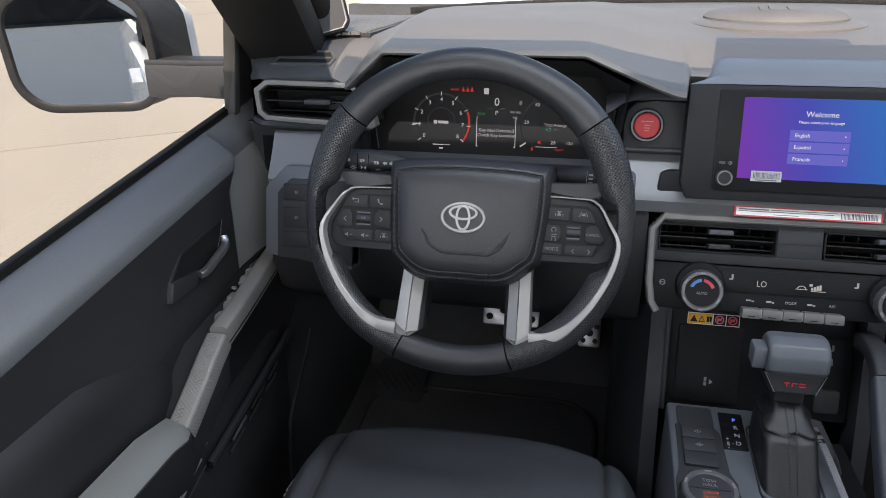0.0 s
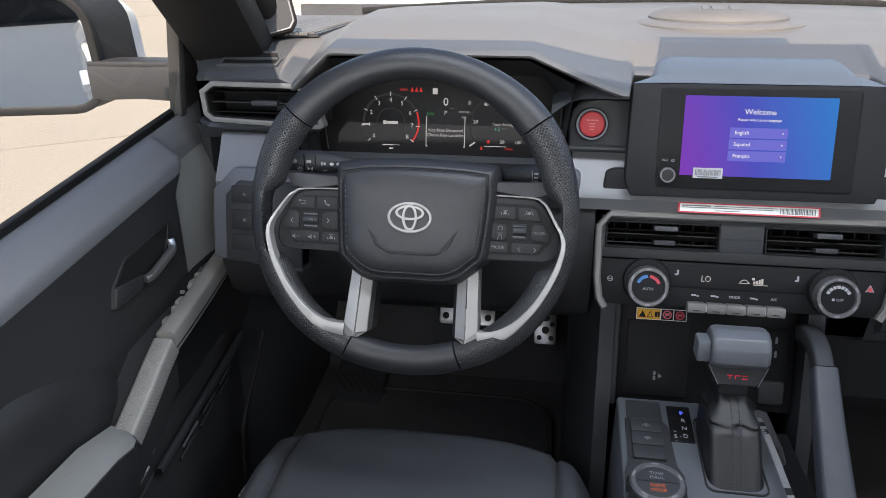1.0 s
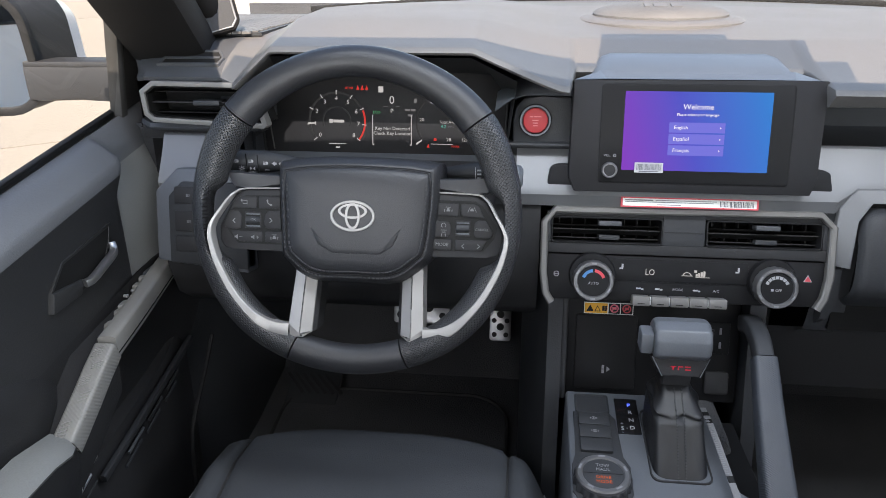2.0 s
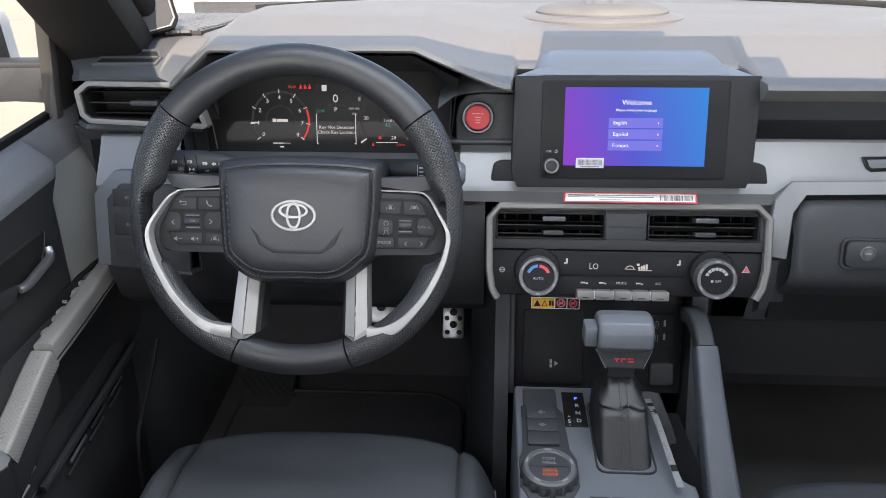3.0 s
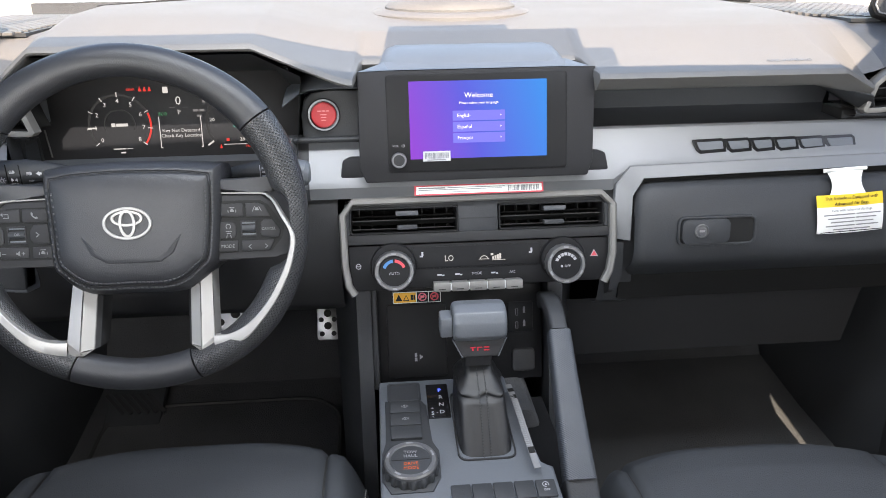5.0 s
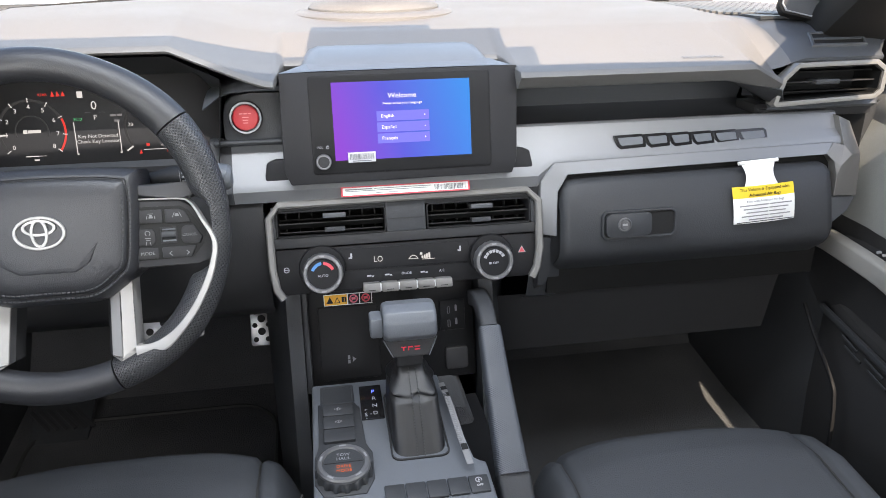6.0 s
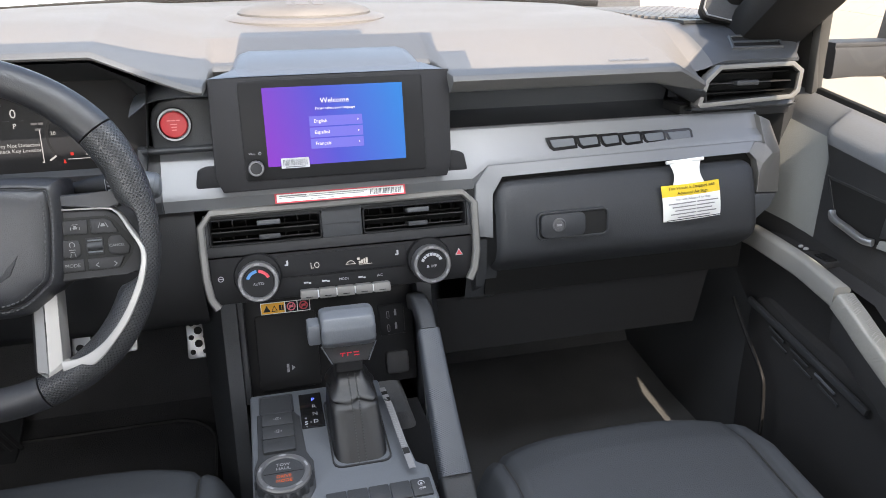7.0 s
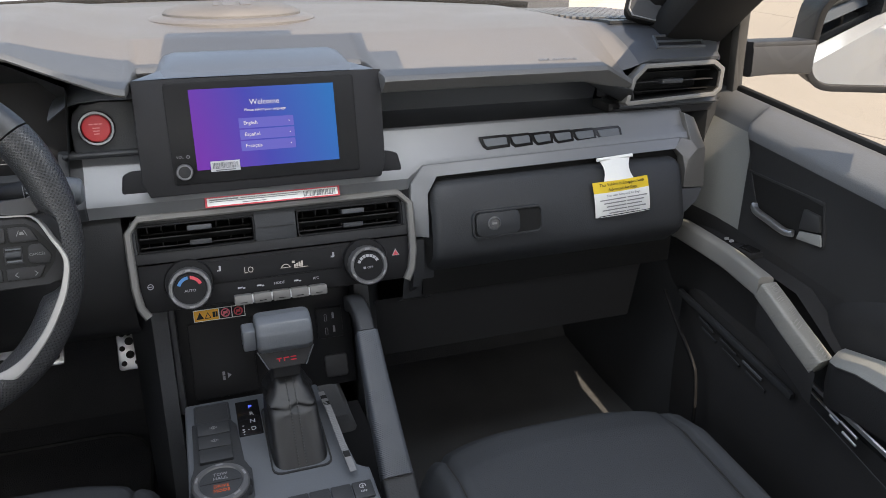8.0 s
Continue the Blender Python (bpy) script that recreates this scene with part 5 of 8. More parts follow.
# column shroud and stalks
column = thing("steering_column", (-0.401, 0.9, 1.13), "black steering column shroud with two control stalks", "steering column")
bm = B()
sweep(bm, [(-0.401, 0.80, 1.195), (-0.401, 0.88, 1.185), (-0.401, 0.99, 1.17)], rounded(-0.075, 0.075, -0.045, 0.045, 0.02, 3), scales=[0.9, 1.0, 1.15])
part("shroud", bm, BLACK, column)
bm = B()
sweep(bm, [(-0.47, 0.885, 1.241), (-0.51, 0.872, 1.252), (-0.535, 0.867, 1.2545), (-0.578, 0.862, 1.2545)], circle(0.0135, 16), scales=[0.55, 0.8, 1.05, 1.1], up=V((0, -1, 0)))
stalk = part("stalk", bm, DASH_DARK, column, "black lamp stalk")
ms = plane_at(-0.553, 0.8470, 1.2555, 0.0)
sun_rays = [[(r * math.cos(a) - 0.0003 * math.sin(a), r * math.sin(a) + 0.0003 * math.cos(a)) for r in (0.0026, 0.0040)] + [(r * math.cos(a) + 0.0003 * math.sin(a), r * math.sin(a) - 0.0003 * math.cos(a)) for r in (0.0040, 0.0026)] for a in (math.pi / 4 * k for k in range(8))]
marks("stalk_sign", ms @ Matrix.Translation((-0.0025, -0.0058, 0)), arc_band(0.0013, 0.0020, 0, 360, 16) + sun_rays, LEGEND, stalk, 0.0008)
for x, y, k in ((-0.0085, 0.0040, 0.8), (0.0105, 0.0040, 0.7), (0.0290, 0.0018, 0.7)):
    marks("stalk_sign", ms @ Matrix.Translation((x, y, 0)) @ Matrix.Diagonal((k, k, 1, 1)), [[(0.0, -0.0028), (0.0026, -0.0020), (0.0034, 0.0), (0.0026, 0.0020), (0.0, 0.0028)]] + [bar(-0.0052, -0.0010, v - 0.0004, v + 0.0004) for v in (-0.0020, 0.0, 0.0020)], LEGEND, stalk, 0.0008)
marks("stalk_sign", ms @ Matrix.Translation((0.0110, -0.0052, 0)), [[(-0.0032, 0.0022), (-0.0032, -0.0022), (-0.0006, 0.0)], [(0.0032, -0.0022), (0.0032, 0.0022), (0.0006, 0.0)]], LEGEND, stalk, 0.0008)
for sg in (-1, 1):
    marks("stalk_sign", ms @ Matrix.Translation((0.0435 + sg * 0.0040, 0.0016, 0)), [[(sg * 0.0034, 0.0), (0.0, sg * 0.0026), (0.0, sg * 0.0012), (-sg * 0.0024, sg * 0.0012), (-sg * 0.0024, -sg * 0.0012), (0.0, -sg * 0.0012), (0.0, -sg * 0.0026)]], LEGEND, stalk, 0.0008)
marks("stalk_joint", ms, [bar(0.0035, 0.0045, -0.013, 0.013), bar(0.018, 0.0188, -0.012, 0.012)], GLOSS, stalk, 0.0009)
writing("AUTO", ms @ Matrix.Translation((0.0110, -0.0100, 0.0006)), 0.0030, LEGEND, stalk)
writing("OFF", ms @ Matrix.Translation((0.0300, -0.0070, 0.0006)), 0.0034, LEGEND, stalk)
bm = B()
sweep(bm, [(-0.33, 0.885, 1.234), (-0.29, 0.872, 1.243), (-0.265, 0.867, 1.246), (-0.235, 0.862, 1.248)], circle(0.0135, 16), scales=[0.55, 0.8, 1.05, 1.1], up=V((0, -1, 0)))
stalk = part("stalk", bm, DASH_DARK, column, "black wiper stalk")
bm = B()
sweep(bm, [(-0.236, 0.862, 1.246), (-0.228, 0.861, 1.245), (-0.217, 0.860, 1.243), (-0.2125, 0.860, 1.242), (-0.2105, 0.860, 1.242)], circle(0.0155, 16), scales=[0.85, 1.0, 1.0, 0.8, 0.45], up=V((0, -1, 0)))
part("stalk_tip", bm, SLATE, stalk, "slate grey stalk tip")
ms = plane_at(-0.258, 0.8485, 1.2475, 0.0) @ Matrix.Diagonal((1.2, 1.2, 1, 1))
marks("stalk_marks", ms, [bar(-0.008, -0.0075, -0.009, 0.009), bar(-0.006, -0.002, 0.005, 0.0065), bar(-0.006, -0.002, 0.001, 0.0025), bar(-0.006, -0.002, -0.003, -0.0015), bar(0.002, 0.007, 0.003, 0.007), bar(0.010, 0.011, -0.006, 0.007)], LEGEND, stalk, 0.0008)

# switch panel at the driver's end
swp = thing("switch_panel", (-0.66, 0.93, 1.1), "black dash switch panel in a slate grey bezel", "switch panel")
MS = plane_at(-0.655, 0.917, 1.175, 0.22)
bm = B()
o = [(-0.055, 0.020), (-0.024, 0.052), (0.075, 0.052), (0.075, -0.09), (-0.055, -0.075)]
prism(bm, MS, o, -0.03, 0.006, 0.003)
part("bezel", bm, SLATE, swp, "slate grey chamfered bezel")
bm = B()
o = [(-0.036, 0.014), (-0.017, 0.034), (0.075, 0.034), (0.075, -0.085), (-0.036, -0.078)]
prism(bm, MS, o, -0.02, 0.009, 0.003)
part("face", bm, DASH_DARK, swp)
for y0, y1 in ((0.004, 0.027), (-0.034, -0.006), (-0.062, -0.040)):
    bm = B()
    box(bm, MS, -0.026, 0.014, y0, y1, 0.006, 0.0115, 0.0015)
    sw = part("switch", bm, BLACK, swp)
    if y0 > -0.05:
        k = 0.65
        marks("symbol", MS @ Matrix.Translation((-0.008, (y0 + y1) / 2, 0.0115)), [[(x * k, y * k) for x, y in b] for b in (bar(-0.001, 0.003, -0.003, 0.003), bar(0.004, 0.007, 0.002, 0.003), bar(0.004, 0.007, -0.0005, 0.0005), bar(0.004, 0.007, -0.003, -0.002))], KEY_SIGN, sw)

# ---- centre display ----
disp = thing("touchscreen", (0, 0.94, 1.21), "lit touchscreen in a grey housing, purple to blue picture", "display")
MD = plane_at(0, 0.927, 1.29, 0.19)
face = [(-0.1515, 0.0605), (0.1512, 0.0615), (0.1485, -0.058), (0.142, -0.0770), (-0.1455, -0.0785), (-0.1535, -0.060)]
bm = B()
prism(bm, MD, [(x * 0.97, y * 0.96) for x, y in face], -0.055, -0.03)
prism(bm, MD, face[::-1], -0.03, 0.0, 0.0015, 2)
part("housing", bm, HOUSING, disp, "black display housing")
# sloping top of the housing, chamfered at both ends; lighter slate paints its lit face
front = [MD @ V(p) for p in ((-0.1515, 0.0600, 0.0003), (-0.112, 0.0612, 0.0003), (0.111, 0.0618, 0.0003), (0.1512, 0.0610, 0.0003))]
rear = [MD @ V(p) for p in ((-0.1500, 0.0610, -0.020), (-0.1180, 0.0720, -0.020), (0.1170, 0.0725, -0.020), (0.1500, 0.0620, -0.020))]
last = [MD @ V(p) for p in ((-0.1480, 0.0560, -0.050), (-0.1180, 0.0690, -0.050), (0.1170, 0.0695, -0.050), (0.1480, 0.0570, -0.050))]
part("housing_top", loft(B(), [front, rear, last]), SLATE, disp, "sloping top of the display, slate grey for the light on it", sharp=10)
bm = B()
prism(bm, MD, rounded(-0.117, 0.114, -0.0665, 0.056, 0.004, 3), -0.002, 0.0012, 0.0008)
part("glass", bm, ANTIGLARE, disp, "black display glass")
bm = B()
box(bm, MD, -0.0885, 0.0875, -0.050, 0.047, 0.0, 0.0018)
pic = part("picture", bm, SCREEN, disp, "lit purple to blue picture")
MP = MD @ Matrix.Translation((0, 0, 0.0020))
writing("Welcome", MP @ Matrix.Translation((0, 0.0285, 0)), 0.0092, GLOW_TEXT, pic, "heading")
writing("Please select your language", MP @ Matrix.Translation((0, 0.0192, 0)), 0.0046, GLOW_TEXT, pic, "subheading")
for k, word in enumerate(("English", "Espa\u00f1ol", "Fran\u00e7ais")):
    y = 0.0035 - 0.0140 * k
    marks("choice", MP @ Matrix.Translation((0, y, -0.0003)), [bar(-0.0335, 0.0335, -0.0062, 0.0062)], GLOW_BUTTON, pic, 0.0005)
    writing(word, MP @ Matrix.Translation((-0.028, y, 0.0002)), 0.0062, GLOW_TEXT, pic, "word", "LEFT")
    marks("arrow", MP @ Matrix.Translation((0.028, y, 0.0002)), [[(0.001, 0), (-0.0005, 0.0012), (-0.0005, -0.0012)]], GLOW_TEXT, pic)
bm = B()
lathe(bm, MD @ Matrix.Translation((-0.1035, -0.0505, 0.001)), [(0.0098, -0.002), (0.0098, 0.007), (0.0088, 0.0085), (0.0074, 0.0085), (0.0070, 0.0070)], 32)
kn = part("volume_knob", bm, KNOB_METAL, disp, "small chrome volume knob")
bm = B()
lathe(bm, MD @ Matrix.Translation((-0.1035, -0.0505, 0.001)), [(0.0072, 0.004), (0.0072, 0.0075), (0.005, 0.0080), (0.0, 0.0082)], 24)
part("cap", bm, BLACK, kn)
writing("VOL", MD @ Matrix.Translation((-0.107, -0.0325, 0.0014)), 0.0042, LEGEND, disp)
marks("power_mark", MD @ Matrix.Translation((-0.0975, -0.0325, 0.0012)), arc_band(0.0014, 0.0019, -240, 60, 14) + [bar(-0.0003, 0.0003, 0.0006, 0.0023)], LEGEND, disp)
bm = B()
prism(bm, MD, [(-0.176, -0.050), (-0.166, -0.046), (0.162, -0.046), (0.172, -0.050), (0.177, -0.074), (0.168, -0.0845), (-0.172, -0.0845), (-0.180, -0.074)], -0.055, -0.020, 0.003)
part("foot", bm, HOUSING, disp, "black mounting foot")
bm = B()
rows = []
for x in (-0.128, -0.122, -0.112, -0.10, 0.10, 0.112, 0.122, 0.128):
    k = max(0, (abs(x) - 0.10) / 0.028)
    d = 0.022 * k * k
    rows.append([V((x, 0.945, 1.350 - d)), V((x, 0.965, 1.362 - d)), V((x, 1.02, 1.3705 - d)), V((x, 1.032, 1.3705 - d)), V((x, 1.041, 1.366 - d)), V((x, 1.044, 1.33))])
loft(bm, rows)
part("rear_hump", bm, SLATE, disp, "grey hump behind the display", sharp=40)

# stickers on and below the display
stk = thing("barcode_sticker", (-0.055, 0.915, 1.24), "small pale grey barcode sticker on the screen corner", "sticker")
mk = MD @ Matrix.Translation((-0.055, -0.0465, 0.0022))
# label greyed and its bars paled in colour for the glare
FILM = mat("grey_label_film", (0.42, 0.42, 0.44), 0.5, scale=400, bump=0.05, vary=0.04)
marks("label", mk, [bar(-0.0175, 0.0175, -0.0065, 0.0062)], FILM, stk, 0.0003)
random.seed(5)
xs, polys = -0.015, []
while xs < 0.0145:
    w = random.choice((0.0004, 0.0006, 0.0009))
    polys.append(bar(xs, xs + w, -0.0032, 0.0042))
    xs += w + random.choice((0.0004, 0.0007))
marks("bars", mk, polys + [bar(-0.012, 0.012, -0.0055, -0.0043)], SLATE, stk, 0.0005)
stk = thing("red_edged_sticker", (0.0, 0.93, 1.19), "long white sticker with a red edge on the trim band", "sticker")
mk = plane_at(0.001, 0.9240, 1.1975, 0.35)
bm = B()
box(bm, mk, -0.0855, 0.0855, -0.0072, 0.0058, -0.002, 0.0006)
part("edge", bm, RED_INK, stk, "red printed edge")
marks("label", mk, [bar(-0.0830, 0.0830, -0.0055, 0.0042)], PAPER, stk, 0.0009)
marks("print", mk, [bar(-0.080, -0.045, 0.0012, 0.0027), bar(-0.080, 0.030, -0.0008, 0.0001), bar(-0.042, 0.034, 0.0016, 0.0024), bar(-0.040, -0.010, -0.0040, -0.0032)], GREY_INK, stk, 0.0011)
xs, polys = 0.038, []
while xs < 0.080:
    w = random.choice((0.0005, 0.0008, 0.0011))
    polys.append(bar(xs, xs + w, -0.0045, 0.0028))
    xs += w + random.choice((0.0005, 0.0009))
# slate instead of black bars, to paint the glare over them
marks("bars", mk, polys, SLATE, stk, 0.0011)

# ---- centre stack ----
KNURL = mat("satin_ring_metal", (0.14, 0.14, 0.143), 0.46, 0.6, scale=1500, bump=0.1)
stack = thing("climate_panel", (0, 0.93, 1.06), "black climate panel with two knobs in a silver frame", "climate controls")


def MFv(z):
    return (z - 1.135) * 1.0385


MF = plane_at(0, 0.919, 1.135, 0.28)
bm = B()
fr = [(-0.168, 1.062), (-0.1755, 1.074), (-0.1795, 1.10), (-0.180, 1.165), (-0.1665, 1.1815), (0.167, 1.1835), (0.1835, 1.168), (0.183, 1.105), (0.178, 1.08), (0.170, 1.066)]
sweep(bm, [MF @ V((x, MFv(z), 0.0)) for x, z in fr], [(-0.0048, -0.02), (0.0048, -0.02), (0.0048, 0.004), (0.0026, 0.006), (-0.0026, 0.006), (-0.0048, 0.004)], up=V((0, -1, 0.28)))
part("frame", bm, SILVER, stack, "satin silver frame")
bm = B()
box(bm, MF, -0.178, 0.180, MFv(1.06), MFv(1.182), -0.07, -0.055)
part("backing", bm, SHADE_BLACK, stack)
# solid parts round the vents
for x0, x1, z0, z1 in ((-0.177, -0.171, 1.139, 1.178), (-0.027, 0.027, 1.139, 1.178), (0.173, 0.18, 1.139, 1.178)):
    bm = B()
    box(bm, MF, x0, x1, MFv(z0), MFv(z1), -0.05, -0.002, 0.0015)
    part("vent_surround", bm, DASH_DARK, stack)
bm = B()
box(bm, MF, -0.177, 0.18, MFv(1.1725), MFv(1.179), -0.05, -0.003, 0.001)
part("vent_surround", bm, BLACK, stack)
bm = B()
box(bm, MF, -0.026, 0.026, MFv(1.1555), MFv(1.1565), -0.01, -0.0012)
part("groove", bm, BLACK, stack)
bm = B()
box(bm, MF, -0.177, 0.18, MFv(1.126), MFv(1.1395), -0.05, -0.001, 0.002)
part("ledge", bm, BLACK, stack, "dark grey ledge below the vents")
for cx in (-0.099, 0.1):
    mv = MF @ Matrix.Translation((cx, MFv(1.156), 0))
    bm = B()
    o = rounded(-0.072, 0.072, -0.0175, 0.0175, 0.004, 2)
    ring(bm, mv, o, shrink(o, 0.002), -0.05, 0.0, 0.0006)
    vt = part("centre_vent", bm, PANEL, stack, "black slatted centre air vent")
    for v in (-0.0085, 0.0, 0.0085):
        bm = B()
        box(bm, mv @ Matrix.Translation((0, v, -0.008)) @ Matrix.Rotation(radians(-20), 4, "X"), -0.069, 0.069, -0.0008, 0.0008, -0.018, 0.002 if v == 0 else -0.008)
        part("slat", bm, SHADE_BLACK if v > 0.0 else INK, vt)
    for k in range(8):
        bm = B()
        box(bm, mv @ Matrix.Translation((-0.06 + 0.0171 * k, 0, -0.026)), -0.0008, 0.0008, -0.016, 0.016, -0.012, 0.0)
        part("vane", bm, PANEL, vt)
    for v, w in ((0.0095, 0.015), (-0.0095, 0.0135)):
        bm = B()
        box(bm, mv @ Matrix.Translation((0.004, v, -0.004)), -w, w, -0.0032, 0.0032, -0.012, 0.006 if v > 0 else 0.0, 0.0012)
        part("vent_tab", bm, POD if v > 0 else DASH_DARK, vt)
# panel with glass and knobs
bm = B()
o = [(-0.175, MFv(1.125)), (0.179, MFv(1.125)), (0.178, MFv(1.085)), (0.168, MFv(1.068)), (-0.166, MFv(1.066)), (-0.174, MFv(1.08))]
prism(bm, MF, o[::-1], -0.045, -0.004, 0.002)
part("panel", bm, PANEL, stack, "matt black control panel")
bm = B()
prism(bm, MF, rounded(-0.090, 0.084, MFv(1.0925), MFv(1.1205), 0.003, 2), -0.006, -0.0025, 0.0006)
part("display_glass", bm, ANTIGLARE, stack)
mg = MF @ Matrix.Translation((0, MFv(1.1045), -0.0024))
writing("LO", mg @ Matrix.Translation((-0.0405, 0.0, 0)), 0.0115, GLOW_WHITE, stack, "temperature", wide=0.85)
marks("fan_lamps", mg, [bar(0.018 + 0.0032 * k, 0.0205 + 0.0032 * k, -0.003, 0.0005 + 0.0012 * k) for k in range(4)] + [bar(0.018, 0.036, -0.0046, -0.0038), bar(0.016, 0.0195, 0.002, 0.005)], GLOW_WHITE, stack)
marks("car_lamp", mg, arc_band(0.0052, 0.0062, 20, 160, 10, 0.007, -0.004) + [bar(0.0, 0.014, -0.003, -0.0022)], GLOW_WHITE, stack)
marks("seat_mark", MF @ Matrix.Translation((-0.0765, MFv(1.111), -0.0024)), [bar(-0.001, 0.0015, -0.002, 0.0035), bar(-0.0035, 0.001, -0.0035, -0.0015)], LEGEND, stack)
marks("seat_mark", MF @ Matrix.Translation((0.0715, MFv(1.111), -0.0024)), [bar(-0.001, 0.0015, -0.002, 0.0035), bar(-0.0035, 0.001, -0.0035, -0.0015)], LEGEND, stack)
marks("wheel_mark", MF @ Matrix.Translation((-0.162, MFv(1.0985), -0.0038)), arc_band(0.0028, 0.0037, 0, 360, 18) + [bar(-0.003, 0.003, -0.0004, 0.0004)], LEGEND, stack)
marks("hazard_mark", MF @ Matrix.Translation((0.1585, MFv(1.1035), -0.0038)), [[(-0.0055, -0.004), (0.0055, -0.004), (0.0, 0.0055)]], LEGEND, stack, 0.0004)
marks("hazard_mark", MF @ Matrix.Translation((0.1585, MFv(1.1035), -0.0034)), [[(-0.0040, -0.0032), (0.0040, -0.0032), (0.0, 0.0037)]], RED_INK, stack, 0.0004)
for cx, hot in ((-0.1155, True), (0.114, False)):
    mk = MF @ Matrix.Translation((cx, MFv(1.0985), -0.004))
    bm = B()
    lathe(bm, mk, [(0.0305, -0.001), (0.0305, 0.005), (0.029, 0.008), (0.024, 0.008)], 40)
    kb = part("knob", bm, PANEL, stack, "round temperature knob" if hot else "round fan knob")
    mk = mk @ Matrix.Translation((0.0005, -0.0055, 0.002)) @ Matrix.Diagonal((0.88, 0.88, 1, 1))
    rows = []
    bm = B()
    prof = [(0.0298, 0.004), (0.0298, 0.019), (0.0285, 0.0215), (0.0240, 0.0215), (0.0225, 0.0190)]
    for r, z in prof:
        rows.append([mk @ V(((r + (0.0005 if (i // 2) % 2 and r > 0.0297 else 0)) * math.cos(2 * math.pi * i / 72), (r + (0.0005 if (i // 2) % 2 and r > 0.0297 else 0)) * math.sin(2 * math.pi * i / 72), z)) for i in range(72)])
    loft(bm, rows, True)
    part("knob_ring", bm, KNURL, kb, "silver knurled ring")
    bm = B()
    lathe(bm, mk, [(0.0235, 0.010), (0.0235, 0.0185), (0.022, 0.0195), (0.0, 0.0198)], 40)
    part("knob_face", bm, ANTIGLARE, kb)
    mf = mk @ Matrix.Translation((0, 0, 0.0198))
    if hot:
        marks("cold_arc", mf, arc_band(0.0135, 0.018, 95, 160, 10), BLUE_INK, kb)
        marks("hot_arc", mf, arc_band(0.0135, 0.018, 20, 85, 10), RED_INK, kb)
        writing("AUTO", mf @ Matrix.Translation((0, -0.003, 0)), 0.0056, LEGEND, kb)
    else:
        marks("fan_arc", mf, [arc_band(0.0135, 0.018, 160 - 20 * k, 144 - 20 * k, 1)[0] for k in range(7)], LEGEND, kb)
        marks("fan_mark", mf, [bar(-0.0085, -0.0050, -0.0045, -0.0010)], LEGEND, kb)
        writing("OFF", mf @ Matrix.Translation((0.002, -0.003, 0)), 0.0054, LEGEND, kb)
    marks("ring_print", mk @ Matrix.Translation((0, 0, 0.0215)), [[(a * c - b * s, a * s + b * c) for a, b in bar(0.0250, 0.0275, -0.0035, 0.0035)] for c, s in ((math.cos(radians(90 + 60 * k)), math.sin(radians(90 + 60 * k))) for k in range(6))], GREY_INK, kb, 0.0003)
mr = MF @ Matrix.Translation((0, MFv(1.0695), 0))
for k, legend in enumerate(("", "", "MODE", "", "A/C")):
    x = -0.052 + 0.0243 * k
    bm = B()
    prism(bm, mr @ Matrix.Translation((x, 0, 0)), rounded(-0.0112, 0.0112, -0.0062, 0.0062, 0.001, 1), -0.01, 0.012, 0.0012)
    kb = part("key", bm, SILVER, stack, "silver toggle key")
    bm = B()
    box(bm, mr @ Matrix.Translation((x, -0.0032, 0.0115)), -0.0045, 0.0045, -0.0005, 0.0005, 0, 0.0008)
    part("key_lamp", bm, INK, kb)
    if k < 4:
        bm = B()
        box(bm, mr @ Matrix.Translation((x + 0.0122, 0.0, 0.0)), -0.001, 0.001, -0.005, 0.005, -0.01, 0.008)
        part("key_divider", bm, STEEL, kb)
    if legend:
        writing(legend, MF @ Matrix.Translation((x, MFv(1.0835), -0.0036)), 0.0048, LEGEND, kb)
    else:
        marks("symbol", MF @ Matrix.Translation((x, MFv(1.0835), -0.0038)), [bar(-0.005, 0.001, -0.001, 0.001), bar(0.0015, 0.0045, -0.0018, 0.0)], LEGEND, kb)

# lower stack: charging flap, sockets, cheeks
lower = thing("lower_stack", (0, 0.97, 0.9), "black lower stack with charging flap and sockets", "console")
ML = plane_at(0, 0.955, 0.985, 0.25)
bm = B()
o = [(-0.146, 0.09), (0.10, 0.09), (0.10, -0.09), (-0.146, -0.09)]
prism(bm, ML, o[::-1], -0.12, 0.0, 0.003)
part("body", bm, PANEL, lower)
bm = B()
box(bm, ML, -0.149, -0.1405, -0.09, 0.08, -0.1, 0.018, 0.002)
part("rib", bm, DASH_DARK, lower, "dark grey side rib")
bm = B()
prism(bm, ML, rounded(-0.128, -0.042, -0.078, 0.031, 0.004, 2), -0.005, 0.0035, 0.0012)
fp = part("charging_flap", bm, PANEL, lower, "matt black charging flap")
marks("symbol", ML @ Matrix.Translation((-0.083, -0.048, 0.0035)), [bar(-0.006, -0.0025, 0.0005, 0.006), bar(-0.006, -0.0025, -0.006, -0.0005), [(0.001, -0.004), (0.006, 0), (0.001, 0.004)]], GREY_INK, fp, 0.0003)
bm = B()
box(bm, ML, 0.049, 0.086, -0.018, 0.027, -0.005, 0.002, 0.001)
us = part("usb_plate", bm, PANEL, lower, "black plate with two sockets")
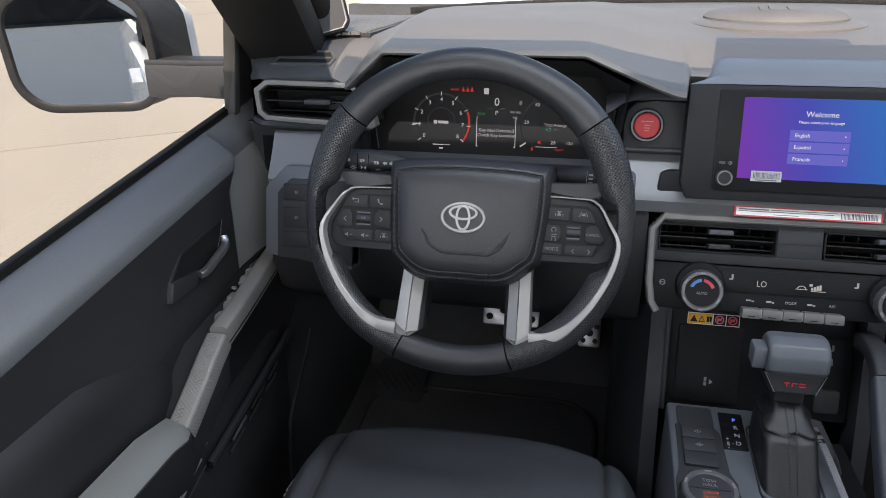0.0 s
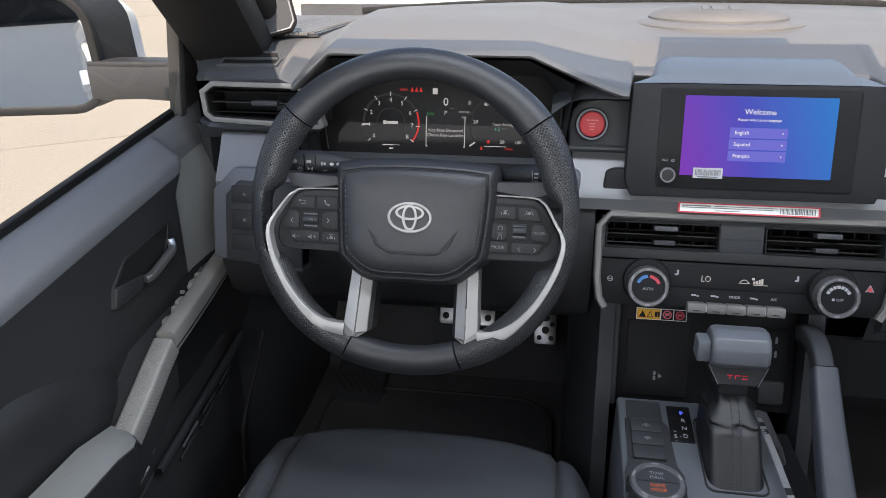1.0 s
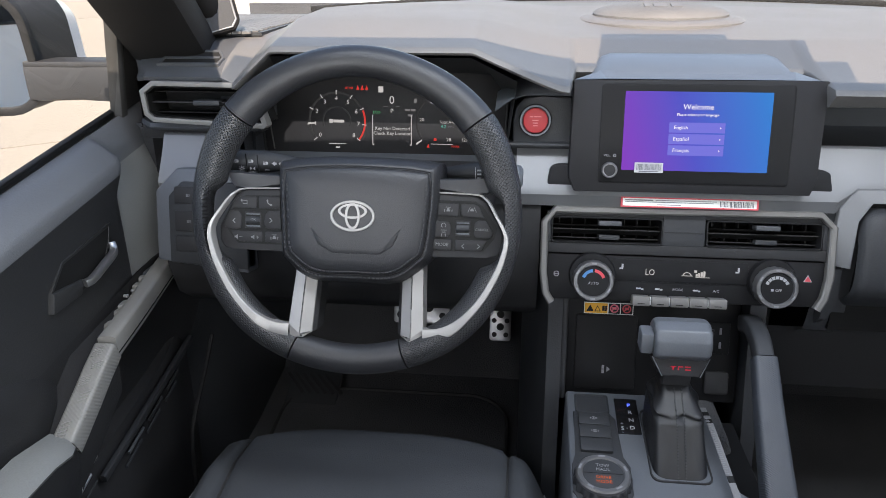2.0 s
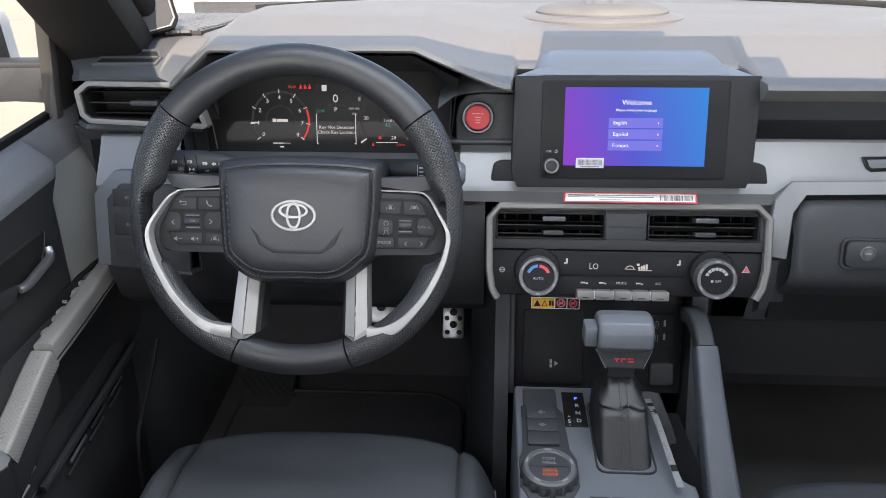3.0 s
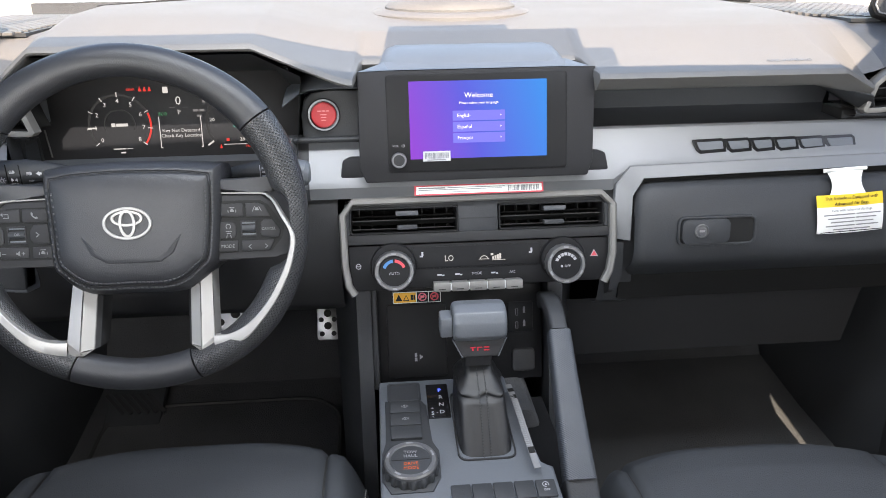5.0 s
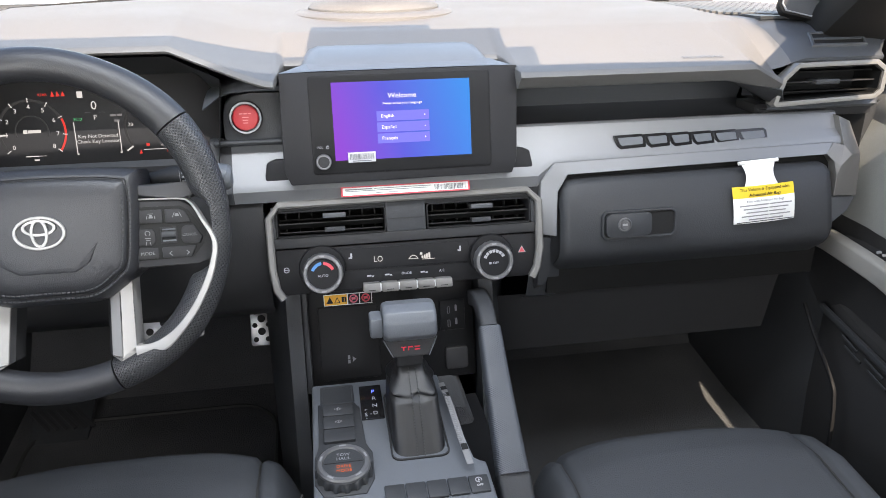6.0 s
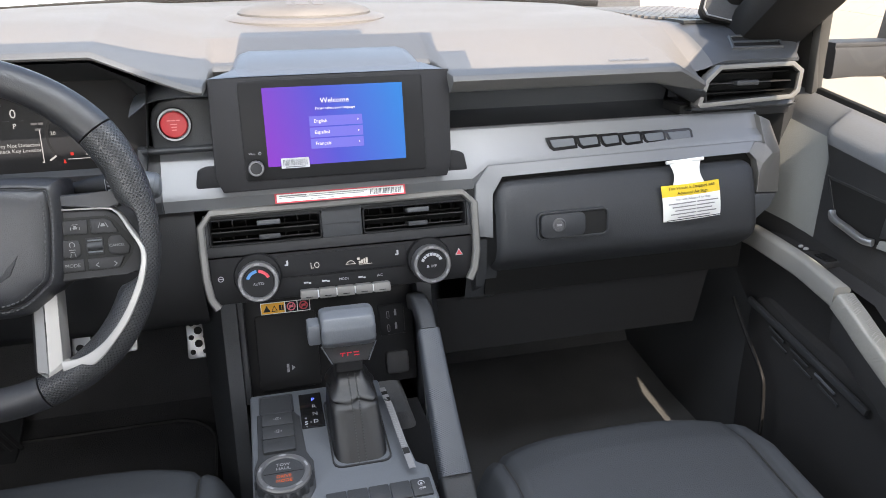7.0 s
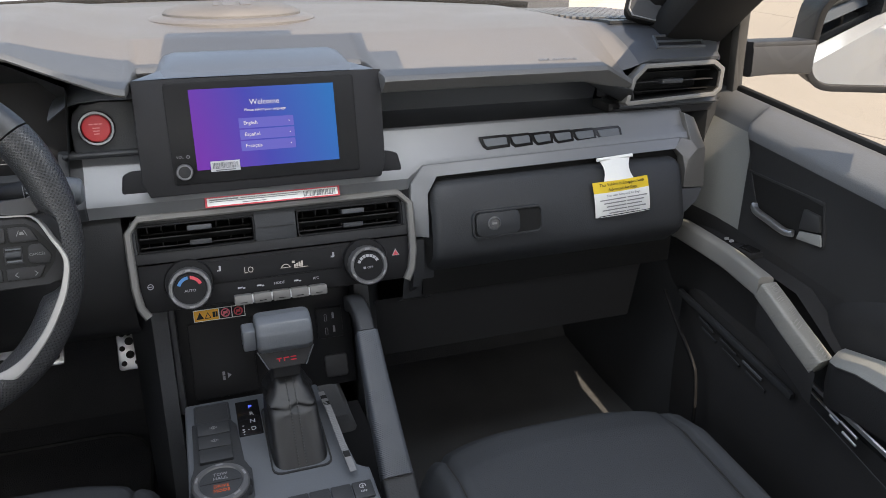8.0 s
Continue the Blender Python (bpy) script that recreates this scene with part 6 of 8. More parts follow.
for v in (0.012, -0.008):
    marks("socket", ML @ Matrix.Translation((0.062, v, 0.002)), [rounded(-0.0020, 0.0020, -0.0055, 0.0055, 0.0016, 2)], KNOB_METAL, us, 0.0006)
    marks("socket", ML @ Matrix.Translation((0.062, v, 0.0026)), [rounded(-0.0012, 0.0012, -0.005, 0.005, 0.0008, 2)], INK, us, 0.0004)
    marks("symbol", ML @ Matrix.Translation((0.073, v + 0.002, 0.002)), [bar(-0.0016, 0.0016, -0.004, 0.004), bar(-0.001, 0.001, 0.004, 0.0055)], GREY_INK, us, 0.0004)
bm = B()
prism(bm, ML @ Matrix.Translation((0.071, -0.06, 0)), rounded(-0.0165, 0.0165, -0.0165, 0.0165, 0.004, 2), -0.005, 0.006, 0.002)
part("socket_flap", bm, BLACK, lower, "black socket flap")
for side in (-1, 1):
    bm = B()
    x = -0.149 if side < 0 else 0.103
    x2 = x + side * 0.055
    rows = [[V((x, 0.925 - 0.25 * (1.06 - z) + 0.02, z)), V((x + side * 0.02, 0.94 - 0.2 * (1.06 - z), z)), V((x2, 1.02, z)), V((x2, 1.25, z)), V((x, 1.25, z))] for z in (1.085, 1.06, 0.98, 0.90, 0.80, 0.62)]
    loft(bm, rows, True, True)
    part("cheek", bm, DASH_DARK, lower, "dark grey side cheek", sharp=45)
wl = thing("warning_sticker", (-0.083, 0.96, 1.01), "yellow and white warning sticker below the knobs", "sticker")
mk = ML @ Matrix.Translation((-0.083, 0.0405, 0.0))
marks("label", mk, [bar(-0.0345, 0.0345, -0.0085, 0.008)], PAPER, wl, 0.0006)
marks("yellow_field", mk, [bar(-0.0335, -0.0015, -0.0075, 0.007)], ORANGE, wl, 0.0009)
marks("black_field", mk, [bar(0.0, 0.0160, -0.0075, 0.007), bar(0.0172, 0.0335, -0.0075, 0.007)], INK, wl, 0.0009)
marks("triangle", mk, [[(-0.031, -0.005), (-0.021, -0.005), (-0.026, 0.0045)]], INK, wl, 0.0012)
marks("outline", mk, [bar(-0.0195, -0.0115, -0.005, -0.004), [(-0.0195, -0.004), (-0.0185, -0.004), (-0.015, 0.003), (-0.0155, 0.004)], [(-0.0125, -0.004), (-0.0115, -0.004), (-0.0155, 0.004), (-0.0158, 0.003)], bar(-0.009, -0.0055, -0.004, 0.0035), bar(-0.005, -0.0025, -0.004, 0.0035)], INK, wl, 0.0011)
for cx in (0.008, 0.0253):
    marks("red_ring", mk, arc_band(0.0045, 0.0062, 0, 360, 20, cx, 0) + [[(cx - 0.004, -0.003), (cx - 0.003, -0.004), (cx + 0.004, 0.003), (cx + 0.003, 0.004)], bar(cx - 0.003, cx + 0.003, -0.0015, 0.002)], mat("red_print", (0.75, 0.15, 0.2), 0.5, bump=0) if cx < 0.01 else RED_INK, wl, 0.0012)

# ---- centre console ----
cons = thing("centre_console", (-0.04, 0.75, 0.55), "slate grey centre console with buttons and a dial", "console")
MT = flat_at(0, 0.8, 0.925, 0.1)
bm = B()
o = [(-0.1425, -0.30), (0.066, -0.30), (0.064, -0.090), (0.046, -0.088), (0.034, 0.06), (0.033, 0.088), (-0.142, 0.088)]
prism(bm, MT, o, -0.25, 0.0, 0.004, 3)
part("top", bm, SLATE, cons, "slate grey console top")
bm = B()
o = [(0.030, 0.11), (0.095, 0.11), (0.11, -0.2), (0.05, -0.2)]
prism(bm, MT, o[::-1], -0.25, -0.06)
part("side_pocket", bm, PANEL, cons, "black side pocket")
bm = B()
ring(bm, MT, rounded(-0.131, -0.086, 0.042, 0.080, 0.004, 3), rounded(-0.128, -0.089, 0.045, 0.077, 0.003, 3), -0.002, 0.0016, 0.0007)
box(bm, MT, -0.129, -0.088, 0.044, 0.078, -0.004, 0.0006)
part("coin_tray", bm, DASH_DARK, cons, "shallow dark grey rimmed tray")
bm = B()
o = [(-0.134, 0.042), (-0.087, 0.042), (-0.080, 0.03), (-0.078, -0.04), (-0.070, -0.056), (-0.071, -0.10), (-0.082, -0.122), (-0.130, -0.122), (-0.1405, -0.10), (-0.1395, -0.056), (-0.134, -0.04)]
prism(bm, MT, o[::-1], -0.003, 0.0018, 0.001)
part("bezel", bm, DASH_DARK, cons)
for k, y in enumerate((0.0250, 0.0005, -0.0240)):
    bm = B()
    prism(bm, MT @ Matrix.Translation((-0.1085, y, 0)), rounded(-0.0195, 0.0195, -0.0115, 0.0115, 0.001, 1), 0.0, 0.006, 0.001)
    kb = part("button", bm, DASH_DARK, cons)
    if k < 2:
        marks("symbol", MT @ Matrix.Translation((-0.1085, y, 0.006)), arc_band(0.0022, 0.0028, 0, 360, 16) + [bar(-0.0006, 0.0006, -0.0014, 0.0014), bar(-0.0044, -0.0036, -0.0014, 0.0014), bar(0.0036, 0.0044, -0.0014, 0.0014)], GREY_INK, kb, 0.0003)
dial_m = MT @ Matrix.Translation((-0.106, -0.086, 0.0))
bm = B()
rows = []
for r, z in ((0.034, 0.0), (0.034, 0.010), (0.0315, 0.013)):
    rows.append([dial_m @ V(((r - (0.0025 if (i // 3) % 2 and z < 0.012 else 0)) * math.cos(2 * math.pi * i / 96), (r - (0.0025 if (i // 3) % 2 and z < 0.012 else 0)) * math.sin(2 * math.pi * i / 96), z)) for i in range(96)])
loft(bm, rows, True, True)
dl = part("mode_dial", bm, DASH_DARK, cons, "knurled drive mode dial", sharp=40)
bm = B()
lathe(bm, dial_m, [(0.0315, 0.012), (0.0315, 0.0165), (0.0295, 0.0185), (0.0250, 0.0185), (0.0235, 0.0165)], 48)
part("dial_ring", bm, KNURL, dl, "silver dial ring")
bm = B()
lathe(bm, dial_m, [(0.0240, 0.010), (0.0240, 0.0168), (0.022, 0.0172), (0.0, 0.0174)], 40)
part("dial_face", bm, DASH_DARK, dl)
marks("dial_split", dial_m @ Matrix.Translation((0, 0, 0.0174)), [bar(-0.0225, 0.0225, -0.0005, 0.0003)], INK, dl, 0.0003)
for text, y, mt in (("TOW", 0.0125, GREY_INK), ("HAUL", 0.0060, GREY_INK), ("DRIVE", -0.0065, GLOW_ORANGE), ("MODE", -0.0135, GLOW_ORANGE)):
    writing(text, dial_m @ Matrix.Translation((0, y, 0.0174)), 0.0064, mt, dl)
for k in range(5):
    c, s = math.cos(radians(90 + 72 * k)), math.sin(radians(90 + 72 * k))
    marks("dial_print", dial_m @ Matrix.Translation((0, 0, 0.0185)), [[(a * c - b * s, a * s + b * c) for a, b in bar(0.0262, 0.0285, -0.004, 0.004)]], GREY_INK, dl, 0.0003)
bm = B()
box(bm, MT, -0.0785, -0.049, 0.004, 0.073, -0.001, 0.0022, 0.001)
gp = part("gear_plate", bm, GLOSS, cons, "gloss black gear indicator plate")
for ch, x, y, mt in (("P", -0.0605, 0.0585, GLOW_BLUE), ("R", -0.0600, 0.0440, LEGEND), ("N", -0.0600, 0.0290, LEGEND), ("D", -0.0600, 0.0140, LEGEND), ("S", -0.0725, 0.0120, LEGEND), ("+", -0.0725, 0.0215, LEGEND), ("-", -0.0665, 0.0135, LEGEND), ("-", -0.0725, 0.0055, LEGEND)):
    writing(ch, MT @ Matrix.Translation((x, y, 0.0022)), 0.0095 if ch.isalpha() else 0.007, mt, gp, "letter")
for k in range(5):
    bm = B()
    prism(bm, MT @ Matrix.Translation((-0.0505 + 0.0245 * k, -0.128 - 0.0, 0)), rounded(-0.0115, 0.0115, -0.014, 0.012, 0.001, 1), -0.001, 0.003, 0.001)
    kb = part("button", bm, DASH_DARK, cons)
    if k == 4:
        marks("symbol", MT @ Matrix.Translation((0.0475, -0.124, 0.003)), arc_band(0.0032, 0.0040, -30, 280, 16) + [[(-0.0016, -0.0015), (0.0016, -0.0015), (0, 0.002)]], LEGEND, kb, 0.0003)
        writing("OFF", MT @ Matrix.Translation((0.0475, -0.1325, 0.003)), 0.0045, LEGEND, kb)

# gear lever
GAITER_THREAD = mat("gaiter_thread", (0.05, 0.05, 0.053), 0.7, scale=2000)
lever = thing("gear_lever", (-0.012, 0.8, 0.92), "slate grey gear lever with a black leather gaiter", "gear lever")
bm = B()
ring(bm, flat_at(0, 0, 0.925 - 0.08, 0.1), rounded(-0.0478, 0.0238, 0.7275, 0.8585, 0.011, 3), rounded(-0.0458, 0.0218, 0.7295, 0.8565, 0.010, 3), 0.0, 0.0025, 0.0008)
part("gaiter_frame", bm, BLACK, lever)


def along(t, table):
    """A value between two entries of a table."""
    for (a, u), (b, w) in zip(table, table[1:]):
        if t <= b:
            f = (t - a) / (b - a)
            return u + (w - u) * f
    return table[-1][1]


rows = []
N = 72
for lv in range(65):
    t = lv / 64
    z = 0.918 + 0.078 * t
    cx, cy = -0.012 - 0.001 * t, 0.789 + 0.040 * t
    hx = along(t, ((0.0, 0.0335), (0.1, 0.0330), (0.64, 0.0300), (0.69, 0.0262), (0.74, 0.0290), (0.88, 0.0195), (1.0, 0.0165)))
    hy = along(t, ((0.0, 0.0645), (0.06, 0.0630), (0.64, 0.0450), (0.69, 0.0400), (0.74, 0.0410), (0.88, 0.0270), (1.0, 0.0190)))
    row = []
    for k in range(N):
        a = 2 * math.pi * k / N
        c, s = math.cos(a), math.sin(a)
        q = (abs(c) ** 6 + abs(s) ** 6) ** (-1 / 6)
        near = math.exp(-((t - 0.72) / 0.07) ** 2)
        crease = sum(math.exp(-((c - u * (1 - 0.35 * t)) / 0.10) ** 2) for u in (-0.66, 0.66)) * math.sin(math.pi * min(1, t / 0.72)) if s < 0 else 0
        fold = 1 - 0.035 * crease + near * (0.06 * math.sin(7 * a + 1.2) + 0.05 * math.sin(5 * a + 26 * t)) + 0.012 * math.sin(3 * a + 4 * t) * math.sin(math.pi * t)
        y = cy + hy * q * s * fold
        row.append(V((cx + hx * q * c * fold, y, z + 0.1 * (y - 0.8) * (1 - t))))
    rows.append(row)
bm = B()
loft(bm, rows, True, True)
gt = part("gaiter", bm, BOOT, lever, "black stitched leather gaiter", sharp=70)
for dx in (-0.0045, 0.0045):
    bm = B()
    line = []
    for lv in range(2, 64):
        r = rows[lv]
        p = min(r, key=lambda q: (abs(q.x - (-0.012 + dx)) if q.y < sum(v.y for v in r) / N else 9))
        front_y = min(v.y for v in r)
        line.append(V((-0.012 + dx, front_y - 0.0004, p.z + 0.0004)))
    for a, b in zip(line[::2], line[1::2]):
        sweep(bm, [a, b], circle(0.0008, 5))
    part("stitching", bm, GAITER_THREAD, gt)
bm = B()
sweep(bm, [(-0.013, 0.828, 0.985), (-0.013, 0.823, 1.03)], rounded(-0.0175, 0.0175, -0.014, 0.014, 0.005, 2), up=V((0, 1, 0)))
part("neck", bm, BLACK, lever)
bm = B()
rows = []
for x, k in ((-0.046, 0.86), (-0.043, 0.96), (-0.038, 1.0), (0.013, 1.0), (0.018, 0.96), (0.021, 0.86)):
    pts = []
    for py, pz in ((-0.029, -0.010), (-0.027, 0.008), (-0.019, 0.019), (-0.004, 0.024), (0.014, 0.021), (0.026, 0.010), (0.027, -0.012), (0.012, -0.021), (-0.018, -0.021)):
        pts.append(V((x, 0.824 + py * k, 1.056 + pz * k)))
    rows.append(pts)
loft(bm, rows, True, True)
bevel(bm, bm.edges[:], 0.002, 2)
part("knob", bm, SLATE, lever, "slate grey barrel grip", sharp=40)
bm = B()
box(bm, plane_at(-0.052, 0.818, 1.055), -0.010, 0.006, -0.014, 0.013, -0.012, 0.012, 0.003)
part("release_button", bm, SLATE, lever)
MG = plane_at(-0.013, 0.8005, 1.0275, 0.45)
bm = B()
prism(bm, MG, [(-0.033, 0.012), (0.033, 0.012), (0.022, -0.010), (-0.022, -0.010)][::-1], -0.03, 0.0, 0.0015)
kp = part("grip_plate", bm, BLACK, lever, "black lower plate of the grip")
marks("red_mark", MG @ Matrix.Diagonal((0.8, 0.75, 1, 1)), [bar(-0.015, -0.007, 0.001, 0.0028), bar(-0.0122, -0.0104, -0.0035, 0.001), bar(-0.0045, 0.0035, 0.001, 0.0028), bar(-0.0045, -0.0028, -0.0035, 0.001), bar(0.006, 0.0145, 0.001, 0.0028), bar(0.006, 0.0145, -0.0035, -0.0018)], mat("red_letters", (0.6, 0.03, 0.05), 0.7, spec=0.1, bump=0), kp, 0.0004)
for sg in (-1, 1):
    bm = B()
    sweep(bm, [MG @ V((sg * 0.034, 0.0125, 0.001)), MG @ V((sg * 0.0225, -0.0105, 0.001))], circle(0.0007, 6))
    part("edge_line", bm, SLATE, kp)

# knee-side grab bar
grab = thing("grab_handle", (0.095, 0.75, 0.85), "slate grey grab handle beside the console", "handle")
WEAVE = mat("ribbed_slate", (0.052, 0.058, 0.069), 0.5, bump=0, vary=0.06)
_n, _l = WEAVE.node_tree.nodes, WEAVE.node_tree.links
_tc, _wv, _bp, _vo, _mx = _n.new("ShaderNodeTexCoord"), _n.new("ShaderNodeTexWave"), _n.new("ShaderNodeBump"), _n.new("ShaderNodeTexVoronoi"), _n.new("ShaderNodeMath")
_wv.bands_direction, _wv.inputs["Scale"].default_value = "DIAGONAL", 160
_vo.distance, _vo.inputs["Scale"].default_value = "MANHATTAN", 38
_l.new(_tc.outputs["Object"], _wv.inputs["Vector"])
_l.new(_tc.outputs["Object"], _vo.inputs["Vector"])
_mx.operation = "MULTIPLY"
_l.new(_wv.outputs["Fac"], _mx.inputs[0])
_sep = _n.new("ShaderNodeSeparateColor")
_l.new(_vo.outputs["Color"], _sep.inputs[0])
_l.new(_sep.outputs[0], _mx.inputs[1])
_l.new(_mx.outputs[0], _bp.inputs["Height"])
_bp.inputs["Strength"].default_value, _bp.inputs["Distance"].default_value = 0.5, 0.0008
_l.new(_bp.outputs[0], _n["Principled BSDF"].inputs["Normal"])
sec = rounded(-0.0115, 0.0115, -0.014, 0.010, 0.005, 3)
bm = B()
sweep(bm, smooth_path([(0.0965, 0.930, 1.030), (0.0975, 0.905, 1.038), (0.0977, 0.872, 1.0345), (0.0975, 0.846, 1.0205)], 4), sec, scales=None)
# darker plastic than the slate grip, to put the arm's shade into it
part("upper_arm", bm, DASH_DARK, grab, "upper arm, darkened for the shade it lies in")
bm = B()
sweep(bm, smooth_path([(0.0975, 0.8460, 1.0215), (0.0973, 0.80, 0.975), (0.0970, 0.75, 0.930), (0.0968, 0.705, 0.892)], 5), rounded(-0.0155, 0.0155, -0.0155, 0.0125, 0.006, 3), scales=[0.93 + 0.0215 * k for k in range(16)])
part("grip", bm, WEAVE, grab, "ribbed slate grey grip")
bm = B()
sweep(bm, [(0.0968, 0.706, 0.892), (0.097, 0.68, 0.870), (0.097, 0.64, 0.84), (0.098, 0.55, 0.80)], rounded(-0.020, 0.020, -0.020, 0.012, 0.005, 3))
part("foot", bm, DASH_DARK, grab)

# printed paper strip along the console edge
strip = thing("paper_strip", (0.038, 0.78, 0.93), "printed white paper strip tucked beside the gear lever", "paper strip")
path = smooth_path([(0.0318, 0.846, 0.944), (0.0345, 0.815, 0.942), (0.0367, 0.775, 0.9375), (0.0385, 0.735, 0.932), (0.0415, 0.694, 0.925)], 5)
def ribbon(pts, half, lift):
    bm = B()
    sweep(bm, [p + V((0, 0, lift)) for p in pts], [(-half, -0.0003), (half, -0.0003), (half, 0.0003), (-half, 0.0003)])
    return bm
part("paper", ribbon(path, 0.0040, 0.0), mat("grey_paper", (0.17, 0.17, 0.175), 0.6, scale=400), strip)
for a, b, half, mt in ((2, 3, 0.0038, INK), (4, 5, 0.0038, INK), (16, 17, 0.0038, INK)):
    part("print", ribbon(path[a:b + 1], half, 0.0006), mt, strip)
for k in range(30):
    i = 4 + 12 * k / 30
    p = path[int(i)].lerp(path[int(i) + 1], i - int(i))
    w = 0.0015 + 0.002 * ((k * 7) % 5) / 5
    part("print", prism(B(), flat_at(p.x - 0.0015, p.y, p.z + 0.0006, 0.1), bar(-w, w * 0.8, -0.0007, 0.0007), 0, 0.0004), GREY_INK, strip)

# ---- doors, side windows and outside mirrors ----
GRIP = mat("patterned_grip", (0.26, 0.255, 0.24), 0.5, 0.05, bump=0, vary=0.08)
_n, _l = GRIP.node_tree.nodes, GRIP.node_tree.links
_tc, _wv, _bp, _vo, _mx = _n.new("ShaderNodeTexCoord"), _n.new("ShaderNodeTexWave"), _n.new("ShaderNodeBump"), _n.new("ShaderNodeTexVoronoi"), _n.new("ShaderNodeMath")
_wv.bands_direction, _wv.inputs["Scale"].default_value = "DIAGONAL", 110
_vo.distance, _vo.inputs["Scale"].default_value = "MANHATTAN", 42
_l.new(_tc.outputs["Object"], _wv.inputs["Vector"])
_l.new(_tc.outputs["Object"], _vo.inputs["Vector"])
_sep = _n.new("ShaderNodeSeparateColor")
_l.new(_vo.outputs["Color"], _sep.inputs[0])
_mx.operation = "MULTIPLY"
_l.new(_wv.outputs["Fac"], _mx.inputs[0])
_l.new(_sep.outputs[0], _mx.inputs[1])
_l.new(_mx.outputs[0], _bp.inputs["Height"])
_bp.inputs["Strength"].default_value, _bp.inputs["Distance"].default_value = 0.5, 0.0008
_l.new(_bp.outputs[0], _n["Principled BSDF"].inputs["Normal"])
RAIL = mat("satin_taupe_plastic", (0.3, 0.292, 0.275), 0.45, 0.1, scale=1500, bump=0.1, vary=0.06)
ARM = mat("pale_door_vinyl", (0.22, 0.225, 0.22), 0.5, scale=520, bump=0.5, vary=0.1, depth=0.0006)
BOLSTER = mat("door_upper_vinyl", (0.125, 0.13, 0.138), 0.5, scale=480, bump=0.5, vary=0.1, depth=0.0006)


BRIGHT_METAL = mat("satin_lever_metal", (0.55, 0.55, 0.56), 0.32, 0.9, scale=1500, bump=0.05)


def build_door(side, name, who):
    def D(o, y, z):
        return V((side_x(side, o), y, z))
    door = thing(name, D(0, 0.4, 0.6), f"dark grey front {who} door lining with a taupe grip rail", "door", kind="structure")
    # upper lining with its bolster
    rows, dark = [], []
    for y in (1.06, 1.0, 0.95, 0.915, 0.905, 0.901, 0.897, 0.893, 0.889, 0.88, 0.86, 0.8, 0.6, 0.3, -0.1):
        a = min(1, max(0, (0.905 - y) / 0.016))
        a = a * a * (3 - 2 * a)
        f = max(0, (y - 0.93) / 0.13)
        z = belt(y)
        rows.append([D(-0.02, y, z - 0.03), D(-0.004, y, z - 0.004), D(0.006, y, z), D(0.014 + 0.012 * a, y, z - 0.006), D(0.026 + 0.024 * a, y, z - 0.022), D(0.027 + 0.026 * a, y, z - 0.032), D(0.029 + 0.021 * a, y, z - 0.045)])
        dark.append([D(0.029 + 0.021 * a, y, z - 0.045), D(0.031 + 0.006 * a + 0.02 * f, y, z - 0.08), D(0.033 + 0.03 * f, y, z - 0.13), D(0.034 + 0.03 * f, y, z - 0.20)])
    part("upper_lining", loft(B(), rows), BOLSTER, door, "grained grey upper door lining", sharp=45)
    # paler vinyl on the front corner puts its sunlight into the colour
    part("sunlit_lining", loft(B(), dark[:6]), ARM, door, "grained front corner of the lining, paled for sunlight", sharp=45)
    part("middle_lining", loft(B(), dark[5:]), DOOR_MID, door, "dark grained middle door lining", sharp=45)
    rows = []
    for y in (1.06, 1.0, 0.95, 0.8, 0.6, 0.3, -0.1):
        f = max(0, (y - 0.93) / 0.13)
        z = belt(y)
        rows.append([D(0.034 + 0.03 * f, y, z - 0.199), D(0.036 + 0.03 * f, y, z - 0.28), D(0.04, y, z - 0.42), D(0.04, y, z - 0.64), D(-0.03, y, z - 0.66), D(-0.03, y, z - 0.05)])
    part("lower_lining", loft(B(), rows), DOOR_DARK, door, "dark grey lower door lining", sharp=45)
    # rubber along the sill, and the post ahead of the glass, paled for light
    part("sill_seal", sweep(B(), [D(-0.004, 0.992, belt(0.992) + 0.002), D(-0.004, 0.6, belt(0.6) + 0.002), D(-0.004, -0.1, belt(-0.1) + 0.002)], rounded(-0.004, 0.007, -0.005, 0.005, 0.002, 2)), INK, door, "black sill seal")
    part("window_post", sweep(B(), [D(0.0, 0.995, 1.272), D(0.012, 0.984, 1.34), D(0.03, 0.964, 1.41), D(0.045, 0.945, 1.46), D(0.07, 0.91, 1.54)], rounded(-0.009, 0.009, -0.009, 0.009, 0.003, 2), up=V((1, 0, 0))), POST, door, "post ahead of the glass, paled for the light on it")
    rows = [[D(-0.0, 1.0, 1.27), D(-0.0, 1.22, 1.27)], [D(0.012, 0.992, 1.36), D(0.012, 1.15, 1.36)], [D(0.042, 0.962, 1.46), D(0.042, 1.02, 1.44)], [D(0.07, 0.925, 1.55), D(0.07, 0.95, 1.55)]]
    bm = loft(B(), rows)
    for g in bmesh.ops.extrude_face_region(bm, geom=bm.faces[:])["geom"]:
        if isinstance(g, bmesh.types.BMVert):
            g.co.x += side * 0.008
    part("sail_panel", bm, POST, door, "corner panel in the same paled trim")
    part("pane", loft(B(), [[D(0.0, y, belt(y)), D(0.158 + 0.01, y, roof_z(y) - 0.02)] for y in (0.985, 0.7, 0.4, 0.1, -0.1)]), SIDE_GLASS, door, "clear side window glass")
